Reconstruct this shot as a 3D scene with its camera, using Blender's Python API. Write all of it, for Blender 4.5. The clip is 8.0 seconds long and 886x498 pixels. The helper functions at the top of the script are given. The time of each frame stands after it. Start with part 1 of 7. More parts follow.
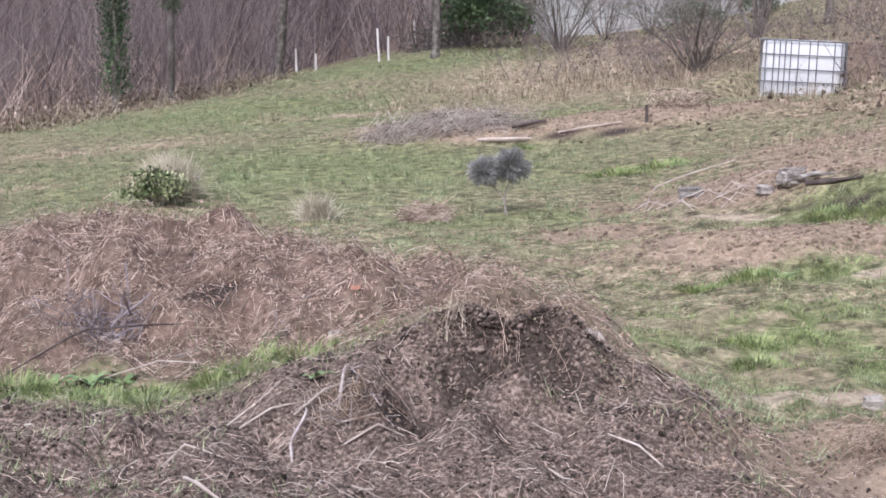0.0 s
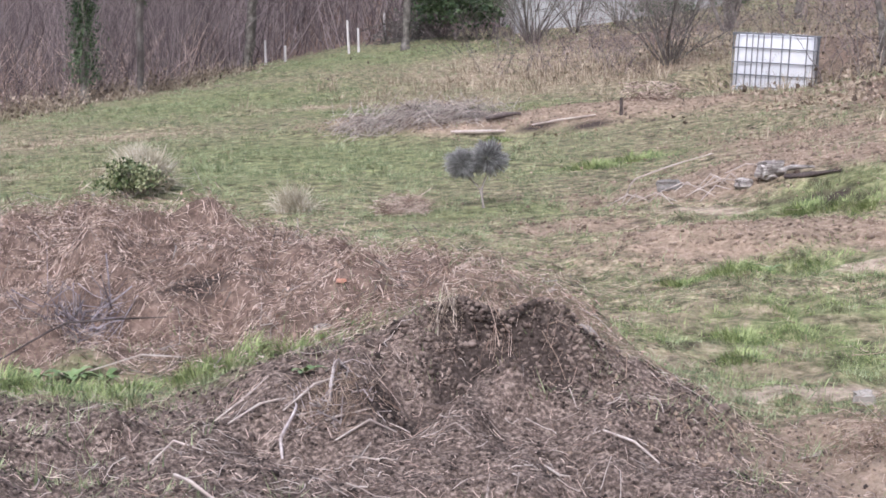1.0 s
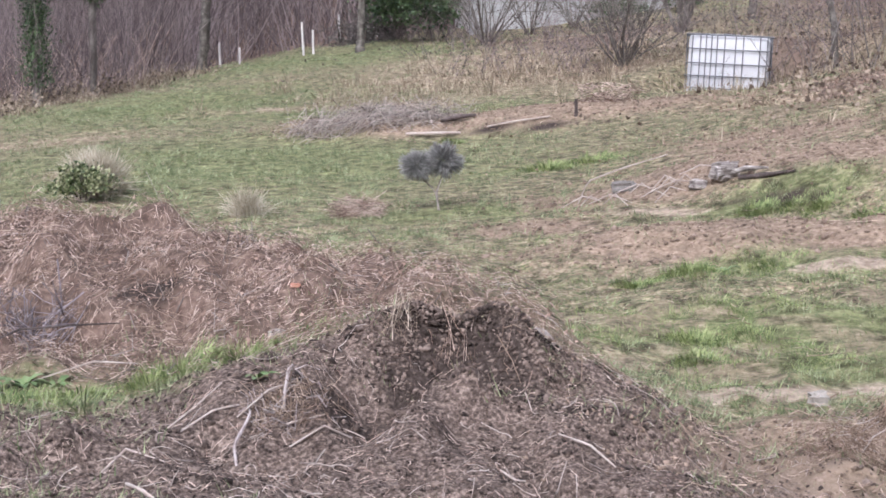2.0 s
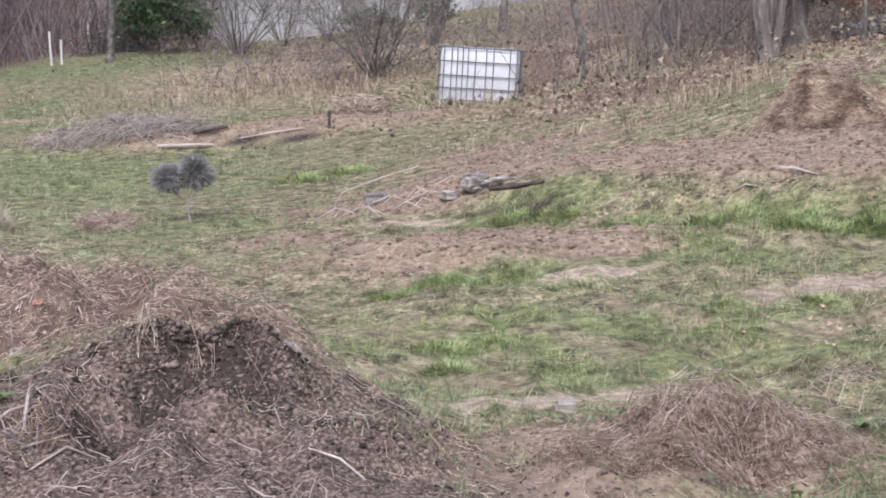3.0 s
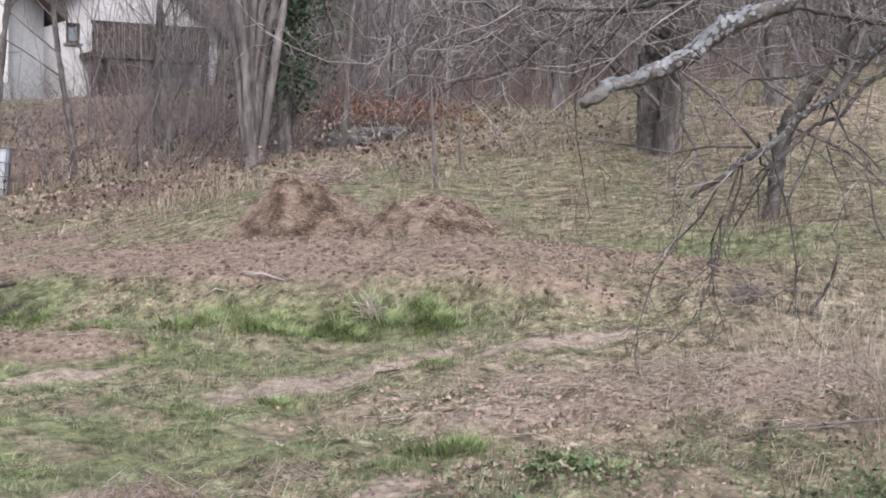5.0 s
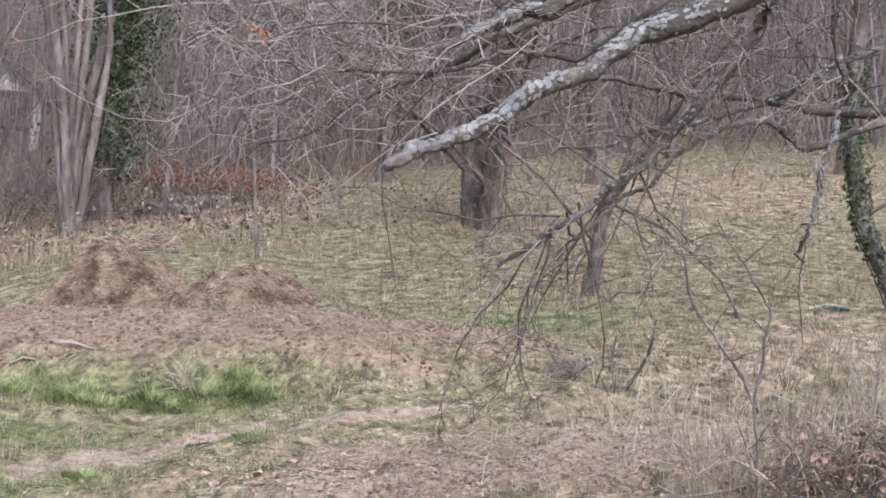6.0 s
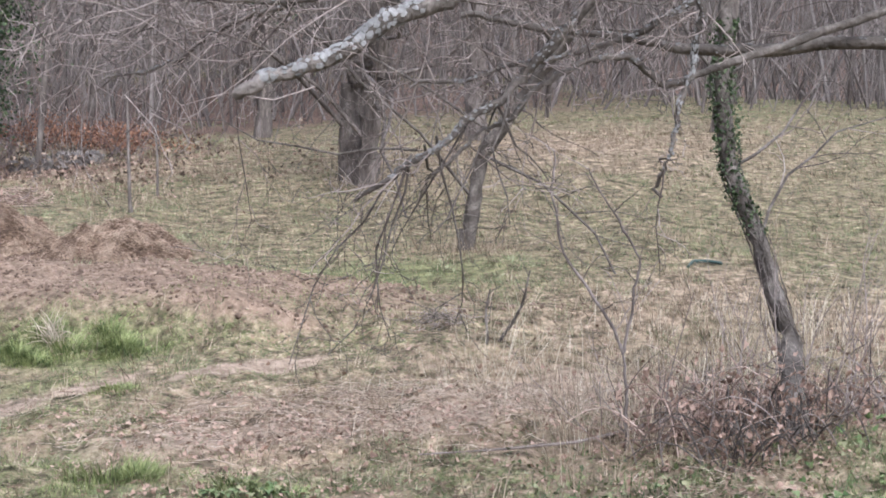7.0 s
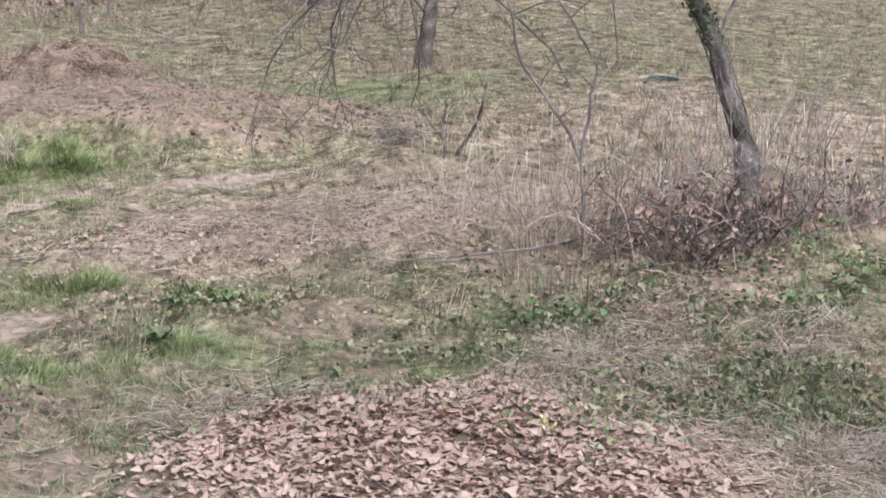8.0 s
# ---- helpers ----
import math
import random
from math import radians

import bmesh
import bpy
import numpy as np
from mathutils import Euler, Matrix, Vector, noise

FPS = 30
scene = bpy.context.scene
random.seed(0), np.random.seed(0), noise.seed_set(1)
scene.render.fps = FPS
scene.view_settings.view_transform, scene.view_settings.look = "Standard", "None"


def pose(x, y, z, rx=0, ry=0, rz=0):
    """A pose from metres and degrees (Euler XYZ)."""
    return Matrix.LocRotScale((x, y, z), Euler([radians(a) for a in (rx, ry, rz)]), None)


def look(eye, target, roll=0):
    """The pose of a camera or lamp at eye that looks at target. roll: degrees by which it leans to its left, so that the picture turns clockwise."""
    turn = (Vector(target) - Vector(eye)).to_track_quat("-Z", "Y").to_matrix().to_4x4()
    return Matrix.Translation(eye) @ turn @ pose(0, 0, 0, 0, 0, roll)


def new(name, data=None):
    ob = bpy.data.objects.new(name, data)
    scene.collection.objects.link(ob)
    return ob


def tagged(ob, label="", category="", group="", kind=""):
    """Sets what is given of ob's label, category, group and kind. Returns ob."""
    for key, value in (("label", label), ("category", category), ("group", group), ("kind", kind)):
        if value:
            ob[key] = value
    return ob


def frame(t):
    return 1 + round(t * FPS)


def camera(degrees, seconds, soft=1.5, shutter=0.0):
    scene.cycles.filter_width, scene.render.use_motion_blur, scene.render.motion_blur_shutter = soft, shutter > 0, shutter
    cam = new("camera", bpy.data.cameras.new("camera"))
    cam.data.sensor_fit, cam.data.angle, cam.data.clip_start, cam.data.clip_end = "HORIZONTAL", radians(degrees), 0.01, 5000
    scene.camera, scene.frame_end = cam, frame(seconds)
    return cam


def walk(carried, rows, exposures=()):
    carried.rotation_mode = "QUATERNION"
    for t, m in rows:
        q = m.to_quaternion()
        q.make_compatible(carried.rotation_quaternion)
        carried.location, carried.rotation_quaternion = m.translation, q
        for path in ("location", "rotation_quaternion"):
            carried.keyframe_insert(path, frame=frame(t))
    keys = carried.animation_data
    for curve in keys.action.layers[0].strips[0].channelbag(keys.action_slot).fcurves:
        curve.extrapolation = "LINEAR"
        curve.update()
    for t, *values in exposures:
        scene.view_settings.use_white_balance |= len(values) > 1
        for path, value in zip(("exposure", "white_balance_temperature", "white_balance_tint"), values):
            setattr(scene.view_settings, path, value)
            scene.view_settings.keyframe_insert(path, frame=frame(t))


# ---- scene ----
# ---- camera ----
cam = camera(29.87, 8.0, soft=1.7, shutter=0.1)
# seconds, eye, degrees to the left, upwards, lean
PATH = [
    (0.0, 0.000, 0.000, 1.650, 0.00, -5.53, -0.48),
    (0.5, -0.042, 0.042, 1.646, -0.60, -5.70, -0.30),
    (1.0, -0.079, 0.094, 1.640, -1.16, -5.78, -0.24),
    (1.2, -0.084, 0.106, 1.639, -1.31, -5.80, -0.20),
    (2.3, -0.069, 0.135, 1.648, -4.41, -5.65, -0.45),
    (2.5, -0.073, 0.155, 1.638, -6.30, -5.53, -0.24),
    (3.0, -0.040, 0.136, 1.649, -11.07, -5.40, -0.25),
    (3.5, -0.009, 0.047, 1.639, -15.94, -4.90, 0.11),
    (4.0, 0.040, -0.097, 1.655, -20.27, -4.05, 0.41),
    (4.5, 0.049, -0.192, 1.683, -24.37, -3.00, 0.86),
    (5.0, 0.119, -0.134, 1.685, -27.93, -1.75, 1.38),
    (5.2, 0.139, -0.088, 1.660, -29.33, -1.09, 1.62),
    (6.3, 0.261, -0.042, 1.674, -35.16, 1.37, 2.39),
    (6.5, 0.268, -0.034, 1.675, -36.12, 1.27, 2.34),
    (7.0, 0.319, -0.049, 1.610, -37.80, -0.16, 2.41),
    (7.5, 0.353, -0.064, 1.542, -38.82, -3.21, 2.16),
    (8.0, 0.324, -0.049, 1.482, -39.51, -5.79, 1.97),
]


def aimed(x, y, z, left, up, lean):
    a, e = radians(left), radians(up)
    return look((x, y, z), (x - 9 * math.sin(a) * math.cos(e), y + 9 * math.cos(a) * math.cos(e), z + 9 * math.sin(e)), lean)


walk(cam, [(row[0], aimed(*row[1:])) for row in PATH], exposures=[(0.0, 0.37, 5650, 16), (2.5, 0.34, 5650, 16), (3.5, 0.13, 5650, 16), (5.0, 0.1, 5650, 16), (6.5, 0.36, 5650, 16), (7.2, 0.36, 5650, 16), (8.0, 0.28, 5650, 16)])

# ---- overcast daylight ----
world = bpy.data.worlds.new("overcast_sky")
scene.world = world
world.use_nodes = True
wn = world.node_tree.nodes
sky = wn.new("ShaderNodeTexSky")
sky.sky_type, sky.sun_disc = "NISHITA", False
sky.sun_elevation, sky.sun_rotation = radians(42), radians(200)
sky.air_density, sky.dust_density, sky.ozone_density = 1.0, 6.0, 1.0
tone = wn.new("ShaderNodeHueSaturation")
tone.inputs["Saturation"].default_value = 0.55
world.node_tree.links.new(sky.outputs[0], tone.inputs["Color"])
world.node_tree.links.new(tone.outputs[0], wn["Background"].inputs["Color"])
wn["Background"].inputs["Strength"].default_value = 0.2
sun = new("sun", bpy.data.lights.new("sun", "SUN"))
sun.data.energy, sun.data.angle, sun.data.color = 1.5, radians(35), (1.0, 0.97, 0.93)
sun.matrix_world = look((0, 0, 30), (math.sin(radians(200)) * -22, math.cos(radians(200)) * -22, 10))

# ---- building tools ----
rng = np.random.default_rng(7)


class Bag:
    """Collects corners and faces of one mesh."""

    def __init__(self):
        self.v, self.f, self.n = [], {}, 0

    def add(self, verts, faces):
        verts, faces = np.asarray(verts, float).reshape(-1, 3), np.asarray(faces, int)
        if len(faces):
            self.f.setdefault(faces.shape[1], []).append(faces + self.n)
        self.v.append(verts)
        self.n += len(verts)

    def mesh(self, name, material, smooth=True):
        me = bpy.data.meshes.new(name)
        v = np.concatenate(self.v)
        loops, starts, total = [], [], 0
        for k, groups in self.f.items():
            a = np.concatenate(groups)
            loops.append(a.ravel())
            starts.append(total + k * np.arange(len(a)))
            total += a.size
        loops, starts = np.concatenate(loops), np.concatenate(starts)
        me.vertices.add(len(v))
        me.vertices.foreach_set("co", v.astype(np.float32).ravel())
        me.loops.add(len(loops))
        me.loops.foreach_set("vertex_index", loops.astype(np.int32))
        me.polygons.add(len(starts))
        me.polygons.foreach_set("loop_start", starts.astype(np.int32))
        me.polygons.foreach_set("use_smooth", np.full(len(starts), smooth))
        me.materials.append(material)
        me.update(calc_edges=True)
        me.validate()
        return me


def tube(bag, path, radii, sides=6, rough=0.0):
    """A closed, tapering tube along a path."""
    path, radii = np.asarray(path, float), np.asarray(radii, float)
    way = np.gradient(path, axis=0)
    way /= np.linalg.norm(way, axis=1, keepdims=True) + 1e-9
    ref = np.where(np.abs(way[:, 2:3]) > 0.9, np.array([[1.0, 0, 0]]), np.array([[0, 0, 1.0]]))
    a = np.cross(way, ref)
    a /= np.linalg.norm(a, axis=1, keepdims=True) + 1e-9
    b = np.cross(way, a)
    ang = np.arange(sides) * 2 * np.pi / sides
    r = radii[:, None] * (1 + rough * rng.uniform(-1, 1, (len(path), sides)))
    ring = path[:, None] + r[..., None] * (a[:, None] * np.cos(ang)[None, :, None] + b[:, None] * np.sin(ang)[None, :, None])
    n = len(path)
    i, j = np.meshgrid(np.arange(n - 1), np.arange(sides), indexing="ij")
    k = (j + 1) % sides
    quads = np.stack([i * sides + j, i * sides + k, (i + 1) * sides + k, (i + 1) * sides + j], -1).reshape(-1, 4)
    bag.add(ring.reshape(-1, 3), quads)
    if sides > 3:
        bag.add(ring[-1], [list(range(sides))])
        bag.add(ring[0], [list(range(sides))[::-1]])


def many_tubes(bag, paths, radii):
    """Thin three-sided stalks at once: paths of shape (count, points, 3), radii (count, points)."""
    m, n, _ = paths.shape
    way = np.gradient(paths, axis=1)
    way /= np.linalg.norm(way, axis=2, keepdims=True) + 1e-9
    ref = np.where(np.abs(way[..., 2:3]) > 0.9, np.array([1.0, 0, 0]), np.array([0, 0, 1.0]))
    a = np.cross(way, ref)
    a /= np.linalg.norm(a, axis=2, keepdims=True) + 1e-9
    b = np.cross(way, a)
    ang = np.arange(3) * 2 * np.pi / 3
    ring = paths[:, :, None] + radii[:, :, None, None] * (a[:, :, None] * np.cos(ang)[:, None] + b[:, :, None] * np.sin(ang)[:, None])
    c, i, j = np.meshgrid(np.arange(m), np.arange(n - 1), np.arange(3), indexing="ij")
    k = (j + 1) % 3
    base = c * n * 3
    quads = np.stack([base + i * 3 + j, base + i * 3 + k, base + (i + 1) * 3 + k, base + (i + 1) * 3 + j], -1).reshape(-1, 4)
    bag.add(ring.reshape(-1, 3), quads)


TABLE = np.random.default_rng(3).uniform(0, 1, (256, 256))


def field(x, y, size, layer=0):
    """Smooth random field between 0 and 1 with lumps of the given size."""
    u, v = np.asarray(x) / size + 17.3 * layer, np.asarray(y) / size + 9.1 * layer
    i, j = np.floor(u).astype(int), np.floor(v).astype(int)
    s, t = u - i, v - j
    s, t = s * s * (3 - 2 * s), t * t * (3 - 2 * t)
    g = lambda p, q: TABLE[p % 256, q % 256]
    return (g(i, j) * (1 - s) + g(i + 1, j) * s) * (1 - t) + (g(i, j + 1) * (1 - s) + g(i + 1, j + 1) * s) * t


def empty(name, place, label, category, group="", kind=""):
    ob = new(name)
    ob.location = place
    ob.empty_display_size = 0.1
    return tagged(ob, label, category, group, kind)


JOINED = {"stalk_mat", "straw", "twig_tangle", "twig_crown", "root_tangle", "hay", "foliage", "blade_fan", "sprig_ball", "tuft", "lichen", "clod_heap", "cane_tangle", "dead_foliage", "ivy", "petal_ring"}


def part(name, mesh, parent, label=""):
    """Links a mesh in world coordinates as a part of parent."""
    ob = new(name, mesh)
    if parent is not None:
        ob.parent = parent
        base = parent
        shift = Vector((0, 0, 0))
        while base is not None:
            shift += base.location
            base = base.parent
        ob.location = -shift
    return tagged(ob, label, kind="stuff" if name in JOINED else "")


def box(bag, lo, hi, m=None):
    (x0, y0, z0), (x1, y1, z1) = lo, hi
    v = np.array([(x, y, z) for z in (z0, z1) for y in (y0, y1) for x in (x0, x1)], float)
    if m is not None:
        v = np.array([(m @ Vector(p))[:] for p in v])
    bag.add(v, [(0, 2, 3, 1), (4, 5, 7, 6), (0, 1, 5, 4), (2, 6, 7, 3), (0, 4, 6, 2), (1, 3, 7, 5)])

# ---- the relief of the garden slope ----
SLOPE = [0.6, -0.08, -4.77, 10.13, 8.39, -15.43, -14.09, 18.56, -2.06, 1.92, 11.51, -8.03, -9.91, -3.71, 11.61, 0.14, 3.02, 2.23, -1.84, -0.46, -5.15, 9.77, -6.2, -6.12, 9.04, -2.5, -3.81, -0.39, -3.78, 11.29, -12.1, 5.77, -0.47, 5.74, -6.45, 5.89]


def lump(x, y, cx, cy, rx, ry, turn=0.0, power=1.0):
    """1 in the middle of a turned ellipse, falling to 0 outside; a higher power makes the top flatter and the edge steeper."""
    c, s = math.cos(math.radians(turn)), math.sin(math.radians(turn))
    u, v = ((x - cx) * c + (y - cy) * s) / rx, ((y - cy) * c - (x - cx) * s) / ry
    return np.exp(-((u * u + v * v) ** power))


LUMPS = [
    (0.15, 5.5, 0.8, 0.56, 0, 1.2, 0.28),      # soil mound
    (0.25, 5.33, 0.17, 0.075, 4, 2.0, -0.1),     # dug hollow in it, in three bites
    (0.38, 5.29, 0.06, 0.08, 0, 1.6, -0.08),
    (0.06, 5.22, 0.06, 0.06, 0, 2.0, -0.09),
    (0.25, 5.47, 0.25, 0.05, 3, 2.0, 0.09),
    (0.24, 5.22, 0.05, 0.1, 15, 1.5, 0.07),
    (-1.7, 6.92, 0.32, 0.2, -10, 1.4, -0.13),   # sunken places in the stalk heap
    (-0.92, 6.7, 0.2, 0.12, 10, 1.4, -0.09),
    (-1.35, 6.5, 0.22, 0.12, 0, 1.5, -0.06),
    (-1.15, 7.55, 2.3, 0.95, -40, 1.6, 0.46),   # heap of dry stalks
    (1.9, 5.48, 0.6, 0.27, 15, 1.6, 0.1),    # heap of roots
    (2.05, 5.62, 0.42, 0.24, 10, 1.4, 0.13),
    (1.4, 5.0, 0.4, 0.26, 0, 1.2, 0.06),
    (0.42, 6.7, 0.5, 0.5, -30, 1.4, 0.16),    # end of the stalk heap
    (4.62, 10.85, 3.5, 0.9, -44, 3.0, 0.27),     # long bed
    (5.7, 8.95, 0.62, 0.15, -48, 1.6, 0.09),
    (1.3, 19.5, 2.8, 0.75, -22, 2.2, 0.24),        # brushwood bed
    (2.1, 10.2, 1.3, 0.42, -6, 1.4, 0.14),      # small bed
    (4.9, 22.3, 2.4, 2.6, 0, 1.0, -0.27),
    (5.4, 25.0, 1.1, 0.95, 0, 1.5, -0.7),
    (6.15, 23.9, 0.9, 0.8, 0, 1.2, -0.4),
    (16.0, 47.5, 4.5, 5.0, 0, 1.2, -1.3),
    (5.6, 13.4, 1.5, 1.3, 0, 1.0, 0.24),
    (3.5, 3.68, 0.74, 0.64, 0, 1.5, 0.15),     # heap of leaves
    (6.9, 5.3, 1.1, 0.7, 20, 1.0, 0.15),
    (0.0, 0.0, 1.9, 1.9, 0, 1.4, -0.45),
]


def height(x, y):
    """Height of the ground, in metres, at places given as arrays."""
    x, y = np.asarray(x, float), np.asarray(y, float)
    a, b = np.tanh(x / 12), np.tanh(y / 22)
    z, n = 0.0 * x, 0
    for i in range(8):
        for j in range(8 - i):
            z = z + SLOPE[n] * a ** i * b ** j
            n += 1
    for cx, cy, rx, ry, turn, power, up in LUMPS:
        z = z + up * lump(x, y, cx, cy, rx, ry, turn, power)
    far = np.maximum(np.hypot(x, y) - 54, 0)
    return z + 0.3 * far - 0.0009 * np.minimum(far, 166) ** 2
# ---- end of the relief ----

# ---- materials ----
def shade(name, colors, scale=4.0, fine=60.0, rough=0.9, bump=0.3, bump_scale=40.0, bump_size=0.01, spread=0.0, own=0.0, stretch=None, metallic=0.0, contrast=1.0):
    """A procedural surface: colours mixed by noise at two scales; spread: variation from piece to piece, own: from object to object."""
    m = bpy.data.materials.new(name)
    m.use_nodes = True
    nt = m.node_tree
    n, l = nt.nodes, nt.links
    bsdf = n["Principled BSDF"]
    bsdf.inputs["Roughness"].default_value, bsdf.inputs["Metallic"].default_value = rough, metallic
    bsdf.inputs["Specular IOR Level"].default_value = 0.25
    at = n.new("ShaderNodeNewGeometry")
    place = at.outputs["Position"]
    if stretch:
        mp = n.new("ShaderNodeMapping")
        mp.inputs["Scale"].default_value = stretch
        l.new(place, mp.inputs["Vector"])
        place = mp.outputs[0]
    a, b = n.new("ShaderNodeTexNoise"), n.new("ShaderNodeTexNoise")
    for tex, s, detail in ((a, scale, 4), (b, fine, 3)):
        tex.inputs["Scale"].default_value, tex.inputs["Detail"].default_value = s, detail
        l.new(place, tex.inputs["Vector"])
    add = n.new("ShaderNodeMath")
    add.operation = "MULTIPLY_ADD"
    l.new(b.outputs["Fac"], add.inputs[0])
    add.inputs[1].default_value = 0.5
    large = a.outputs["Fac"]
    if contrast != 1.0:
        steep = n.new("ShaderNodeMath")
        steep.operation = "MULTIPLY_ADD"
        l.new(large, steep.inputs[0])
        steep.inputs[1].default_value, steep.inputs[2].default_value = contrast, 0.5 * (1 - contrast)
        large = steep.outputs[0]
    l.new(large, add.inputs[2])
    value = add.outputs[0]
    for amount, source in ((spread, at.outputs["Random Per Island"]), (own, None)):
        if amount:
            if source is None:
                source = n.new("ShaderNodeObjectInfo").outputs["Random"]
            more = n.new("ShaderNodeMath")
            more.operation = "MULTIPLY_ADD"
            shift = n.new("ShaderNodeMath")
            shift.operation = "SUBTRACT"
            l.new(source, shift.inputs[0])
            shift.inputs[1].default_value = 0.5
            l.new(shift.outputs[0], more.inputs[0])
            more.inputs[1].default_value = amount
            l.new(value, more.inputs[2])
            value = more.outputs[0]
    ramp = n.new("ShaderNodeValToRGB")
    stops = ramp.color_ramp.elements
    lo, hi = 0.45, 1.05
    for k, c in enumerate(colors):
        p = lo + (hi - lo) * k / max(len(colors) - 1, 1)
        e = stops[k] if k < 2 else stops.new(p)
        e.position, e.color = min(p, 1.0), (*c, 1)
    l.new(value, ramp.inputs["Fac"])
    l.new(ramp.outputs["Color"], bsdf.inputs["Base Color"])
    if bump:
        t = n.new("ShaderNodeTexNoise")
        t.inputs["Scale"].default_value, t.inputs["Detail"].default_value = bump_scale, 5
        l.new(place, t.inputs["Vector"])
        bp = n.new("ShaderNodeBump")
        bp.inputs["Strength"].default_value, bp.inputs["Distance"].default_value = bump, bump_size
        l.new(t.outputs["Fac"], bp.inputs["Height"])
        l.new(bp.outputs["Normal"], bsdf.inputs["Normal"])
    return m


M_GREEN = shade("green_grass", [(0.1, 0.127, 0.06), (0.2, 0.235, 0.117), (0.34, 0.372, 0.22)], 9, 30, 0.6, 0, spread=0.3, contrast=2.0)
M_TUFT = shade("tuft_grass", [(0.085, 0.125, 0.042), (0.19, 0.24, 0.088), (0.34, 0.38, 0.17)], 9, 30, 0.6, 0, spread=0.5)
M_OLIVE = shade("dull_grass", [(0.11, 0.107, 0.06), (0.215, 0.204, 0.12), (0.33, 0.304, 0.195)], 7, 30, 0.75, 0, spread=0.35, contrast=1.7)
M_DRY = shade("dry_grass", [(0.115, 0.09, 0.062), (0.25, 0.203, 0.142), (0.46, 0.388, 0.287)], 7.0, 30, 0.8, 0, spread=0.5, contrast=1.8)
M_STALK = shade("dry_stalks", [(0.13, 0.088, 0.067), (0.345, 0.247, 0.202), (0.59, 0.475, 0.4)], 5, 30, 0.85, 0, spread=0.8, contrast=1.4)
M_STRAW = shade("pale_straw", [(0.18, 0.125, 0.09), (0.33, 0.25, 0.19), (0.48, 0.385, 0.3)], 1.5, 30, 0.85, 0, spread=0.7)
M_HAY = shade("old_hay", [(0.13, 0.09, 0.063), (0.34, 0.25, 0.18), (0.52, 0.415, 0.315)], 6, 40, 0.85, 0.8, 30, 0.02, spread=0.5, contrast=1.4)
M_TUSSOCK = shade("bleached_grass", [(0.3, 0.26, 0.18), (0.45, 0.4, 0.3), (0.6, 0.55, 0.44)], 5, 40, 0.85, 0, spread=0.6)
M_PALEBARK = shade("pale_bark", [(0.07, 0.06, 0.053), (0.145, 0.126, 0.113), (0.27, 0.24, 0.22)], 8, 25, 0.9, 1.0, 30, 0.03, stretch=(1, 1, 0.3))
M_ROOT = shade("matted_roots", [(0.12, 0.08, 0.058), (0.28, 0.196, 0.148), (0.45, 0.345, 0.278)], 9, 40, 0.9, 0, spread=0.6, contrast=1.6)
M_PALESTRAW = shade("bleached_straw", [(0.24, 0.185, 0.138), (0.42, 0.34, 0.265), (0.58, 0.5, 0.41)], 6, 40, 0.85, 0, spread=0.7)
M_TWIG = shade("grey_twigs", [(0.095, 0.08, 0.071), (0.21, 0.18, 0.16), (0.37, 0.327, 0.297)], 2, 30, 0.85, 0, spread=0.8)
M_PALE = shade("barkless_wood", [(0.24, 0.19, 0.16), (0.38, 0.32, 0.28), (0.52, 0.46, 0.41)], 6, 60, 0.75, 0.3, 60, 0.004, spread=0.3)
M_LILAC = shade("purple_twigs", [(0.13, 0.11, 0.115), (0.25, 0.215, 0.23), (0.4, 0.36, 0.375)], 5, 30, 0.85, 0, spread=0.8)
M_ROOTS = shade("white_root", [(0.22, 0.18, 0.165), (0.35, 0.3, 0.285), (0.5, 0.45, 0.43)], 20, 80, 0.75, 0.4, 60, 0.004)
M_CLOD = shade("soil_clods", [(0.03, 0.022, 0.018), (0.105, 0.078, 0.064), (0.21, 0.163, 0.135)], 12, 60, 0.95, 0.5, 80, 0.01, spread=0.6, contrast=1.6)
M_CLODL = shade("dry_soil_clods", [(0.1, 0.072, 0.053), (0.205, 0.152, 0.113), (0.32, 0.245, 0.19)], 6, 50, 0.95, 0.5, 80, 0.01, spread=0.4)
M_LEAF = shade("dead_leaves", [(0.32, 0.224, 0.17), (0.4, 0.29, 0.226), (0.47, 0.357, 0.284)], 1.5, 40, 0.9, 0, spread=0.5)
M_BROWNLEAF = shade("shrivelled_leaves", [(0.15, 0.1, 0.075), (0.275, 0.19, 0.145), (0.42, 0.31, 0.245)], 2, 30, 0.8, 0, spread=0.8)
M_LEAFTOP = shade("top_leaves", [(0.27, 0.188, 0.145), (0.36, 0.262, 0.205), (0.44, 0.335, 0.265)], 6, 40, 0.9, 0, own=0.5)
M_SCRUB = shade("dead_undergrowth", [(0.075, 0.056, 0.042), (0.16, 0.122, 0.09), (0.31, 0.25, 0.19)], 1.2, 20, 0.85, 0, spread=0.9)
M_BARK = shade("grey_bark", [(0.055, 0.048, 0.042), (0.13, 0.114, 0.1), (0.27, 0.242, 0.218)], 8, 40, 0.9, 1.0, 25, 0.05, stretch=(1, 1, 0.3))
M_BARKD = shade("dark_bark", [(0.045, 0.04, 0.034), (0.11, 0.099, 0.086), (0.235, 0.214, 0.192)], 9, 60, 0.9, 0.9, 60, 0.012)
M_LICHEN = shade("lichen", [(0.12, 0.123, 0.118), (0.22, 0.225, 0.218), (0.36, 0.366, 0.358)], 20, 120, 0.9, 0.6, 150, 0.005)
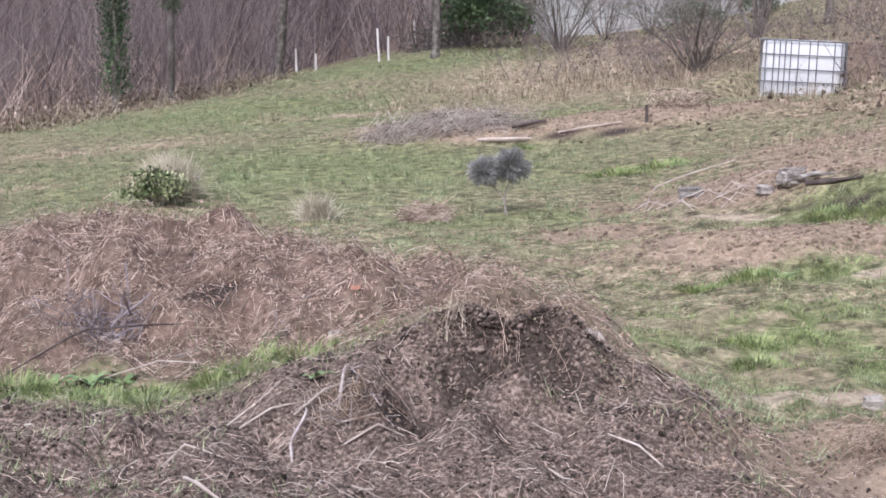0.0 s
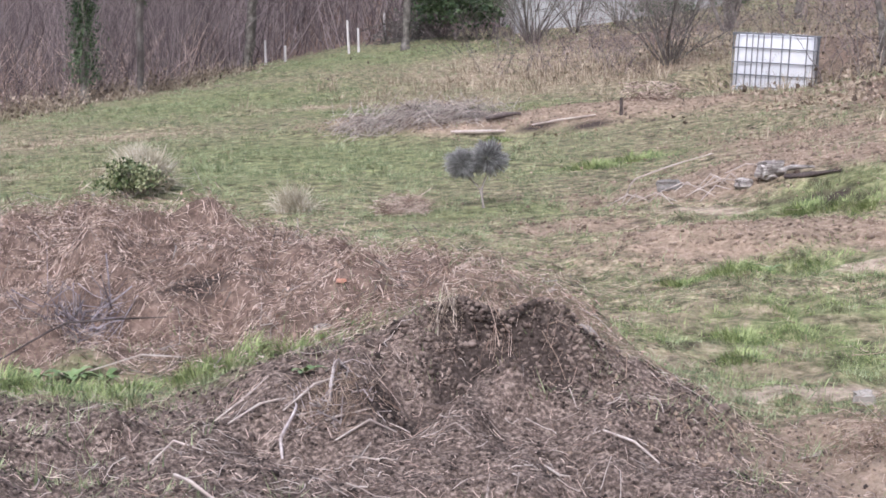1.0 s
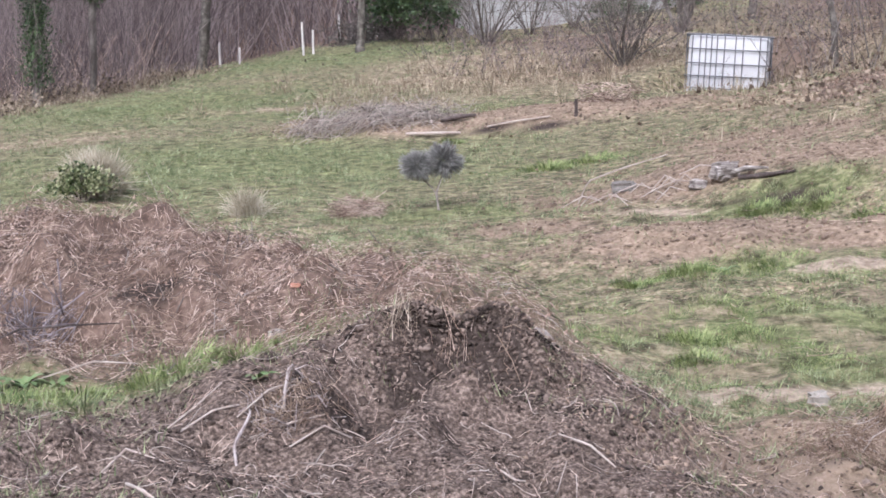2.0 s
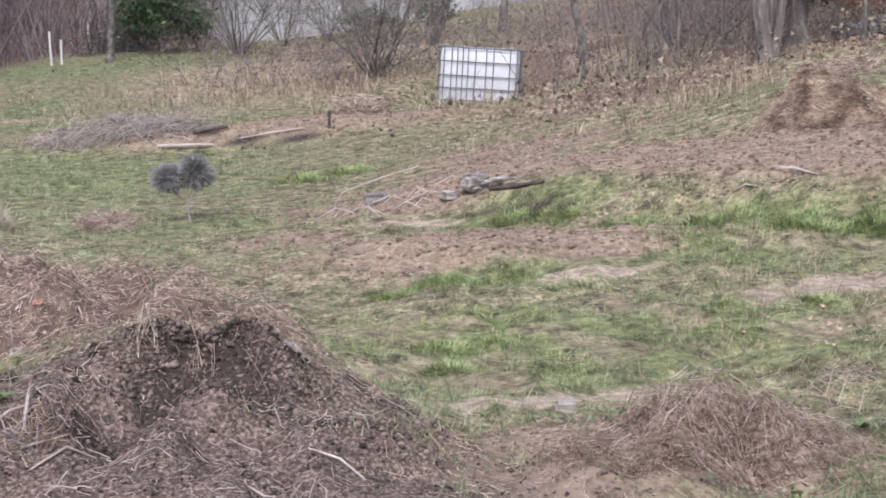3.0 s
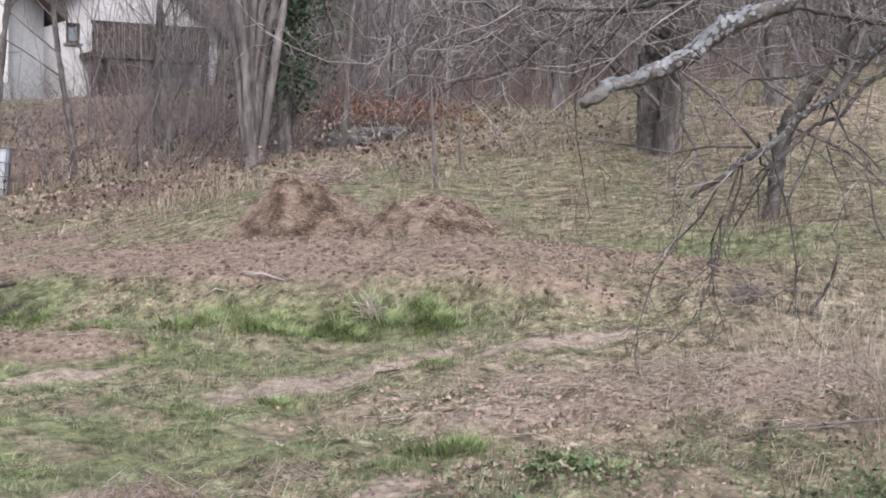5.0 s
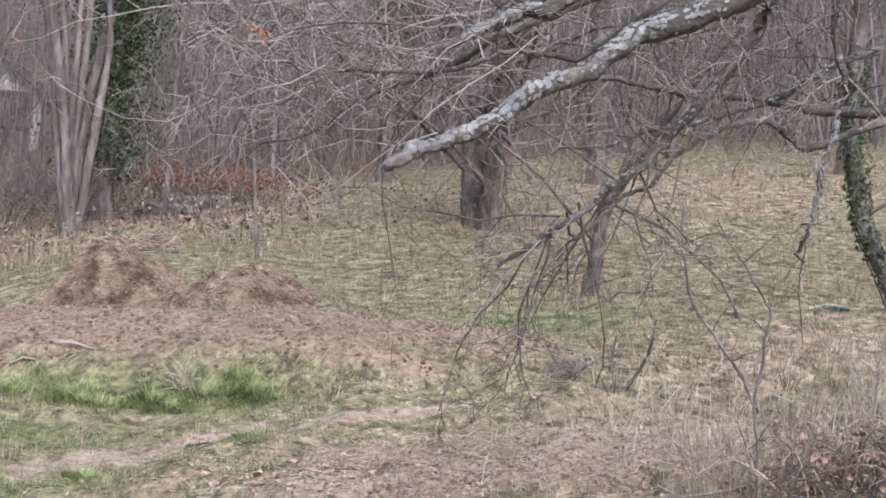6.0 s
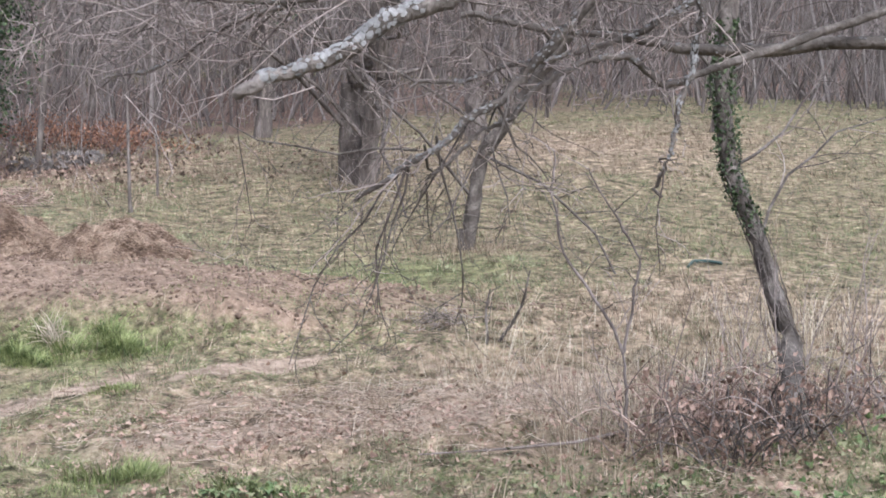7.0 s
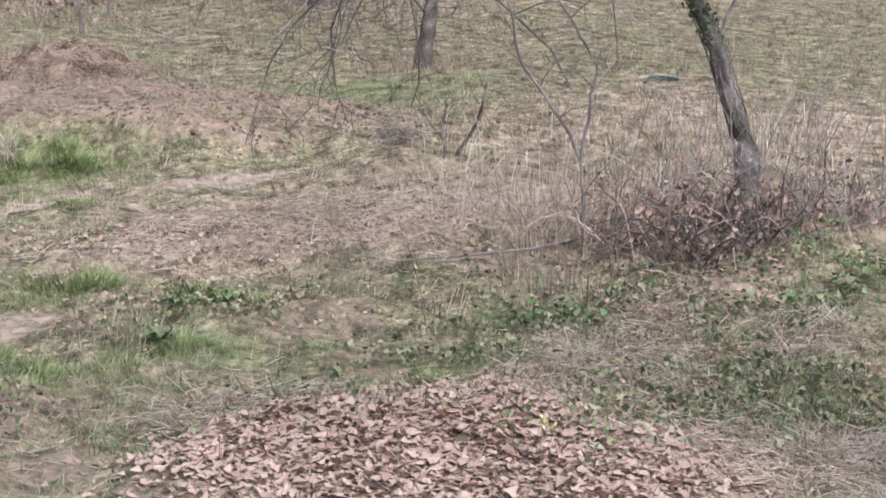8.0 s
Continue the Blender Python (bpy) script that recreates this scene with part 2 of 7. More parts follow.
# distant stems: haze put into the colour as paler tones with less contrast
M_FAR = shade("far_wood", [(0.105, 0.092, 0.083), (0.175, 0.156, 0.142), (0.27, 0.247, 0.228)], 0.2, 5, 0.95, 0, spread=0.5)
M_BRUSH = shade("purple_brush", [(0.075, 0.059, 0.058), (0.145, 0.116, 0.112), (0.26, 0.214, 0.208)], 0.5, 5, 0.9, 0, spread=0.8)
M_GREYWOOD = shade("weathered_wood", [(0.07, 0.06, 0.053), (0.26, 0.232, 0.212), (0.5, 0.465, 0.43)], 14, 60, 0.9, 0.8, 40, 0.02, stretch=(1, 1, 4))
M_IVY = shade("ivy_leaves", [(0.02, 0.04, 0.016), (0.045, 0.075, 0.03), (0.09, 0.13, 0.06)], 1, 30, 0.45, 0, spread=0.9)
M_BUSH = shade("herb_leaves", [(0.065, 0.083, 0.034), (0.155, 0.175, 0.078), (0.28, 0.29, 0.165)], 2, 30, 0.4, 0, spread=0.9)
M_BUSHY = shade("laurel_leaves", [(0.035, 0.055, 0.02), (0.11, 0.138, 0.055), (0.32, 0.33, 0.19)], 2, 30, 0.4, 0, spread=0.9)
M_HERB = shade("fresh_leaves", [(0.05, 0.09, 0.03), (0.11, 0.17, 0.06), (0.2, 0.26, 0.12)], 3, 30, 0.5, 0, spread=0.6)
M_LAV = shade("grey_lavender", [(0.15, 0.147, 0.14), (0.26, 0.256, 0.246), (0.38, 0.374, 0.36)], 2, 30, 0.85, 0, spread=0.7)
M_RUST = shade("rusty_bracken", [(0.12, 0.062, 0.04), (0.25, 0.135, 0.085), (0.36, 0.21, 0.14)], 2, 30, 0.8, 0, spread=0.8)
M_PLASTIC = shade("white_plastic", [(0.47, 0.475, 0.495), (0.53, 0.535, 0.555), (0.6, 0.605, 0.62)], 0.7, 5, 0.45, 0.05, 6, 0.01)
M_STEEL = shade("galvanised_steel", [(0.09, 0.093, 0.1), (0.14, 0.143, 0.15), (0.2, 0.203, 0.21)], 9, 80, 0.6, 0.1, 100, 0.002, metallic=0.3)
M_WALL = shade("white_render", [(0.48, 0.46, 0.43), (0.58, 0.56, 0.525), (0.66, 0.64, 0.6)], 0.5, 6, 0.9, 0.3, 30, 0.01)
M_PLINTH = shade("grey_plinth", [(0.24, 0.24, 0.235), (0.31, 0.31, 0.3), (0.38, 0.38, 0.37)], 0.8, 8, 0.9, 0.3, 30, 0.01)
M_DARKWOOD = shade("dark_timber", [(0.03, 0.022, 0.02), (0.07, 0.052, 0.045), (0.12, 0.09, 0.08)], 2, 20, 0.75, 0.4, 30, 0.01)
M_ROOF = shade("roof_tiles", [(0.08, 0.055, 0.05), (0.14, 0.1, 0.09), (0.2, 0.15, 0.13)], 2, 20, 0.85, 0.4, 20, 0.02)
M_PANE = shade("window_glass", [(0.2, 0.22, 0.24), (0.27, 0.29, 0.31)], 1, 5, 0.08, 0)
M_STAKE = shade("whitewashed_wood", [(0.36, 0.335, 0.315), (0.5, 0.47, 0.45), (0.62, 0.6, 0.58)], 3, 30, 0.85, 0.3, 60, 0.004)
M_STONE = shade("grey_stone", [(0.07, 0.064, 0.058), (0.15, 0.138, 0.125), (0.27, 0.25, 0.23)], 5, 40, 0.9, 0.6, 40, 0.02, own=0.3)
M_PALESTONE = shade("pale_stone", [(0.17, 0.15, 0.13), (0.27, 0.245, 0.215), (0.38, 0.35, 0.315)], 9, 60, 0.9, 0.5, 60, 0.01)
M_CHAR = shade("dark_log", [(0.03, 0.024, 0.022), (0.07, 0.055, 0.05), (0.16, 0.13, 0.12)], 5, 50, 0.9, 0.6, 50, 0.01)
M_CLAY = shade("orange_clay", [(0.32, 0.15, 0.1), (0.4, 0.2, 0.14), (0.45, 0.26, 0.19)], 8, 50, 0.85, 0.2)
M_HOSE = shade("green_plastic", [(0.03, 0.06, 0.055), (0.05, 0.09, 0.08), (0.09, 0.14, 0.12)], 8, 50, 0.5, 0)
M_YELLOW = shade("pale_yellow_leaves", [(0.5, 0.47, 0.16), (0.62, 0.6, 0.25), (0.7, 0.68, 0.4)], 8, 50, 0.6, 0, spread=0.5)


def ground_material():
    m = bpy.data.materials.new("garden_ground")
    m.use_nodes = True
    n, l = m.node_tree.nodes, m.node_tree.links
    bsdf = n["Principled BSDF"]
    bsdf.inputs["Roughness"].default_value, bsdf.inputs["Specular IOR Level"].default_value = 0.95, 0.1
    where = n.new("ShaderNodeNewGeometry").outputs["Position"]

    def noise(scale, detail=5):
        t = n.new("ShaderNodeTexNoise")
        t.inputs["Scale"].default_value, t.inputs["Detail"].default_value = scale, detail
        t.inputs["Roughness"].default_value = 0.65
        l.new(where, t.inputs["Vector"])
        return t.outputs["Fac"]

    grain, patch, crumb, mottle = noise(22), noise(1.6), noise(70, 4), noise(8, 9)

    def ramp(fac, *colors):
        r = n.new("ShaderNodeValToRGB")
        for k, c in enumerate(colors):
            p = 0.3 + 0.4 * k / (len(colors) - 1)
            e = r.color_ramp.elements[k] if k < 2 else r.color_ramp.elements.new(p)
            e.position, e.color = p, (*c, 1)
        l.new(fac, r.inputs["Fac"])
        return r.outputs["Color"]

    def mix(a, b, fac):
        x = n.new("ShaderNodeMix")
        x.data_type = "RGBA"
        l.new(fac, x.inputs["Factor"])
        l.new(a, x.inputs["A"])
        l.new(b, x.inputs["B"])
        return x.outputs["Result"]

    def mask(name):
        """An attribute with an edge frayed by noise."""
        at = n.new("ShaderNodeAttribute")
        at.attribute_name = name
        s = n.new("ShaderNodeMath")
        s.operation = "MULTIPLY_ADD"
        l.new(grain, s.inputs[0])
        s.inputs[1].default_value = 0.55
        u = n.new("ShaderNodeMath")
        u.operation = "MULTIPLY_ADD"
        l.new(mottle, u.inputs[0])
        u.inputs[1].default_value = 0.65
        l.new(at.outputs["Fac"], u.inputs[2])
        l.new(u.outputs[0], s.inputs[2])
        r = n.new("ShaderNodeMapRange")
        r.inputs["From Min"].default_value, r.inputs["From Max"].default_value = 0.85, 1.35
        l.new(s.outputs[0], r.inputs["Value"])
        return r.outputs["Result"]

    def worn(color, *tones):
        """Darkens and lightens a colour in blotches."""
        x = n.new("ShaderNodeMix")
        x.data_type, x.blend_type = "RGBA", "MULTIPLY"
        x.inputs["Factor"].default_value = 1.0
        l.new(color, x.inputs["A"])
        l.new(ramp(mottle, *[(t, t, t) for t in tones]), x.inputs["B"])
        return x.outputs["Result"]

    def flecks(scale, *colors):
        """Small flakes of litter, and of painted gap shade, each of its own colour."""
        w = n.new("ShaderNodeTexNoise")
        w.inputs["Scale"].default_value, w.inputs["Detail"].default_value = scale * 0.9, 2
        l.new(where, w.inputs["Vector"])
        off = n.new("ShaderNodeVectorMath")
        off.operation = "MULTIPLY_ADD"
        l.new(w.outputs["Color"], off.inputs[0])
        off.inputs[1].default_value = (1.1 / scale,) * 3
        l.new(where, off.inputs[2])
        v = n.new("ShaderNodeTexVoronoi")
        v.inputs["Scale"].default_value = scale
        l.new(off.outputs[0], v.inputs["Vector"])
        pick = n.new("ShaderNodeSeparateColor")
        l.new(v.outputs["Color"], pick.inputs[0])
        r = n.new("ShaderNodeValToRGB")
        r.color_ramp.interpolation = "CONSTANT"
        for k, c in enumerate(colors):
            e = r.color_ramp.elements[k] if k < 2 else r.color_ramp.elements.new(k / len(colors))
            e.position, e.color = k / len(colors), (*c, 1)
        l.new(pick.outputs[0], r.inputs["Fac"])
        show = n.new("ShaderNodeMapRange")
        show.inputs["From Min"].default_value, show.inputs["From Max"].default_value = 0.3, 0.75
        show.inputs["To Max"].default_value = 0.8
        l.new(pick.outputs[1], show.inputs["Value"])
        return r.outputs["Color"], show.outputs["Result"]

    color = mix(ramp(grain, (0.085, 0.083, 0.046), (0.165, 0.153, 0.088), (0.275, 0.248, 0.158)), ramp(grain, (0.125, 0.1, 0.068), (0.235, 0.194, 0.132), (0.35, 0.295, 0.21)), ramp(patch, (0, 0, 0), (0.85, 0.85, 0.85)))
    # the near-black fleck in the finer set paints shaded gaps between the blades
    for flake in (flecks(26, (0.15, 0.15, 0.075), (0.24, 0.185, 0.125), (0.09, 0.085, 0.045), (0.34, 0.275, 0.19), (0.17, 0.12, 0.085), (0.11, 0.13, 0.055)), flecks(62, (0.09, 0.1, 0.045), (0.33, 0.28, 0.2), (0.05, 0.042, 0.028), (0.2, 0.19, 0.1), (0.24, 0.17, 0.12), (0.14, 0.16, 0.075))):
        color = mix(color, *flake)
    color = mix(color, ramp(grain, (0.085, 0.092, 0.043), (0.15, 0.158, 0.075), (0.235, 0.235, 0.13)), mask("lush"))
    color = mix(color, ramp(grain, (0.16, 0.122, 0.083), (0.285, 0.224, 0.156), (0.42, 0.34, 0.25)), mask("dry"))
    color = worn(color, 0.4, 1.0, 1.5)
    color = mix(color, ramp(grain, (0.135, 0.099, 0.07), (0.25, 0.189, 0.137), (0.35, 0.274, 0.205)), mask("soil"))
    color = mix(color, ramp(grain, (0.2, 0.153, 0.112), (0.33, 0.262, 0.197), (0.44, 0.36, 0.28)), mask("pale"))
    color = mix(color, ramp(crumb, (0.02, 0.015, 0.012), (0.118, 0.088, 0.072), (0.33, 0.262, 0.218)), mask("dark"))
    color = mix(color, ramp(grain, (0.07, 0.046, 0.036), (0.15, 0.105, 0.082), (0.26, 0.19, 0.15)), mask("wood"))
    color = worn(color, 0.6, 1.0, 1.3)
    # near-black soil tone, which also paints the shade in hollows and along lower edges
    color = mix(color, ramp(crumb, (0.022, 0.016, 0.013), (0.05, 0.038, 0.032), (0.1, 0.078, 0.066)), mask("shade_humus"))
    l.new(color, bsdf.inputs["Base Color"])
    b = n.new("ShaderNodeBump")
    b.inputs["Strength"].default_value, b.inputs["Distance"].default_value = 0.7, 0.03
    l.new(grain, b.inputs["Height"])
    c = n.new("ShaderNodeBump")
    c.inputs["Strength"].default_value, c.inputs["Distance"].default_value = 0.5, 0.008
    l.new(crumb, c.inputs["Height"])
    l.new(b.outputs["Normal"], c.inputs["Normal"])
    l.new(c.outputs["Normal"], bsdf.inputs["Normal"])
    return m

# ---- what grows and lies where: turned ellipses on the ground ----
SOIL = [(4.6, 11.0, 3.7, 0.85, -44, 2.5), (2.1, 10.2, 1.35, 0.36, -6, 1.5), (5.7, 8.95, 0.62, 0.13, -48, 2), (2.75, 9.9, 0.6, 0.22, -15, 2), (2.0, 10.0, 0.9, 0.25, 0, 2), (1.4, 19.5, 3.0, 0.9, -22, 2.5),
        (2.2, 12.6, 1.3, 0.5, -25, 1.5), (1.15, 11.8, 0.5, 0.25, 0, 1.5), (3.6, 14.6, 1.2, 1.0, -40, 1), (1.75, 5.6, 1.0, 0.5, -10, 1.5), (6.6, 23.5, 1.2, 0.5, 0, 1), (2.6, 4.9, 0.5, 0.25, 30, 1), (1.15, 5.2, 0.55, 0.6, 0, 1.5)]
DARK = [(-0.2, 4.75, 1.5, 1.05, 5, 2), (0.75, 5.75, 0.45, 0.45, 0, 2), (-1.7, 4.9, 1.0, 0.6, 0, 1.5), (0.55, 4.9, 0.4, 0.5, 0, 1.5)]
STRAW = [(-1.25, 7.55, 2.35, 1.05, -40, 2), (-1.6, 6.6, 0.9, 0.5, -10, 2), (1.95, 5.52, 0.62, 0.33, 14, 1.5), (5.35, 12.2, 0.75, 0.5, 0, 1.5), (6.15, 11.5, 0.75, 0.5, 0, 1.5)]
DRY = [(3.0, 31, 3.6, 6.5, -8, 1.2), (-4.6, 21, 1.0, 0.8, 0, 1), (6.2, 6.7, 1.3, 1.1, 30, 1.2), (5.0, 6.9, 0.8, 0.5, 0, 1), (8, 26, 3, 3, 0, 1), (8.5, 8.0, 2.0, 0.9, 20, 1), (14, 15, 4.5, 3, 30, 0.8), (3.4, 5.0, 0.5, 0.3, 0, 1),
       (3.9, 3.0, 0.5, 0.35, 30, 1), (9.5, 6.8, 2.0, 0.8, 10, 1), (5.2, 7.5, 1.2, 0.6, -20, 0.8), (4.8, 4.4, 1.2, 0.5, 20, 1), (5.8, 4.7, 0.8, 0.4, 20, 1), (4.3, 6.7, 0.9, 0.4, -10, 1), (-3.8, 21.5, 1.0, 1.2, 0, 1), (-2.9, 16.6, 0.5, 0.6, 0, 1), (-4.2, 16.6, 0.6, 0.6, 0, 1), (-0.6, 24.8, 2.5, 0.8, 0, 1)]
LUSH = [(2.6, 8.0, 1.5, 0.7, 10, 1), (2.2, 7.2, 1.0, 0.5, 0, 1), (3.2, 7.2, 0.9, 0.4, -10, 1), (3.7, 9.2, 1.2, 0.3, -30, 1), (7.2, 9.9, 1.5, 0.6, -20, 1), (6.3, 9.2, 0.8, 0.4, 0, 1), (4.35, 9.65, 1.5, 0.35, -38, 1.5), (2.9, 11.4, 0.9, 0.35, -20, 1.5), (0.3, 23.6, 3.2, 0.8, -3, 1.5), (-0.55, 5.95, 0.36, 0.22, 20, 1.5), (-1.3, 5.65, 0.5, 0.12, 8, 1.5), (3.6, 6.5, 0.35, 0.2, 0, 1),
        (2.35, 9.5, 0.7, 0.3, 0, 1), (1.75, 8.1, 0.9, 0.7, 20, 1), (3.0, 9.7, 0.8, 0.5, -20, 1), (2.3, 4.95, 0.35, 0.25, 0, 1), (1.8, 15.3, 1.2, 0.35, 0, 1.5), (0.8, 12.8, 1.5, 0.4, 0, 1),
        (3.5, 5.2, 0.8, 0.4, 10, 1), (-1.5, 17, 3.5, 4.0, 0, 1), (-1, 38, 5, 5, 0, 1), (-3, 27, 3, 5, 0, 1), (4.3, 4.6, 0.5, 0.4, 0, 1), (5.6, 4.4, 0.35, 0.2, 30, 1)]
LEAFY = [(5.0, 6.75, 1.1, 0.5, -20, 1), (3.5, 3.72, 0.95, 0.8, 0, 1.5), (4.0, 6.0, 0.6, 0.3, 0, 1), (4.5, 7.4, 0.8, 0.3, -20, 1), (6.5, 5.3, 1.0, 0.6, 20, 1), (8.5, 17.5, 2.5, 2.0, 0, 1), (5.6, 3.2, 0.8, 0.5, 30, 1), (5.4, 4.6, 1.2, 0.4, 30, 1), (4.5, 4.2, 0.8, 0.4, 0, 1), (6.6, 5.4, 0.9, 0.4, 0, 1), (8.0, 18.0, 1.8, 1.6, 0, 1.5)]
# dark soil, and shade painted into hollows, sunken places and heap and bed edges
SHADE_HUMUS = [(0.25, 5.39, 0.22, 0.07, 4, 2), (0.38, 5.34, 0.08, 0.09, 0, 2), (1.7, 18.55, 1.1, 0.09, -22, 1), (2.75, 11.45, 0.5, 0.08, -45, 1), (0.24, 5.36, 0.26, 0.13, 0, 2), (0.05, 5.3, 0.1, 0.09, 0, 1.5), (-1.7, 6.9, 0.3, 0.16, -10, 1.2), (-0.92, 6.68, 0.18, 0.1, 10, 1.2), (1.75, 5.3, 0.4, 0.08, 15, 1), (-0.15, 5.1, 0.16, 0.1, 0, 1), (0.55, 5.2, 0.22, 0.06, -10, 1.2)]
# the last two are no wood: they darken the ground under the brambles
WOODS = [(-11, 36, 6.3, 9.5, -24, 3), (17, 30, 10, 9, -28, 2), (8.2, 19.5, 1.6, 1.6, 0, 1.5), (6.7, 5.55, 0.75, 0.35, 0, 1.5), (7.4, 5.2, 0.6, 0.35, 0, 1.5)]
SCRUB = [(5.3, 17.6, 2.0, 2.6, 0, 1), (10.5, 32, 3.2, 9, -8, 1.2), (7.4, 26.5, 2.2, 4.0, -10, 1), (14.5, 43, 4.5, 4.5, 0, 1.5), (5.0, 36, 3.0, 6, 0, 1), (7.5, 21.5, 2.0, 1.2, 0, 1), (4.0, 28.5, 1.6, 2.0, 0, 1), (8.5, 17.5, 2.5, 2.0, 0, 1)]

PALE = [(3.72, 8.42, 0.62, 0.26, 8, 2.5), (4.5, 8.6, 0.5, 0.14, 8, 2.5), (5.36, 8.3, 0.6, 0.13, -8, 2.5), (2.7, 9.35, 0.45, 0.1, 0, 2), (4.5, 7.0, 0.8, 0.25, -15, 0.7), (5.5, 6.6, 0.6, 0.25, -10, 0.7), (1.7, 6.7, 0.6, 0.12, 15, 1.5), (3.2, 6.2, 0.35, 0.12, 10, 1), (2.0, 11.9, 0.5, 0.1, -30, 1.5), (6.5, 6.9, 0.7, 0.3, 0, 0.8)]


def cover(x, y, zones):
    best = 0 * np.asarray(x, float)
    wob = 0.16 * (field(x, y, 0.35, 1) - 0.5) + 0.25 * (field(x, y, 1.3, 2) - 0.5)
    for cx, cy, rx, ry, turn, power in zones:
        size = min(rx, ry)
        best = np.maximum(best, lump(x + wob * size, y + wob * size, cx, cy, rx, ry, turn, power))
    return best


def dirt(x, y):
    """Worn patches of bare earth between the tufts."""
    near = np.clip((14 - np.hypot(x, y)) / 5, 0, 1)
    return near * np.clip((field(x, y, 0.7, 40) * 0.6 + field(x, y, 0.22, 41) * 0.4 - 0.54) * 9, 0, 1)


def roughness(x, y):
    """Small unevenness of the ground: tussocks, and clods on bare soil."""
    r = np.hypot(x, y)
    dug = np.maximum(0.12 * cover(x, y, SOIL), np.maximum(cover(x, y, DARK), cover(x, y, STRAW)))
    z = 0.09 * (field(x, y, 0.9, 3) - 0.5) + (0.025 + 0.06 * np.clip((14 - r) / 6, 0, 1)) * (field(x, y, 0.31, 4) - 0.5)
    z += (0.055 * np.clip((15 - r) / 6, 0, 1) + 0.06 * dug) * (field(x, y, 0.15, 5) - 0.5) + (0.02 * np.clip((9 - r) / 3, 0, 1) + 0.015 * dug) * (field(x, y, 0.06, 6) - 0.5)
    straw = cover(x, y, STRAW) * (r < 9)
    pit = lump(x, y, 0.22, 5.3, 0.4, 0.28, 0, 2.0)
    z += pit * 0.12 * (field(x, y, 0.14, 81) - 0.5)
    z += straw * (0.16 * (field(x, y, 0.27, 63) - 0.5) + 0.09 * (field(x, y, 0.12, 64) - 0.5))
    return z * (r > 2.5) + (np.clip((r - 25) / 20, 0, 1)) * 0.35 * (field(x, y, 3.5, 7) - 0.5)


def top(x, y):
    return height(x, y) + roughness(np.asarray(x, float), np.asarray(y, float))


def build_ground():
    fine = np.radians(np.arange(-19, 60, 0.14))
    coarse = np.radians(np.arange(60, 341, 3.0))
    az = np.concatenate([fine, coarse])
    rad = np.concatenate([[0.4, 1.0, 1.8, 2.6, 3.2], 3.6 * 1.0105 ** np.arange(0, 268), 62 * 1.07 ** np.arange(1, 62)])
    a, r = np.meshgrid(az, rad, indexing="ij")
    x, y = r * np.sin(a), r * np.cos(a)
    z = top(x, y)
    n, k = a.shape
    i, j = np.meshgrid(np.arange(n), np.arange(k - 1), indexing="ij")
    i2 = (i + 1) % n
    quads = np.stack([i * k + j, i * k + j + 1, i2 * k + j + 1, i2 * k + j], -1).reshape(-1, 4)
    bag = Bag()
    bag.add(np.stack([x, y, z], -1).reshape(-1, 3), quads)
    centre = len(bag.v[0])
    bag.add([[0, 0, float(top(np.array(0.0), np.array(0.0)))]], np.zeros((0, 3), int))
    bag.f[3] = [np.stack([np.full(n, centre), np.arange(n) * k, (np.arange(n) + 1) % n * k], -1)]
    me = bag.mesh("ground", ground_material())
    fx, fy = np.append(x.ravel(), 0), np.append(y.ravel(), 0)
    rr = np.hypot(fx, fy)
    for name, value in (("soil", np.maximum(cover(fx, fy, SOIL), np.maximum(0.5 * dirt(fx, fy), lump(fx, fy, 3.5, 3.66, 0.95, 0.82, 0, 3)))), ("dark", cover(fx, fy, DARK)), ("pale", cover(fx, fy, PALE)), ("shade_humus", cover(fx, fy, SHADE_HUMUS)), ("lush", 0.85 * cover(fx, fy, LUSH)),
                        ("dry", 0.8 * np.maximum(cover(fx, fy, DRY), cover(fx, fy, SCRUB))), ("wood", np.maximum.reduce([cover(fx, fy, STRAW), cover(fx, fy, WOODS), 0.75 * cover(fx, fy, SCRUB) * (field(fx, fy, 1.1, 61) > 0.42), 0.2 * cover(fx, fy, LEAFY[:1] + LEAFY[2:]), (rr > 43.5) * np.where(np.arctan2(fx, fy) < 0.02, 1.0, (rr > 50) * 1.0)]))):
        at = me.attributes.new(name, "FLOAT", "POINT")
        at.data.foreach_set("value", value.astype(np.float32))
    ob = new("ground", me)
    return tagged(ob, "uneven garden slope of grass, dug soil and dry litter", "ground", kind="structure")


build_ground()


# ---- grass, stalks, leaves and clods strewn over the ground ----
def strewn(count, zones, r0, r1, a0=-18.0, a1=58.0, flat=1.3, keep=None):
    """Random places as seen from the path, denser near it, kept by how strongly the zones cover them."""
    got = [np.zeros((0, 2))]
    total = 0
    for _ in range(40):
        u = rng.uniform(0, 1, count * 2)
        e = 2 - flat
        r = (r0 ** e + u * (r1 ** e - r0 ** e)) ** (1 / e)
        a = np.radians(rng.uniform(a0, a1, count * 2))
        x, y = r * np.sin(a), r * np.cos(a)
        w = cover(x, y, zones) if zones is not None else np.ones_like(x)
        if keep is not None:
            w = w * keep(x, y)
        ok = rng.uniform(0, 1, len(w)) < w
        got.append(np.stack([x[ok], y[ok]], -1))
        total += ok.sum()
        if total >= count:
            break
    return np.concatenate(got)[:count]


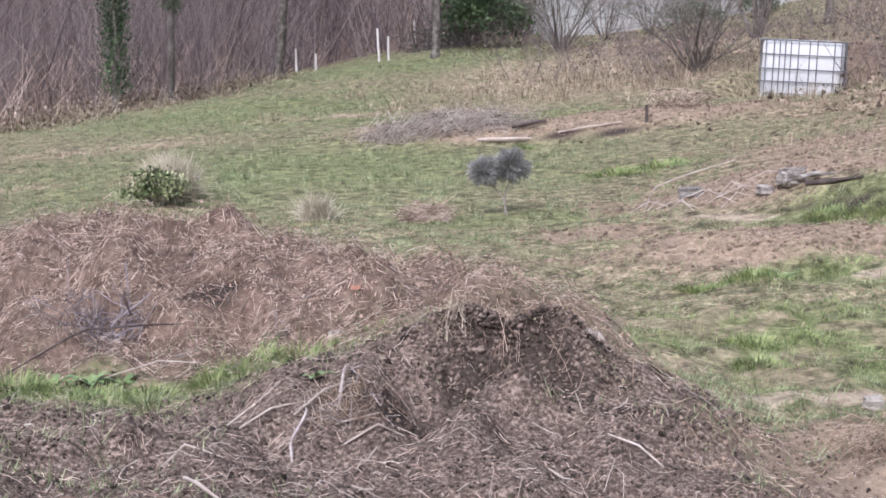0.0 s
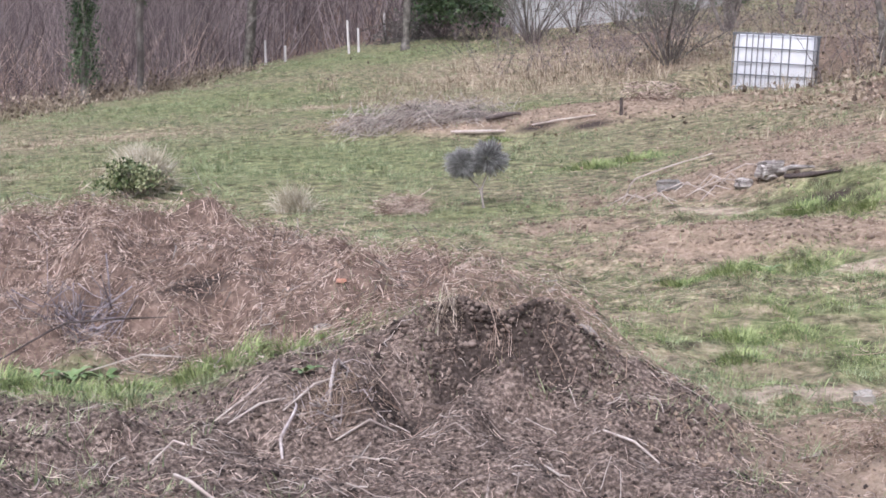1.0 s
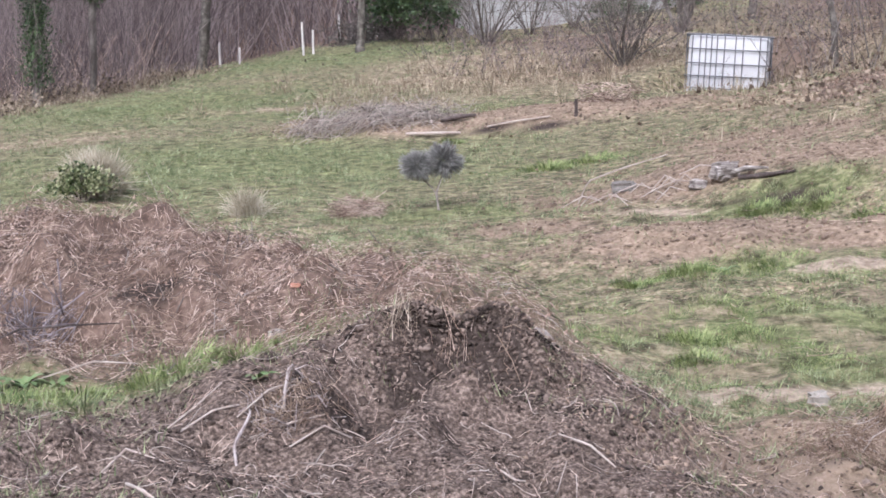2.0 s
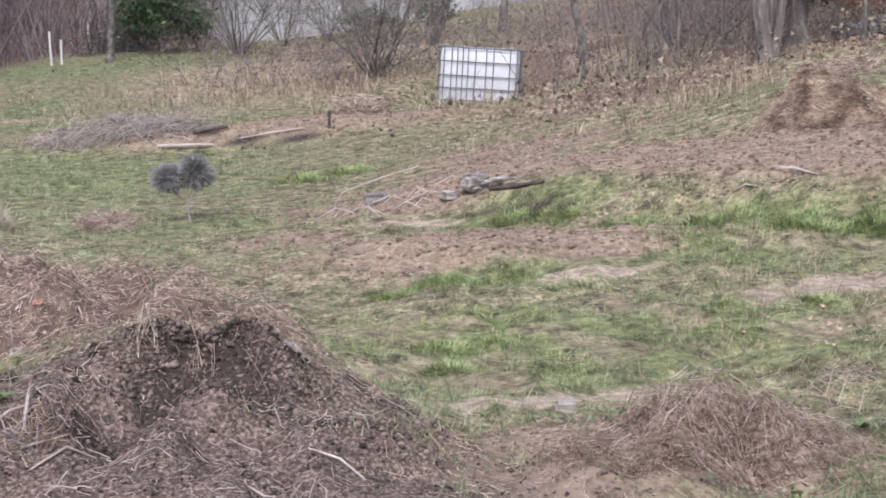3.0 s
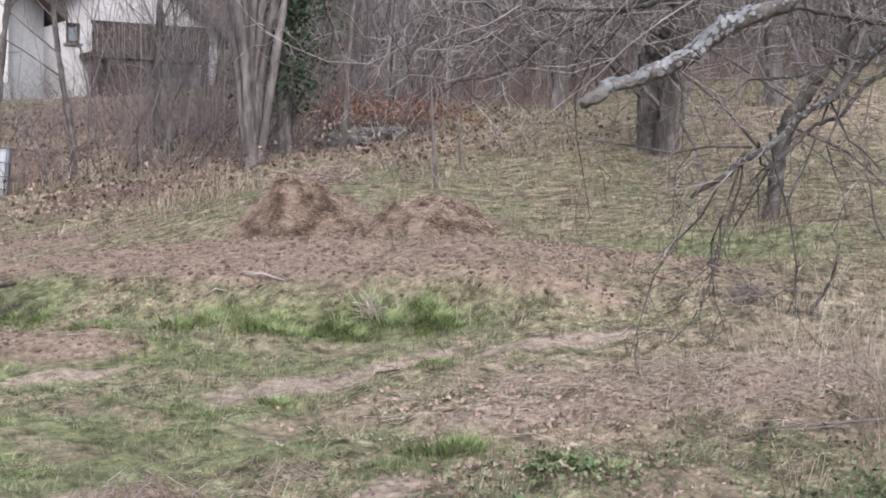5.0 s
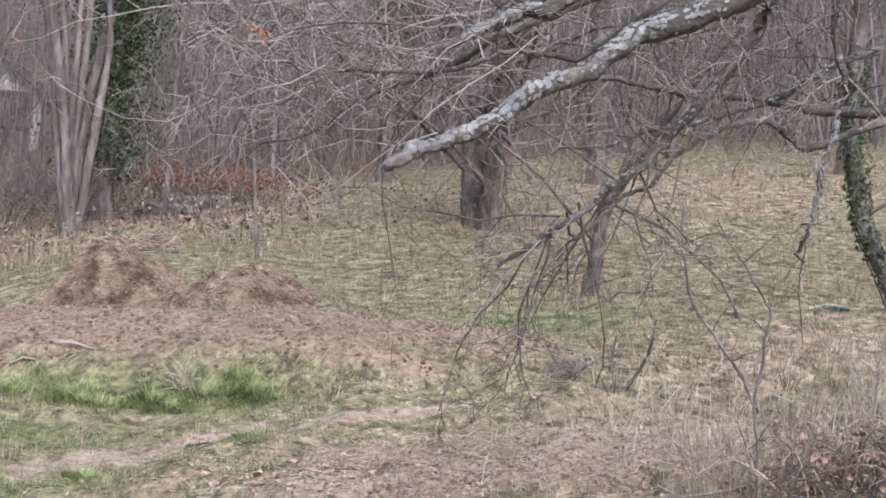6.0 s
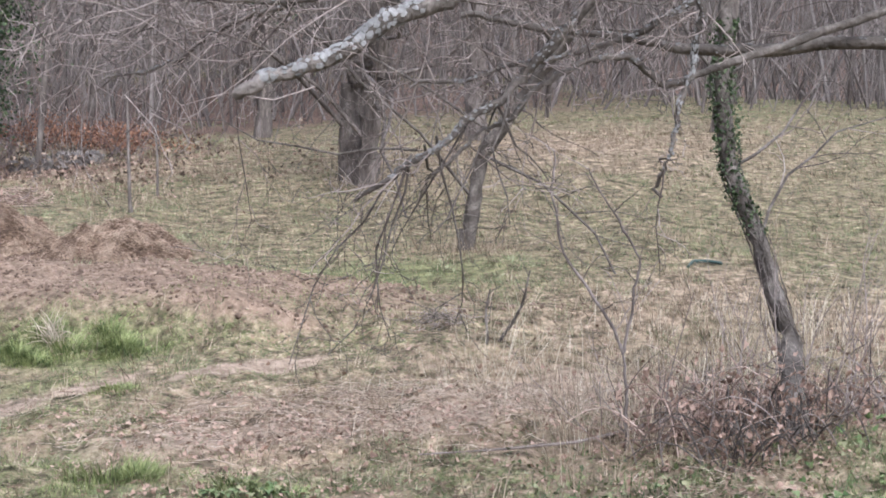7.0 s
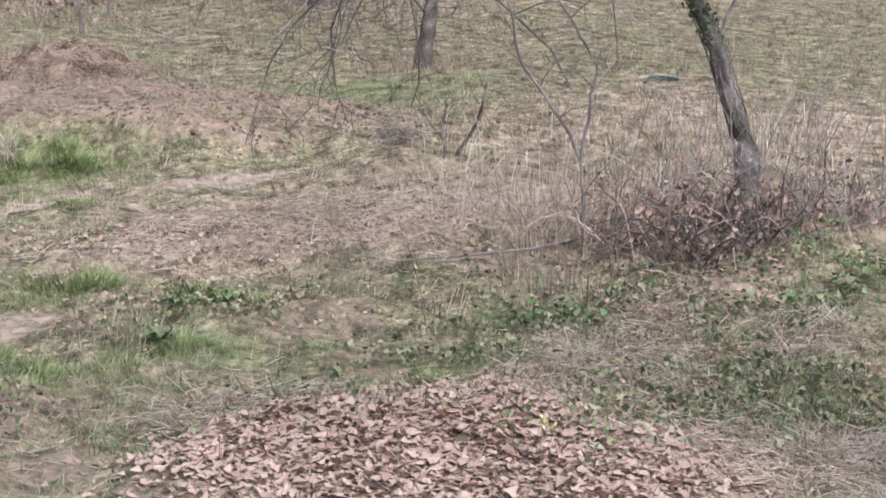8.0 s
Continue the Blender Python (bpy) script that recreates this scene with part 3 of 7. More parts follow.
def blade_mesh(name, places, material, long, wide, lean=0.5, sink=0.01, turn=None, scale=1.0, bent=True):
    """Bent blades of grass at the places, as one mesh."""
    n = len(places)
    x, y = places[:, 0], places[:, 1]
    r = np.hypot(x, y)
    z = top(x, y) - sink
    h = (long[0] + (long[1] - long[0]) * rng.uniform(0, 1, n) ** 1.5) * (0.45 + 1.1 * field(x, y, 0.14, 31)) * scale
    w = (wide + 0.00028 * np.maximum(r - 6, 0)) * rng.uniform(0.6, 1.4, n)
    turn = rng.uniform(0, 2 * np.pi, n) if turn is None else turn
    tilt = np.abs(rng.normal(lean, 0.35, n)).clip(0.05, 1.5)
    d = np.stack([np.cos(turn), np.sin(turn), 0 * turn], -1)
    across = np.stack([-np.sin(turn + 0.7), np.cos(turn + 0.7), 0 * turn], -1)
    p0 = np.stack([x, y, z], -1)
    up = np.array([0, 0, 1.0])
    p1 = p0 + h[:, None] * 0.55 * (d * np.sin(tilt * 0.6)[:, None] + up * np.cos(tilt * 0.6)[:, None])
    p2 = p1 + h[:, None] * 0.5 * (d * np.sin(tilt * 1.4)[:, None] + up * np.cos(tilt * 1.4)[:, None].clip(-0.3, 1))
    s = across * w[:, None] * 0.5
    if not bent:
        bag = Bag()
        bag.add(np.stack([p0 - s, p0 + s, p2], 1).reshape(-1, 3), np.arange(3 * n).reshape(-1, 3))
        return bag.mesh(name, material)
    v = np.stack([p0 - s, p0 + s, p1 + 0.8 * s, p1 - 0.8 * s, p2], 1).reshape(-1, 3)
    k = np.arange(n) * 5
    bag = Bag()
    bag.add(v, np.stack([k, k + 1, k + 2, k + 3], -1))
    bag.f[3] = [np.stack([k + 3, k + 2, k + 4], -1)]
    return bag.mesh(name, material)


def blades(name, places, material, long, wide, lean=0.5, label="", category="grass"):
    return tagged(new(name, blade_mesh(name, places, material, long, wide, lean, bent=False)), label, category, kind="stuff")


def clumps(name, centres, per, spread, material, long, wide, lean, label, bent=True):
    """Small tufts: blades leaning out of each centre."""
    n = len(centres)
    size = rng.uniform(0.5, 1.5, n)
    off = rng.normal(0, 1, (n, per, 2)) * (spread * size)[:, None, None]
    places = (centres[:, None] + off).reshape(-1, 2)
    out = np.arctan2(off[..., 1], off[..., 0]).ravel() + rng.normal(0, 0.7, n * per)
    me = blade_mesh(name, places, material, long, wide, lean, turn=out, scale=np.repeat(size, per), bent=bent)
    return tagged(new(name, me), label, "grass", kind="stuff")


bare = lambda x, y: (1 - np.maximum.reduce([cover(x, y, SOIL), 0.95 * cover(x, y, PALE), cover(x, y, WOODS), 1.06 * cover(x, y, DARK), 1.06 * cover(x, y, STRAW), 0.75 * cover(x, y, SCRUB) * (field(x, y, 1.1, 61) > 0.35), 0.9 * dirt(x, y), lump(x, y, 3.5, 3.66, 0.9, 0.78, 0, 3)]) * 0.95).clip(0, 1)
patchy = lambda x, y: bare(x, y) * (0.12 + 0.88 * (field(x, y, 0.45, 8) > 0.38)) * (1 - 0.65 * cover(x, y, DRY)) * (0.3 + 0.7 * (field(x, y, 1.7, 18) > 0.4))
clumps("green_grass", strewn(14000, None, 4, 45, flat=1.75, keep=patchy), 24, 0.04, M_GREEN, (0.02, 0.06), 0.005, 0.85, "short green meadow grass in small tufts", False)
lush = lambda x, y: bare(x, y) * (0.06 + 0.94 * (field(x, y, 0.3, 9) > 0.47))
clumps("lush_grass", strewn(4600, LUSH, 4, 11.5, keep=lush), 24, 0.045, M_TUFT, (0.015, 0.048), 0.0045, 1.0, "lush green grass in thicker tufts", False)
clumps("lush_grass", strewn(3600, LUSH, 11.5, 45, keep=lush), 24, 0.06, M_GREEN, (0.025, 0.07), 0.005, 0.85, "greener grass on the far meadow", False)
clumps("dull_grass", strewn(13000, None, 4, 45, flat=1.75, keep=lambda x, y: bare(x, y) * (0.25 + 0.75 * (field(x, y, 0.2, 19) > 0.4))), 20, 0.045, M_OLIVE, (0.015, 0.05), 0.005, 0.9, "dull olive winter grass on the slope", False)
clumps("dry_grass", strewn(8000, DRY + SCRUB, 4, 48, keep=lambda x, y: bare(x, y) * (0.15 + 0.85 * (field(x, y, 0.5, 62) > 0.4))), 20, 0.06, M_DRY, (0.03, 0.12), 0.004, 1.2, "pale dry grass lying on the slope", False)
blades("dead_grass", strewn(36000, None, 4, 40, flat=1.75, keep=lambda x, y: bare(x, y) * (field(x, y, 0.3, 11) > 0.5)), M_DRY, (0.015, 0.06), 0.0055, 1.1, "withered straw-coloured grass among the green")
TALL = [(5.0, 22.0, 1.6, 0.5, 0, 1), (7.5, 22, 2.0, 1.5, 0, 1), (3.0, 28, 3, 3, 0, 1), (6.3, 5.9, 0.8, 0.4, 20, 1), (7.0, 6.4, 0.8, 0.5, 0, 1), (8.0, 7.0, 1.0, 0.5, 0, 1), (5.6, 15.0, 1.5, 0.6, 0, 1)]
clumps("tall_dry_grass", strewn(800, TALL, 4.5, 32, flat=0.8), 11, 0.05, M_DRY, (0.08, 0.3), 0.0035, 0.6, "tall pale dry grass standing on the slope")
clumps("withered_stems", strewn(2600, None, 6.5, 24, 18, 58, flat=0.9, keep=bare), 8, 0.05, M_DRY, (0.04, 0.15), 0.004, 0.5, "sparse withered stems standing in the turf", False)
STANDING = [(6.6, 7.0, 0.9, 0.6, 20, 1), (8.0, 6.8, 1.2, 0.6, 10, 1), (6.3, 6.0, 0.9, 0.4, 20, 1.5), (7.2, 5.6, 0.7, 0.4, 0, 1), (5.9, 5.6, 0.4, 0.3, 0, 1)]
clumps("tall_dry_grass", strewn(260, STANDING, 6, 12, flat=0.8), 9, 0.05, M_TUSSOCK, (0.06, 0.3), 0.0026, 0.7, "thin pale dry stems standing round the brambles")

# ---- heaps, litter and clods ----
def lying(places, long, thick, lift=0.05, bend=0.25, points=3, rise=0.12, heading=None):
    """Paths and radii of stalks that lie on the ground at the places."""
    n = len(places)
    turn = rng.uniform(0, 2 * np.pi, n) if heading is None else heading + rng.normal(0, 0.5, n)
    h = long[0] + (long[1] - long[0]) * rng.uniform(0, 1, n) ** 2
    s = np.linspace(-0.5, 0.5, points)
    curve = rng.normal(0, bend, n)
    ang = turn[:, None] + curve[:, None] * s[None] * 3
    step = h[:, None] / (points - 1)
    x = places[:, :1] + np.cumsum(np.cos(ang) * step, 1) - np.cos(ang[:, :1]) * step - np.cos(turn)[:, None] * h[:, None] / 2
    y = places[:, 1:] + np.cumsum(np.sin(ang) * step, 1) - np.sin(ang[:, :1]) * step - np.sin(turn)[:, None] * h[:, None] / 2
    z = top(x, y) + rng.uniform(0, 1, n)[:, None] ** 2 * lift + rng.normal(0, rise, n)[:, None] * np.abs(s) * h[:, None] * 2 + 0.004
    z = np.maximum(z, top(x, y) - 0.01)
    r = thick[0] + (thick[1] - thick[0]) * rng.uniform(0, 1, n) ** 2.5
    return np.stack([x, y, z], -1), r[:, None] * np.linspace(1, 0.5, points)[None]


def stalk_mesh(name, places, material, long, thick, **more):
    bag = Bag()
    many_tubes(bag, *lying(places, long, thick, **more))
    return bag.mesh(name, material)


def around(count, cx, cy, rx, ry, turn=0.0):
    """Places in a turned ellipse, thinning out at its edge."""
    a, r = rng.uniform(0, 2 * np.pi, count), np.sqrt(rng.uniform(0, 1, count)) * (1 + 0.12 * rng.normal(0, 1, count))
    u, v = r * np.cos(a) * rx, r * np.sin(a) * ry
    c, s = math.cos(radians(turn)), math.sin(radians(turn))
    return np.stack([cx + u * c - v * s, cy + u * s + v * c], -1)


def ground_at(x, y):
    return float(top(np.array([x]), np.array([y]))[0])


def leaf_mesh(name, places, material, size, lift=0.02, tilt=0.5, curl=1.0):
    """Dead or green leaves: lobed, folded along the rib, each at its own angle."""
    n = len(places)
    spots = np.arange(7) * 2 * np.pi / 7
    rad = np.array([1.0, 0.55, 0.85, 0.5, 0.5, 0.85, 0.55])
    rr = rad[None] * (1 + 0.25 * rng.uniform(-1, 1, (n, 7)))
    s = size[0] + (size[1] - size[0]) * rng.uniform(0, 1, n)
    u, v = rr * np.cos(spots), rr * np.sin(spots) * 0.75
    w = curl * (np.abs(v) * rng.uniform(0.0, 0.8, n)[:, None] + u * u * rng.uniform(-0.3, 0.5, n)[:, None])
    local = np.concatenate([np.zeros((n, 1, 3)), np.stack([u, v, w], -1)], 1) * s[:, None, None] * 0.5
    a, b, c = rng.uniform(0, 2 * np.pi, n), rng.normal(0, tilt, n), rng.normal(0, tilt, n)
    ca, sa, cb, sb, cc, sc = np.cos(a), np.sin(a), np.cos(b), np.sin(b), np.cos(c), np.sin(c)
    x, y, z = local[..., 0], local[..., 1], local[..., 2]
    y, z = y * cb[:, None] - z * sb[:, None], y * sb[:, None] + z * cb[:, None]
    x, z = x * cc[:, None] - z * sc[:, None], x * sc[:, None] + z * cc[:, None]
    x, y = x * ca[:, None] - y * sa[:, None], x * sa[:, None] + y * ca[:, None]
    if places.shape[1] == 2:
        places = np.column_stack([places, top(places[:, 0], places[:, 1]) + 0.004 + lift * rng.uniform(0, 1, n)])
    p = np.stack([x, y, z], -1) + places[:, None]
    k = np.arange(n)[:, None] * 8
    j = np.arange(7)
    f = np.stack([k + 0 * j, k + 1 + j, k + 1 + (j + 1) % 7], -1).reshape(-1, 3)
    bag = Bag()
    bag.add(p.reshape(-1, 3), f)
    return bag.mesh(name, material)


CLOD = np.array([(0.25, 0, 0.75), (-0.3, 0.1, 0.7), (0.05, -0.1, -0.7)] + [(math.cos(a), math.sin(a), -0.1) for a in np.arange(5) * 1.2566])
CLOD_F = [(0, 3, 4), (0, 4, 1), (1, 4, 5), (1, 5, 6), (1, 6, 0), (0, 6, 7), (0, 7, 3)] + [(2, 3 + (k + 1) % 5, 3 + k) for k in range(5)]


def clod_mesh(name, places, material, size):
    n = len(places)
    s = size[0] + (size[1] - size[0]) * rng.uniform(0, 1, n) ** 3
    s = s * (np.hypot(places[:, 0], places[:, 1]) / 11).clip(0.4, 1)
    v = CLOD[None] * (1 + 0.28 * rng.uniform(-1, 1, (n, 8, 3))) * (s[:, None, None] * rng.uniform(0.6, 1.2, (n, 1, 3)))
    b = rng.normal(0, 0.7, n)
    v = np.stack([v[..., 0], v[..., 1] * np.cos(b)[:, None] - v[..., 2] * np.sin(b)[:, None], v[..., 1] * np.sin(b)[:, None] + v[..., 2] * np.cos(b)[:, None]], -1)
    a = rng.uniform(0, 6.28, n)
    x, y = v[..., 0] * np.cos(a)[:, None] - v[..., 1] * np.sin(a)[:, None], v[..., 0] * np.sin(a)[:, None] + v[..., 1] * np.cos(a)[:, None]
    z = v[..., 2] + (top(places[:, 0], places[:, 1]) + 0.1 * s)[:, None]
    bag = Bag()
    bag.add(np.stack([x + places[:, :1], y + places[:, 1:], z], -1).reshape(-1, 3), (np.arange(n)[:, None, None] * 8 + np.array(CLOD_F)[None]).reshape(-1, 3))
    return bag.mesh(name, material, True)


def heap(name, cx, cy, rx, ry, turn, kinds, label, category="heap", keep=None):
    """A heap as a thing; kinds: part name, count, material, lengths, thicknesses, lift, rise."""
    thing = empty(name, (cx, cy, ground_at(cx, cy)), label, category)
    for pname, count, material, long, thick, lift, rise, *curl in kinds:
        spots = around(count, cx, cy, rx, ry, turn)
        if not keep is None:
            spots = spots[rng.uniform(0, 1, count) < keep(spots[:, 0], spots[:, 1])]
        part(pname, stalk_mesh(pname, spots, material, long, thick, lift=lift, rise=rise, bend=curl[0] if curl else 0.35, points=3 if curl or long[1] > 0.16 else 2), thing)
    return thing


heap("dry_stalk_heap", -1.25, 7.45, 2.5, 1.35, -40, [
    ("stalk_mat", 40000, M_STALK, (0.01, 0.055), (0.0008, 0.0027), 0.055, 0.7), ("stalk_mat", 6000, M_ROOT, (0.02, 0.09), (0.0009, 0.0024), 0.07, 0.5, 1.0), ("straw", 3500, M_STRAW, (0.03, 0.16), (0.0008, 0.002), 0.06, 0.3),
    ("twig_tangle", 900, M_TWIG, (0.06, 0.22), (0.001, 0.003), 0.08, 0.3)], "big heap of dry brown stalks and straw", keep=lambda x, y: (cover(x, y, DARK) < 0.35) * (cover(x, y, STRAW) > 0.3) * 1.0)
heap("twig_bundle", -1.36, 6.5, 0.17, 0.1, 10, [("twig_tangle", 130, M_LILAC, (0.06, 0.24), (0.0018, 0.0042), 0.13, 0.35)], "tangle of grey-purple cut twigs on the stalk heap", "twigs")
heap("root_heap", 1.95, 5.52, 0.66, 0.32, 14, [
    ("stalk_mat", 8000, M_ROOT, (0.01, 0.05), (0.0007, 0.002), 0.07, 0.4, 1.3), ("stalk_mat", 6000, M_HAY, (0.01, 0.04), (0.0008, 0.002), 0.08, 0.4), ("straw", 900, M_STRAW, (0.03, 0.14), (0.001, 0.0022), 0.11, 0.35),
    ("root_tangle", 260, M_PALE, (0.05, 0.2), (0.001, 0.0028), 0.12, 0.4, 1.0)], "low heap of pulled roots and dry stalks")
heap("straw_bundle", -0.31, 5.05, 0.15, 0.12, 50, [("straw", 150, M_STRAW, (0.05, 0.18), (0.001, 0.0022), 0.06, 0.3, 0.9), ("root_tangle", 40, M_ROOTS, (0.05, 0.16), (0.0015, 0.003), 0.06, 0.3, 1.0)], "bundle of pale roots and stalks on dark soil", "straw")
heap("straw_bundle", 0.03, 5.44, 0.06, 0.04, 10, [("straw", 60, M_PALESTRAW, (0.03, 0.1), (0.001, 0.002), 0.05, 0.4, 0.8)], "wisp of pale roots in the dug hollow", "straw")
heap("straw_bundle", 0.5, 5.72, 0.16, 0.1, -35, [("straw", 420, M_STRAW, (0.06, 0.22), (0.001, 0.0022), 0.07, 0.25)], "bundle of dry stalks at the mound's lip", "straw")
for hx, hy, hr, hh, word in ((5.42, 12.4, 0.58, 0.4, "tall"), (6.06, 11.5, 0.66, 0.31, "low")):
    thing = empty("hay_heap", (hx, hy, ground_at(hx, hy)), word + " rounded heap of old brown hay by the bed", "hay heap", "hay heaps")
    bag = Bag()
    n = 7500
    a, r = rng.uniform(0, 2 * np.pi, n), np.sqrt(rng.uniform(0, 1, n))
    px, py = hx + hr * r * np.cos(a), hy + hr * 0.8 * r * np.sin(a)
    shape = hh * (1 - r ** 2) * (0.1 + 0.6 * field(px, py, 0.42, 12) + 0.65 * field(px, py, 0.2, 13) + 0.4 * field(px, py, 0.09, 14)) * rng.uniform(0.85, 1.02, n)
    t0, ln = rng.uniform(0, 6.28, n), rng.uniform(0.03, 0.12, n)
    s = np.linspace(-0.5, 0.5, 3)
    qx, qy = px[:, None] + np.cos(t0)[:, None] * s * ln[:, None], py[:, None] + np.sin(t0)[:, None] * s * ln[:, None]
    qz = (top(px, py) + shape)[:, None] - 0.9 * (s ** 2) * ln[:, None] + rng.normal(0, 0.25, n)[:, None] * s * ln[:, None]
    many_tubes(bag, np.stack([qx, qy, qz], -1), np.repeat(rng.uniform(0.0015, 0.0036, n)[:, None], 3, 1))
    part("hay", bag.mesh("hay", M_HAY), thing)
    bag = Bag()
    u, v = np.meshgrid(np.linspace(0, 2 * np.pi, 44, endpoint=False), np.linspace(0.02, 1, 16), indexing="ij")
    cx, cy = hx + hr * 0.93 * v * np.cos(u), hy + hr * 0.75 * v * np.sin(u)
    cz = top(cx, cy) + hh * 0.88 * (1 - v ** 2) * (0.1 + 0.6 * field(cx, cy, 0.42, 12) + 0.65 * field(cx, cy, 0.2, 13) + 0.4 * field(cx, cy, 0.09, 14)) - 0.02
    i, j = np.meshgrid(np.arange(44), np.arange(15), indexing="ij")
    bag.add(np.stack([cx, cy, cz], -1).reshape(-1, 3), np.stack([i * 16 + j, (i + 1) % 44 * 16 + j, (i + 1) % 44 * 16 + j + 1, i * 16 + j + 1], -1).reshape(-1, 4))
    part("core", bag.mesh("core", M_HAY), thing, "dark matted inside of the heap")

tagged(new("heap_debris", leaf_mesh("heap_debris", around(5000, -1.15, 7.5, 2.3, 1.05, -40), M_BROWNLEAF, (0.01, 0.03), 0.05, 0.7)), "crumbled dead leaves on the stalk heap", "litter", kind="stuff")
tagged(new("hollow_roots", stalk_mesh("hollow_roots", np.concatenate([around(40, 0.34, 5.42, 0.2, 0.1), around(26, 0.1, 5.42, 0.15, 0.1)]), M_ROOT, (0.02, 0.08), (0.0008, 0.002), lift=0.05, rise=0.5)), "fine dark roots hanging in the dug hollow", "roots", kind="stuff")
tagged(new("soil_clods", clod_mesh("soil_clods", strewn(30000, DARK, 4, 7.5), M_CLOD, (0.003, 0.02))), "dark crumbly soil clods on the mound", "soil", kind="stuff")
tagged(new("soil_lumps", clod_mesh("soil_lumps", strewn(1100, DARK, 4, 7.5, keep=lambda x, y: field(x, y, 0.16, 91) > 0.5), M_CLOD, (0.012, 0.05))), "larger lumps of dark soil on the mound", "soil", kind="stuff")
tagged(new("hollow_clods", clod_mesh("hollow_clods", np.concatenate([around(3600, 0.25, 5.38, 0.34, 0.13), around(300, 0.62, 5.2, 0.3, 0.12)]), M_CLOD, (0.004, 0.026))), "dark broken clods in the dug hollow", "soil", kind="stuff")
tagged(new("dry_soil_clods", clod_mesh("dry_soil_clods", strewn(17000, SOIL, 4, 22), M_CLODL, (0.006, 0.028))), "pale dry clods on the dug beds", "soil", kind="stuff")
tagged(new("mound_litter", stalk_mesh("mound_litter", strewn(2300, DARK, 4, 7), M_STALK, (0.015, 0.08), (0.0008, 0.002), lift=0.03, bend=0.6)), "broken dry stalks strewn over dark soil", "litter", kind="stuff")
tagged(new("mound_roots", stalk_mesh("mound_roots", strewn(420, DARK, 4, 7), M_PALE, (0.03, 0.17), (0.001, 0.003), lift=0.04, bend=0.8, points=5)), "pale roots and stems lying on dark soil", "litter", kind="stuff")
tagged(new("bed_litter", stalk_mesh("bed_litter", strewn(1600, SOIL, 4, 22), M_STRAW, (0.03, 0.16), (0.0012, 0.0035), lift=0.03)), "straw bits strewn over the dug beds", "litter", kind="stuff")
tagged(new("slope_litter", stalk_mesh("slope_litter", strewn(4500, None, 4, 16, keep=bare), M_STRAW, (0.03, 0.16), (0.001, 0.003), lift=0.04)), "dry stalks lying among the grass", "litter", kind="stuff")
tagged(new("leaf_litter", leaf_mesh("leaf_litter", strewn(8000, LEAFY[:1] + LEAFY[2:], 4.2, 20, flat=1.0), M_LEAF, (0.016, 0.05), 0.02)), "fallen brown leaves lying in the grass", "leaves", kind="stuff")
tagged(new("far_leaves", leaf_mesh("far_leaves", strewn(5000, DRY[2:4] + SCRUB, 6, 32, flat=1.0), M_BROWNLEAF, (0.025, 0.06), 0.03)), "scattered fallen leaves on the dry slope", "leaves", kind="stuff")
thing = empty("rooty_clods", (2.0, 5.58, ground_at(2.0, 5.58)), "brown earth clods caught in the pulled roots", "soil", kind="stuff")
part("clod_heap", clod_mesh("clod_heap", around(1500, 1.97, 5.54, 0.6, 0.28, 14), M_CLODL, (0.01, 0.07)), thing)
thing = empty("leaf_heap", (3.5, 3.72, ground_at(3.5, 3.72)), "broad flat heap of fallen brown leaves", "leaf heap")
part("foliage", leaf_mesh("foliage", around(15000, 3.5, 3.66, 0.95, 0.83, 0), M_LEAF, (0.018, 0.055), 0.014, 0.32, 0.7), thing)
part("straw", stalk_mesh("straw", around(420, 3.5, 3.66, 0.95, 0.83, 0), M_STRAW, (0.03, 0.15), (0.0012, 0.0026), lift=0.05, rise=0.7, bend=0.5, points=3), thing)
# the leaves lying uppermost, one by one
kinds = [leaf_mesh("leaf", np.zeros((1, 3)), M_LEAFTOP, (0.035, 0.07), tilt=0.1, curl=1.0) for _ in range(8)]
for k, (lx, ly) in enumerate(around(290, 3.5, 3.66, 0.86, 0.74, 0)):
    leaf = part("leaf", kinds[k % 8], thing)
    leaf.location = Vector((lx, ly, ground_at(lx, ly) + rng.uniform(0.02, 0.04))) - thing.location
    leaf.rotation_euler = (rng.normal(0, 0.3), rng.normal(0, 0.3), rng.uniform(0, 6.28))
# dead undergrowth in low mounds over the bank
w = strewn(8500, SCRUB, 16, 50, flat=0.9, keep=lambda x, y: (field(x, y, 0.8, 66) > 0.5) * (np.hypot(x - 5.1, y - 23.3) > 2.0))
rise = 0.55 * (field(w[:, 0], w[:, 1], 0.8, 66) - 0.45).clip(0, 1) * rng.uniform(0, 1, len(w)) * 1.6
tagged(new("undergrowth", leaf_mesh("undergrowth", np.column_stack([w, top(w[:, 0], w[:, 1]) + rise]), M_SCRUB, (0.03, 0.1), tilt=0.9)), "dead brown undergrowth on the bank", "undergrowth", kind="stuff")

# brown undergrowth where the meadow meets the coppice
w = np.column_stack([np.zeros(3600), rng.uniform(27, 37.5, 3600)])
w[:, 0] = -6.5 + 0.28 * (w[:, 1] - 28) + rng.normal(-0.25, 0.45, 3600)
w = w[field(w[:, 0], w[:, 1], 0.7, 67) > 0.4]
rise = 0.5 * field(w[:, 0], w[:, 1], 0.6, 68) * rng.uniform(0, 1, len(w)) ** 1.5
tagged(new("undergrowth", leaf_mesh("undergrowth", np.column_stack([w, top(w[:, 0], w[:, 1]) + rise]), M_SCRUB, (0.04, 0.12), tilt=0.9)), "dead brown undergrowth along the coppice", "undergrowth", kind="stuff")
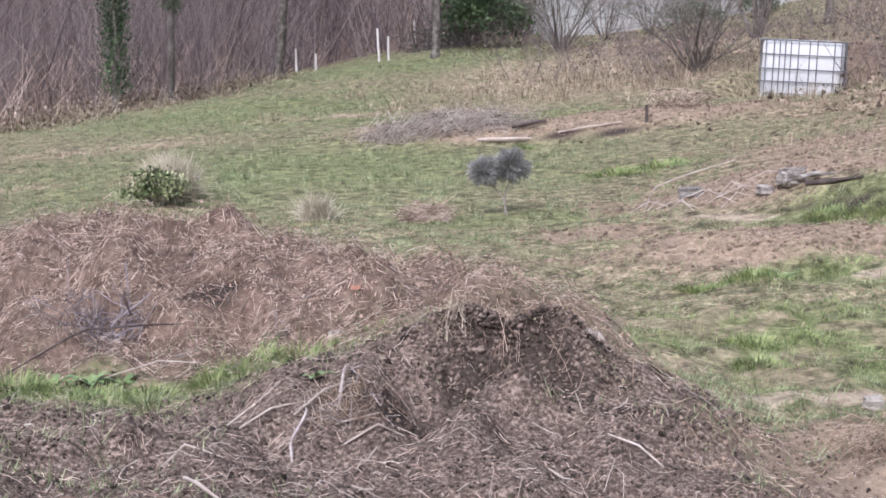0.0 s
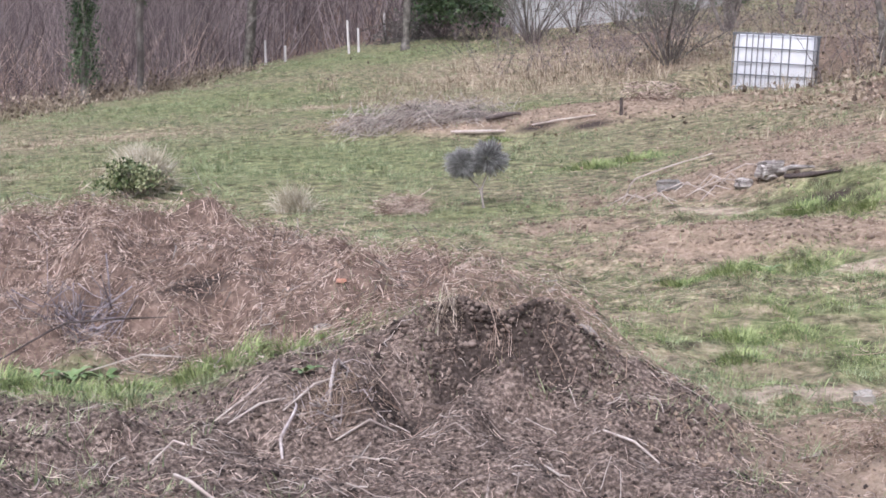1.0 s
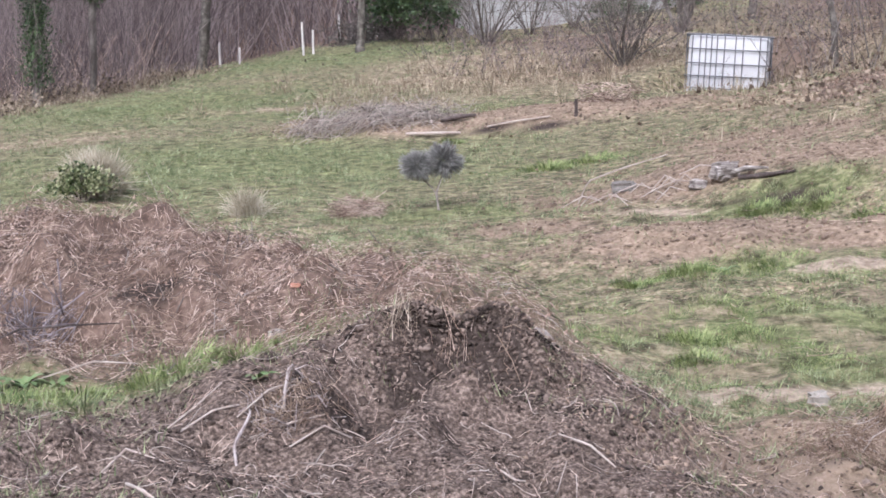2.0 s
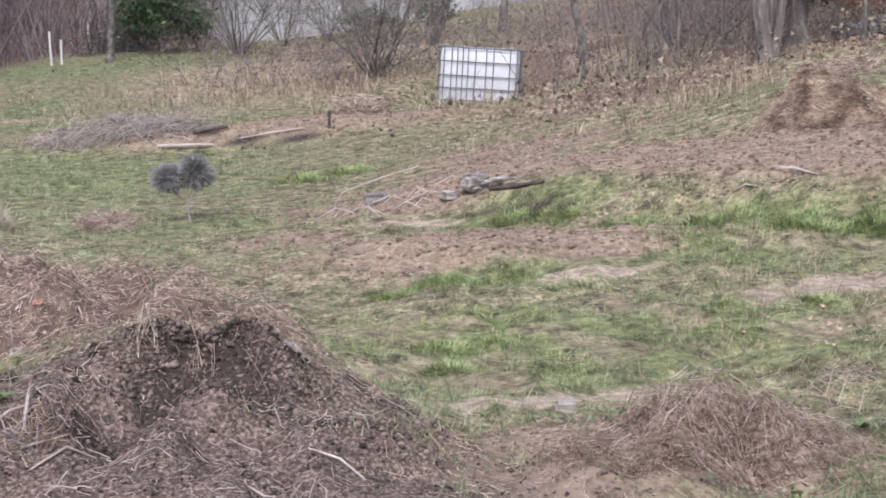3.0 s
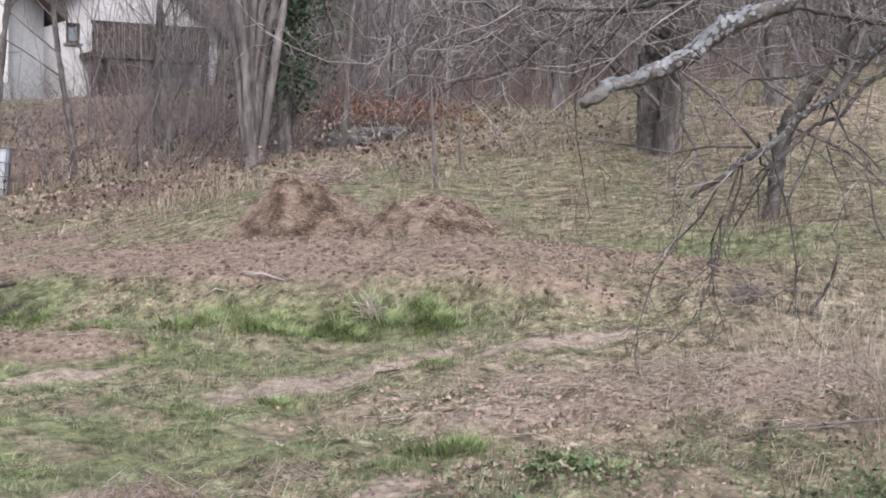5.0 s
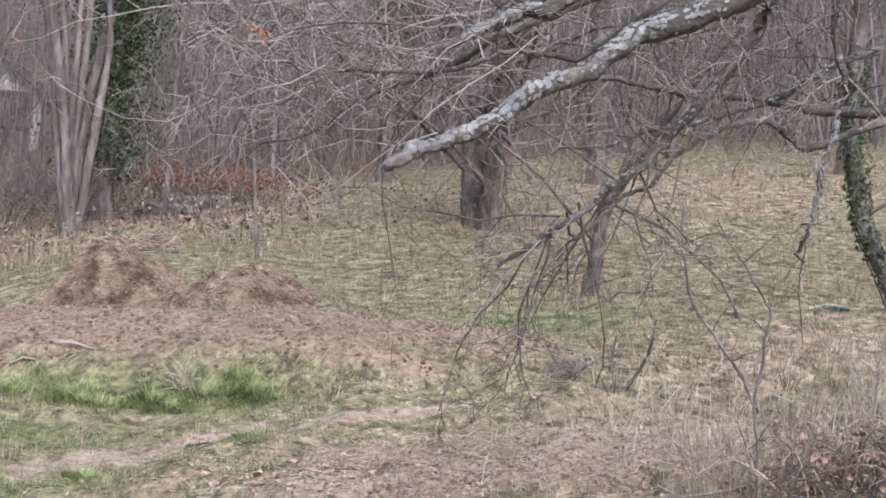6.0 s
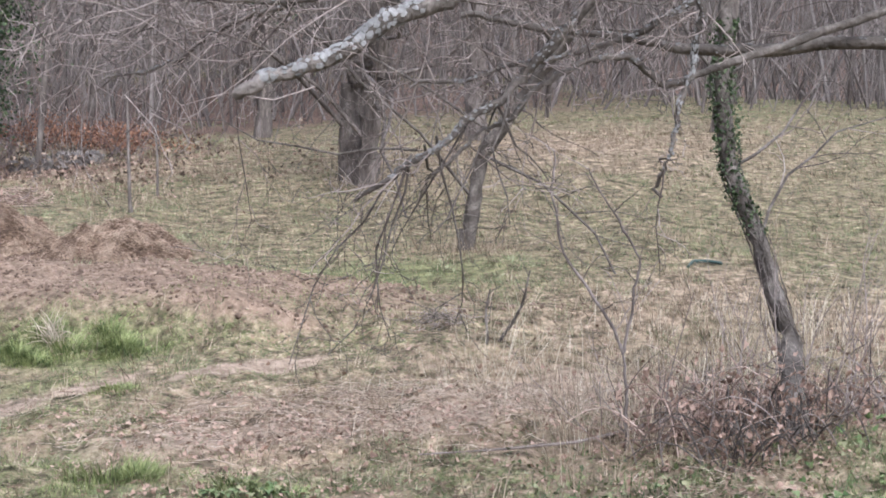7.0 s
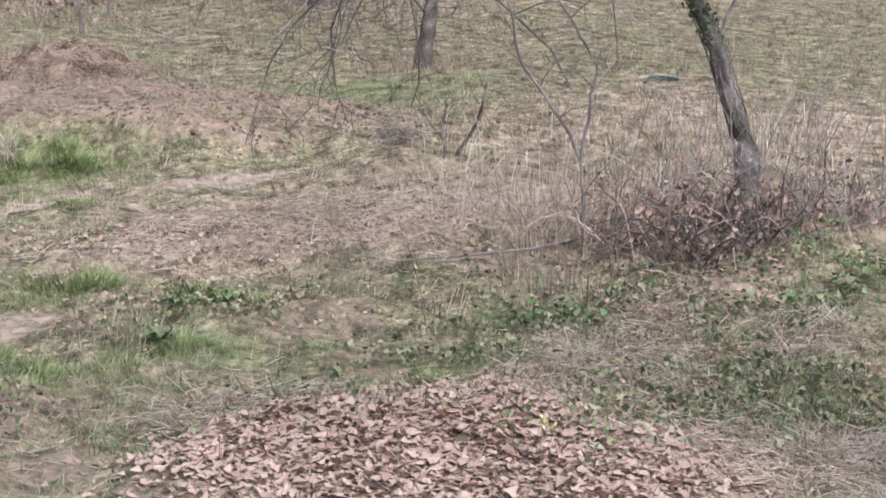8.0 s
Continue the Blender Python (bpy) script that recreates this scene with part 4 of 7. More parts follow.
clumps("tall_dry_grass", w[::5], 9, 0.12, M_DRY, (0.1, 0.4), 0.006, 0.8, "withered grass fringing the coppice", False)

for tx, ty in ((9.75, 13.5), (8.50, 10.21)):
    clumps("withered_stems", around(70, tx, ty - 0.05, 0.4, 0.3), 9, 0.05, M_DRY, (0.04, 0.16), 0.004, 0.6, "withered grass round the foot of a tree", False)

# ---- the liquid container in its cage ----
def build_tank():
    cx, cy, turn, lean = 5.35, 25.0, -11.0, 3.4
    bz = 1.12
    thing = empty("water_tank", (cx, cy, bz), "white plastic tank in a steel cage, leaning slightly", "water tank")
    m = Matrix.Translation((cx, cy, bz)) @ Euler((0, radians(lean), radians(turn))).to_matrix().to_4x4()
    wide, deep, tall, foot = 1.24, 1.0, 1.05, 0.14

    def linked(name, bag, material, parent=thing, label="", smooth=False):
        bag.v = [np.array([(m @ Vector(p))[:] for p in v]) for v in bag.v]
        return part(name, bag.mesh(name, material, smooth), parent, label)

    def rounded(w, d, r, z):
        ring = []
        for sx, sy, a0 in ((1, 1, 0), (-1, 1, 90), (-1, -1, 180), (1, -1, 270)):
            for k in range(5):
                a = radians(a0 + k * 22.5)
                ring.append((sx * (w / 2 - r) + r * math.cos(a), sy * (d / 2 - r) + r * math.sin(a), z))
        return ring

    bag = Bag()
    levels = [(-0.1, 0.0), (-0.03, 0.03), (0.0, 0.09), (0.0, tall - 0.12), (-0.008, tall - 0.06), (-0.03, tall - 0.015), (-0.12, tall + 0.005)]
    rings = np.array([rounded(wide - 0.05 + 2 * g, deep - 0.05 + 2 * g, 0.12, foot + z) for g, z in levels])
    n = rings.shape[1]
    i, j = np.meshgrid(np.arange(len(levels) - 1), np.arange(n), indexing="ij")
    bag.add(rings.reshape(-1, 3), np.stack([i * n + j, i * n + (j + 1) % n, (i + 1) * n + (j + 1) % n, (i + 1) * n + j], -1).reshape(-1, 4))
    bag.add(rings[-1], [list(range(n))])
    linked("bottle", bag, M_PLASTIC, smooth=True, label="white translucent plastic bottle")
    bag = Bag()
    tube(bag, [(0, 0, foot + tall - 0.02), (0, 0, foot + tall + 0.03)], [0.09, 0.085], 16)
    linked("lid", bag, M_CHAR, label="dark screw lid")
    # upright bars, closer together on one half of the face
    fronts = [-0.545, -0.43, -0.345, -0.265, -0.185, -0.075, 0.085, 0.195, 0.44, 0.545]
    for side in (-1, 1):
        for u in fronts:
            bag = Bag()
            tube(bag, [(u, side * deep / 2, foot), (u, side * deep / 2, foot + tall)], [0.009, 0.009], 5)
            linked("upright_bar", bag, M_STEEL)
        for u in (-0.4, -0.2, 0.0, 0.2, 0.4):
            bag = Bag()
            tube(bag, [(side * wide / 2, u, foot), (side * wide / 2, u, foot + tall)], [0.009, 0.009], 5)
            linked("upright_bar", bag, M_STEEL)
    for z in (0.06, 0.25, 0.43, 0.615, 0.825, 1.035):
        bag = Bag()
        r = 0.009 if z < 0.9 else 0.014
        ring = np.array(rounded(wide + 0.02, deep + 0.02, 0.06, foot + z))
        tube(bag, np.vstack([ring, ring[:1], ring[1:2]]), [r] * (len(ring) + 2), 5)
        linked("ring_bar", bag, M_STEEL)
    bag = Bag()
    box(bag, (-wide / 2, -deep / 2, 0.1), (wide / 2, deep / 2, foot))
    linked("pallet_deck", bag, M_STEEL)
    for px in (-0.53, 0, 0.53):
        for py in (-0.43, 0, 0.43):
            bag = Bag()
            box(bag, (px - 0.06, py - 0.06, -0.08), (px + 0.06, py + 0.06, 0.1))
            linked("pallet_foot", bag, M_CHAR)


build_tank()


# ---- the house uphill ----
def house_window(parent, cx, y, cz, w, h):
    win = part("window", None, parent)
    win.name = "window"
    bag = Bag()
    for lo, hi in (((cx - w / 2, y - 0.06, cz - h / 2), (cx - w / 2 + 0.08, y + 0.05, cz + h / 2)), ((cx + w / 2 - 0.08, y - 0.06, cz - h / 2), (cx + w / 2, y + 0.05, cz + h / 2)),
                   ((cx - w / 2 + 0.08, y - 0.06, cz + h / 2 - 0.08), (cx + w / 2 - 0.08, y + 0.05, cz + h / 2)), ((cx - w / 2 + 0.08, y - 0.06, cz - h / 2), (cx + w / 2 - 0.08, y + 0.05, cz - h / 2 + 0.08))):
        box(bag, lo, hi)
    part("frame", bag.mesh("frame", M_DARKWOOD, False), win)
    bag = Bag()
    box(bag, (cx - w / 2 + 0.08, y + 0.0, cz - h / 2 + 0.08), (cx + w / 2 - 0.08, y + 0.03, cz + h / 2 - 0.08))
    part("pane", bag.mesh("pane", M_PANE, False), win)
    bag = Bag()
    box(bag, (cx - w / 2 - 0.08, y - 0.14, cz - h / 2 - 0.07), (cx + w / 2 + 0.08, y - 0.003, cz - h / 2 - 0.003))
    part("sill", bag.mesh("sill", M_STONE, False), win)


def holed_wall(bag, x0, x1, z0, z1, y, thick, holes):
    """A wall facing -y as one shell with openings (cx, cz, w, h) cut through."""
    xs = sorted({x0, x1, *[c - w / 2 for c, _, w, _ in holes], *[c + w / 2 for c, _, w, _ in holes]})
    zs = sorted({z0, z1, *[c - h / 2 for _, c, _, h in holes], *[c + h / 2 for _, c, _, h in holes]})
    solid_at = {}
    for i in range(len(xs) - 1):
        for j in range(len(zs) - 1):
            mx, mz = (xs[i] + xs[i + 1]) / 2, (zs[j] + zs[j + 1]) / 2
            solid_at[i, j] = not any(abs(mx - c) < w / 2 and abs(mz - cz) < h / 2 for c, cz, w, h in holes)
    n = len(zs)
    front = [(x, y, z) for x in xs for z in zs]
    verts = front + [(x, y + thick, z) for x, _, z in front]
    k = len(front)
    at = lambda i, j: i * n + j
    faces = []
    for (i, j), full in solid_at.items():
        if not full:
            continue
        q = [at(i, j), at(i + 1, j), at(i + 1, j + 1), at(i, j + 1)]
        faces += [q, [v + k for v in q[::-1]]]
        for (di, dj), (a, b) in (((0, -1), (0, 1)), ((1, 0), (1, 2)), ((0, 1), (2, 3)), ((-1, 0), (3, 0))):
            if not solid_at.get((i + di, j + dj), False):
                faces.append([q[b], q[a], q[a] + k, q[b] + k])
    bag.add(verts, faces)


def gable_roof(parent, x0, x1, y0, y1, eave, ridge, over=0.6, out=0.5):
    """Two slabs with the ridge along y, so that the gable faces -y."""
    xm = (x0 + x1) / 2
    for s in (-1, 1):
        bag = Bag()
        xe = x0 - over if s < 0 else x1 + over
        ze = eave - over * (ridge - eave) / (xm - x0)
        v = [(xe, y0 - out, ze), (xm, y0 - out, ridge), (xm, y1 + out, ridge), (xe, y1 + out, ze)]
        v = v + [(a, b, c + 0.22) for a, b, c in v]
        bag.add(v, [(0, 1, 2, 3), (7, 6, 5, 4), (0, 4, 5, 1), (1, 5, 6, 2), (2, 6, 7, 3), (3, 7, 4, 0)])
        part("roof", bag.mesh("roof", M_ROOF, False), parent)
        bag = Bag()
        v = [(xe, y0 - out - 0.05, ze - 0.1), (xm, y0 - out - 0.05, ridge - 0.1), (xm, y0 - out - 0.004, ridge - 0.1), (xe, y0 - out - 0.004, ze - 0.1)]
        v = v + [(a, b, c + 0.3) for a, b, c in v]
        bag.add(v, [(0, 1, 2, 3), (7, 6, 5, 4), (0, 4, 5, 1), (1, 5, 6, 2), (2, 6, 7, 3), (3, 7, 4, 0)])
        part("bargeboard", bag.mesh("bargeboard", M_DARKWOOD, False), parent, "dark timber bargeboard")
    bag = Bag()
    bag.add([(x0, y0, eave + 0.003), (x1, y0, eave + 0.003), (xm, y0, ridge), (x0, y0 + 0.3, eave + 0.003), (x1, y0 + 0.3, eave + 0.003), (xm, y0 + 0.3, ridge)], [(0, 1, 2), (5, 4, 3)])
    bag.f[4] = [np.array([(0, 3, 4, 1), (1, 4, 5, 2), (2, 5, 3, 0)])]
    part("gable", bag.mesh("gable", M_WALL, False), parent)


def build_house():
    y = 46.0
    house = empty("house", (6.3, y, 3.6), "white rendered house with grey plinth and dark eaves", "house")
    holes = [(8.57, 6.02, 0.95, 1.4), (4.6, 6.02, 0.95, 1.4)]
    bag = Bag()
    holed_wall(bag, 2.9, 10.9, 4.58, 7.9, y, 0.35, holes)
    part("front_wall", bag.mesh("front_wall", M_WALL, False), house)
    bag = Bag()
    box(bag, (2.85, y - 0.05, 1.5), (10.95, y + 0.35, 4.577))
    part("plinth", bag.mesh("plinth", M_PLINTH, False), house, "bare grey cement plinth")
    for x in (2.9, 10.55):
        bag = Bag()
        box(bag, (x, y + 0.353, 2.0), (x + 0.35, y + 8, 7.9))
        part("side_wall", bag.mesh("side_wall", M_WALL, False), house)
    bag = Bag()
    box(bag, (2.9, y + 8.003, 2.0), (10.9, y + 8.35, 7.9))
    part("back_wall", bag.mesh("back_wall", M_WALL, False), house)
    for cx, cz, w, h in holes:
        house_window(house, cx, y + 0.1, cz, w, h)
    gable_roof(house, 2.9, 10.9, y, y + 8.3, 7.9, 12.0, 1.5)
    bag = Bag()
    box(bag, (10.96, y + 0.5, 3.5), (12.0, y + 1.2, 7.1))
    part("pillar", bag.mesh("pillar", M_PLINTH, False), house, "thick grey porch pillar")

    y = 48.6
    wing = empty("house_wing", (15.0, y, 4.4), "cream lower wing with a gable and timber porch", "house")
    bag = Bag()
    holed_wall(bag, 12.1, 17.9, 3.8, 6.6, y, 0.3, [(13.4, 6.3, 0.42, 0.6)])
    part("front_wall", bag.mesh("front_wall", M_WALL, False), wing)
    for x in (12.1, 17.6):
        bag = Bag()
        box(bag, (x, y + 0.303, 3.5), (x + 0.3, y + 6, 6.6))
        part("side_wall", bag.mesh("side_wall", M_WALL, False), wing)
    house_window(wing, 13.4, y + 0.08, 6.3, 0.42, 0.6)
    gable_roof(wing, 12.1, 17.9, y, y + 6, 6.6, 9.0, 0.5)
    for name, lo, hi, label in (("balcony_floor", (13.6, y - 1.3, 5.55), (17.2, y - 0.004, 5.7), ""), ("balcony_rail", (13.6, y - 1.3, 6.5), (17.2, y - 1.2, 6.6), "")):
        bag = Bag()
        box(bag, lo, hi)
        part(name, bag.mesh(name, M_DARKWOOD, False), wing, label)
    for k in range(22):
        bag = Bag()
        box(bag, (13.62 + k * 0.163, y - 1.28, 5.703), (13.62 + k * 0.163 + 0.14, y - 1.23, 6.497))
        part("balcony_board", bag.mesh("balcony_board", M_DARKWOOD, False), wing)
    bag = Bag()
    box(bag, (14.1, y - 1.2, 3.6), (15.35, y - 0.01, 5.5))
    part("porch_shed", bag.mesh("porch_shed", M_DARKWOOD, False), wing, "dark brown timber shed under the balcony")
    for px in (13.65, 17.0):
        bag = Bag()
        box(bag, (px, y - 1.25, 3.4), (px + 0.14, y - 1.11, 5.547))
        part("post", bag.mesh("post", M_DARKWOOD, False), wing)


build_house()

# ---- trees and woods ----
def unit(v):
    v = np.asarray(v, float)
    return v / (np.linalg.norm(v) + 1e-9)


def wander(p, d, length, n, bend, rise, g):
    p, d, pts = np.array(p, float), unit(d), [np.array(p, float)]
    for _ in range(n - 1):
        d = unit(d + g.normal(0, bend, 3) + np.array([0, 0, rise]))
        p = p + d * length / (n - 1)
        pts.append(p)
    return np.array(pts), d


def sprout(bags, p, d, length, r, level, last, g, kids, spread=0.8, bend=0.12, rise=0.05, start=0.3, slim=0.5):
    """A branch and, along it, smaller ones; bags: one for each level."""
    pts, _ = wander(p, d, length, 7 if level == 0 else 5 if level == 1 else 4 if level == 2 else 3, bend, rise, g)
    radii = np.linspace(r, r * (0.35 if level == 0 else 0.4), len(pts))
    bag = bags[min(level, len(bags) - 1)]
    if isinstance(bag, list):
        bag.append(Bag())
        bag = bag[-1]
    if level == 0 and r > 0.05:
        s = np.linspace(0, len(pts) - 1, 70)
        knots = np.interp(np.arange(70), np.arange(0, 70, 3), g.uniform(0.86, 1.2, 24))
        tube(bag, np.stack([np.interp(s, np.arange(len(pts)), pts[:, k]) for k in range(3)], -1) + g.normal(0, 0.05 * r, (70, 3)), np.interp(s, np.arange(len(pts)), radii) * knots, 12, 0.2)
    else:
        tube(bag, pts, radii, (9, 5, 3, 3)[min(level, 3)], 0.08 if level < 2 else 0)
    if level == last:
        return
    for k in range(kids[level]):
        f = start + (1 - start) * (k + g.uniform(0.2, 0.8)) / kids[level]
        i = min(int(f * (len(pts) - 1)), len(pts) - 2)
        q = pts[i] + (pts[i + 1] - pts[i]) * (f * (len(pts) - 1) - i)
        along = unit(pts[i + 1] - pts[i])
        side = unit(np.cross(along, unit(g.normal(0, 1, 3))))
        way = unit(along * math.cos(spread) + side * math.sin(spread) * g.uniform(0.8, 1.2))
        rr = r + (r * 0.35 - r) * f
        sprout(bags, q, way, length * g.uniform(0.32, 0.55) * (1.15 - 0.5 * f), max(rr * (slim if level == 0 else 0.5), 0.0012 if r < 0.01 else 0.003), level + 1, last, g, kids, spread, bend * 1.3, rise, 0.15, slim)


def ivy_on(parent, trunk, thick, count, spread, label="dark green ivy climbing the trunk"):
    """Ivy leaves round a trunk path."""
    f = 0.12 + 0.88 * rng.uniform(0, 1, count) ** 0.75
    idx = (f * (len(trunk) - 1)).clip(0, len(trunk) - 1.001)
    i = idx.astype(int)
    c = trunk[i] + (trunk[i + 1] - trunk[i]) * (idx - i)[:, None]
    a = rng.uniform(0, 6.28, count)
    rad = thick + np.abs(rng.normal(0, spread, count)) * (0.5 + field(c[:, 2] * 3, a, 1.0, 15))
    pts = c + np.stack([np.cos(a) * rad, np.sin(a) * rad, rng.normal(0, 0.05, count)], -1)
    return part("ivy", leaf_mesh("ivy", pts, M_IVY, (0.04, 0.09), tilt=0.9), parent, label)


def tree(name, x, y, tall, r, label, seed, lean=(0, 0), kids=(9, 6, 4), last=3, spread=0.8, material=None, stems=1, fan=0.15, ivy=None, start=0.3, group="", rise=0.03, bend=0.1, slim=0.5, fuzz=0):
    g = np.random.default_rng(seed)
    z = ground_at(x, y)
    thing = empty(name, (x, y, z), label, "tree", group)
    material = material or M_BARK
    trunks = []
    limbs, twigs = [] if stems < 5 else Bag(), Bag()
    for k in range(stems):
        a = 6.28 * k / stems + g.uniform(-0.4, 0.4)
        off = 0 if stems == 1 else r * 1.3
        p = (x + off * math.cos(a), y + off * math.sin(a), z - 0.08)
        d = unit((lean[0] + (fan * math.cos(a) if stems > 1 else 0), lean[1] + (fan * math.sin(a) if stems > 1 else 0), 1))
        trunk = Bag()
        scale = 1 if stems == 1 else g.uniform(0.75, 1.05)
        state = g.bit_generator.state
        path, _ = wander(p, d, tall * scale, 7, bend * 0.6, rise, np.random.default_rng(seed + k))
        sprout([trunk, limbs, twigs, twigs], p, d, tall * scale, r * scale, 0, last, np.random.default_rng(seed + k), kids, spread, bend * 0.6, rise, start, slim)
        # root flare
        tube(trunk, [(p[0], p[1], z - 0.1), (p[0], p[1], z + r * 1.2), (p[0] + d[0] * r * 3, p[1] + d[1] * r * 3, z + r * 3)], [r * 1.35 * scale, r * 1.16 * scale, r * 0.9 * scale], 9, 0.16)
        part("trunk", trunk.mesh("trunk", material), thing)
        trunks.append(path)
    if isinstance(limbs, list):
        for limb in limbs:
            part("limb", limb.mesh("limb", material), thing)
    elif limbs.v:
        part("twig_tangle", limbs.mesh("twig_tangle", material), thing)
    if twigs.v:
        part("twig_crown", twigs.mesh("twig_crown", M_BARKD if material is M_BARKD else M_TWIG), thing)
    if fuzz:
        shoots_bag = Bag()
        for _ in range(fuzz):
            path = trunks[int(g.integers(len(trunks)))]
            i = int(g.integers(0, 4))
            sprout([shoots_bag] * 3, path[i] + (path[i + 1] - path[i]) * g.uniform(0, 1), (g.normal(0, 1), g.normal(0, 1), g.uniform(0, 1.2)), g.uniform(0.3, 0.9), 0.005, 0, 2, g, (5, 3), 0.7, 0.25, 0.0, 0.2)
        part("twig_tangle", shoots_bag.mesh("twig_tangle", M_TWIG), thing)
    if ivy:
        for path in trunks[:1]:
            n0, n1 = ivy[2]
            ivy_on(thing, path[n0:n1], r * 0.9, ivy[0], ivy[1])
    return thing


# edge of the wood on the downhill side
tree("ivy_tree", -5.98, 30.6, 11, 0.085, "slim bare tree with ivy on its trunk", 11, ivy=(6000, 0.13, (0, 3)), start=0.35, group="trees at the wood's edge")
tree("ivy_tree", -5.3, 32.7, 10, 0.07, "bare tree with thin ivy on its upper trunk", 12, ivy=(3000, 0.1, (1, 3)), start=0.4, group="trees at the wood's edge")
tree("bare_tree", -4.0, 41.0, 11, 0.11, "dark bare tree at the edge of the meadow", 13, material=M_BARKD, ivy=(3200, 0.13, (1, 4)), start=0.3, group="trees at the wood's edge")
tree("ivy_tree", -0.15, 40.4, 8, 0.09, "dark slim tree overgrown with ivy", 14, material=M_BARKD, ivy=(3600, 0.26, (1, 4)), start=0.15)
# round the tank and the house
tree("bare_shrub", 4.25, 27.8, 3.2, 0.012, "bare many-stemmed shrub below the house", 21, stems=34, fan=0.7, bend=0.3, kids=(11, 7, 3), last=2, spread=0.7, start=0.2)
tree("bare_shrub", 2.7, 38.0, 4.0, 0.016, "bare many-stemmed shrub on the dry bank", 22, stems=24, fan=0.6, bend=0.3, kids=(10, 6, 3), last=2, spread=0.7, start=0.2)
tree("bare_shrub", 4.0, 40.8, 3.4, 0.014, "bare twiggy shrub before the house wall", 28, stems=20, fan=0.5, bend=0.3, kids=(8, 5, 3), last=2, spread=0.7, start=0.2)
tree("bare_shrub", 5.3, 42.6, 3.0, 0.014, "low bare twiggy shrub by the house", 29, stems=18, fan=0.5, bend=0.3, kids=(8, 5, 3), last=2, spread=0.7, start=0.2)
tree("leaning_tree", 6.7, 23.8, 5.0, 0.052, "dark slim leaning tree behind the tank", 23, material=M_BARKD, slim=0.3, lean=(-0.06, 0.05), kids=(8, 5, 3), start=0.3)
tree("small_tree", 7.85, 34.0, 6.0, 0.08, "small bare tree before the house", 24, slim=0.3, kids=(12, 7, 3), start=0.2)
tree("bare_shrub", 6.3, 33.5, 4.0, 0.035, "bare shrub before the house wall", 25, stems=8, fan=0.35, kids=(7, 4, 3), last=2, spread=0.5, start=0.2)
tree("small_tree", 8.1, 24.2, 6.0, 0.065, "bare tree on the bank beside the house", 26, slim=0.3, kids=(12, 7, 4), start=0.2)
tree("small_tree", 7.0, 20.5, 3.0, 0.03, "thin bare sapling on the bank", 27, kids=(8, 4, 3), start=0.2)
# clump uphill of the hay heaps
tree("stem_clump", 6.98, 17.47, 8, 0.062, "clump of pale grey bare stems", 31, stems=7, fan=0.008, kids=(6, 6, 4), last=3, spread=0.5, start=0.4, bend=0.17, material=M_PALEBARK, slim=0.35)
tree("ivy_tree", 7.9, 18.8, 9, 0.11, "tree wrapped in dark evergreen ivy", 32, ivy=(11000, 0.3, (0, 4)), start=0.4)
tree("bare_tree", 7.9, 17.0, 7, 0.035, "thin bare tree with pale bark", 33, kids=(9, 5, 3), start=0.25)
tree("bare_tree", 9.6, 19.3, 8, 0.045, "thin bare tree by the bracken", 34, kids=(9, 5, 3), start=0.25)
tree("sapling", 7.0, 13.0, 3.2, 0.017, "thin upright sapling beside the hay", 35, kids=(7, 4, 2), last=2, start=0.35, rise=0.1)
tree("sapling", 8.0, 14.4, 2.6, 0.013, "thin young tree on the slope", 36, kids=(7, 4, 2), last=2, start=0.35, rise=0.1)
# the orchard trees
tree("old_tree", 9.75, 13.5, 6.0, 0.1, "old grey tree with a forked trunk", 41, stems=3, fan=0.3, kids=(14, 8, 5), spread=1.0, start=0.06, bend=0.34, slim=0.3, fuzz=35)
tree("old_tree", 8.50, 10.21, 5.0, 0.055, "gnarled dark bare fruit tree", 42, lean=(-0.02, 0.05), kids=(15, 8, 5), spread=1.05, start=0.06, bend=0.34, material=M_BARKD, slim=0.28, fuzz=22)
tree("old_tree", 13.6, 16.5, 7.5, 0.12, "bare old tree on the upper slope", 43, ivy=(2600, 0.3, (2, 5)), slim=0.3, kids=(10, 7, 4), spread=0.8, start=0.3)
tree("old_tree", 16.5, 15.0, 7.0, 0.11, "bare old tree by the wood", 44, slim=0.3, kids=(10, 7, 4), spread=0.8, start=0.3)
tree("old_tree", 12.9, 20.5, 8.5, 0.12, "bare tree before the wood", 45, slim=0.3, kids=(10, 7, 4), spread=0.7, start=0.3, ivy=(2200, 0.2, (1, 4)))


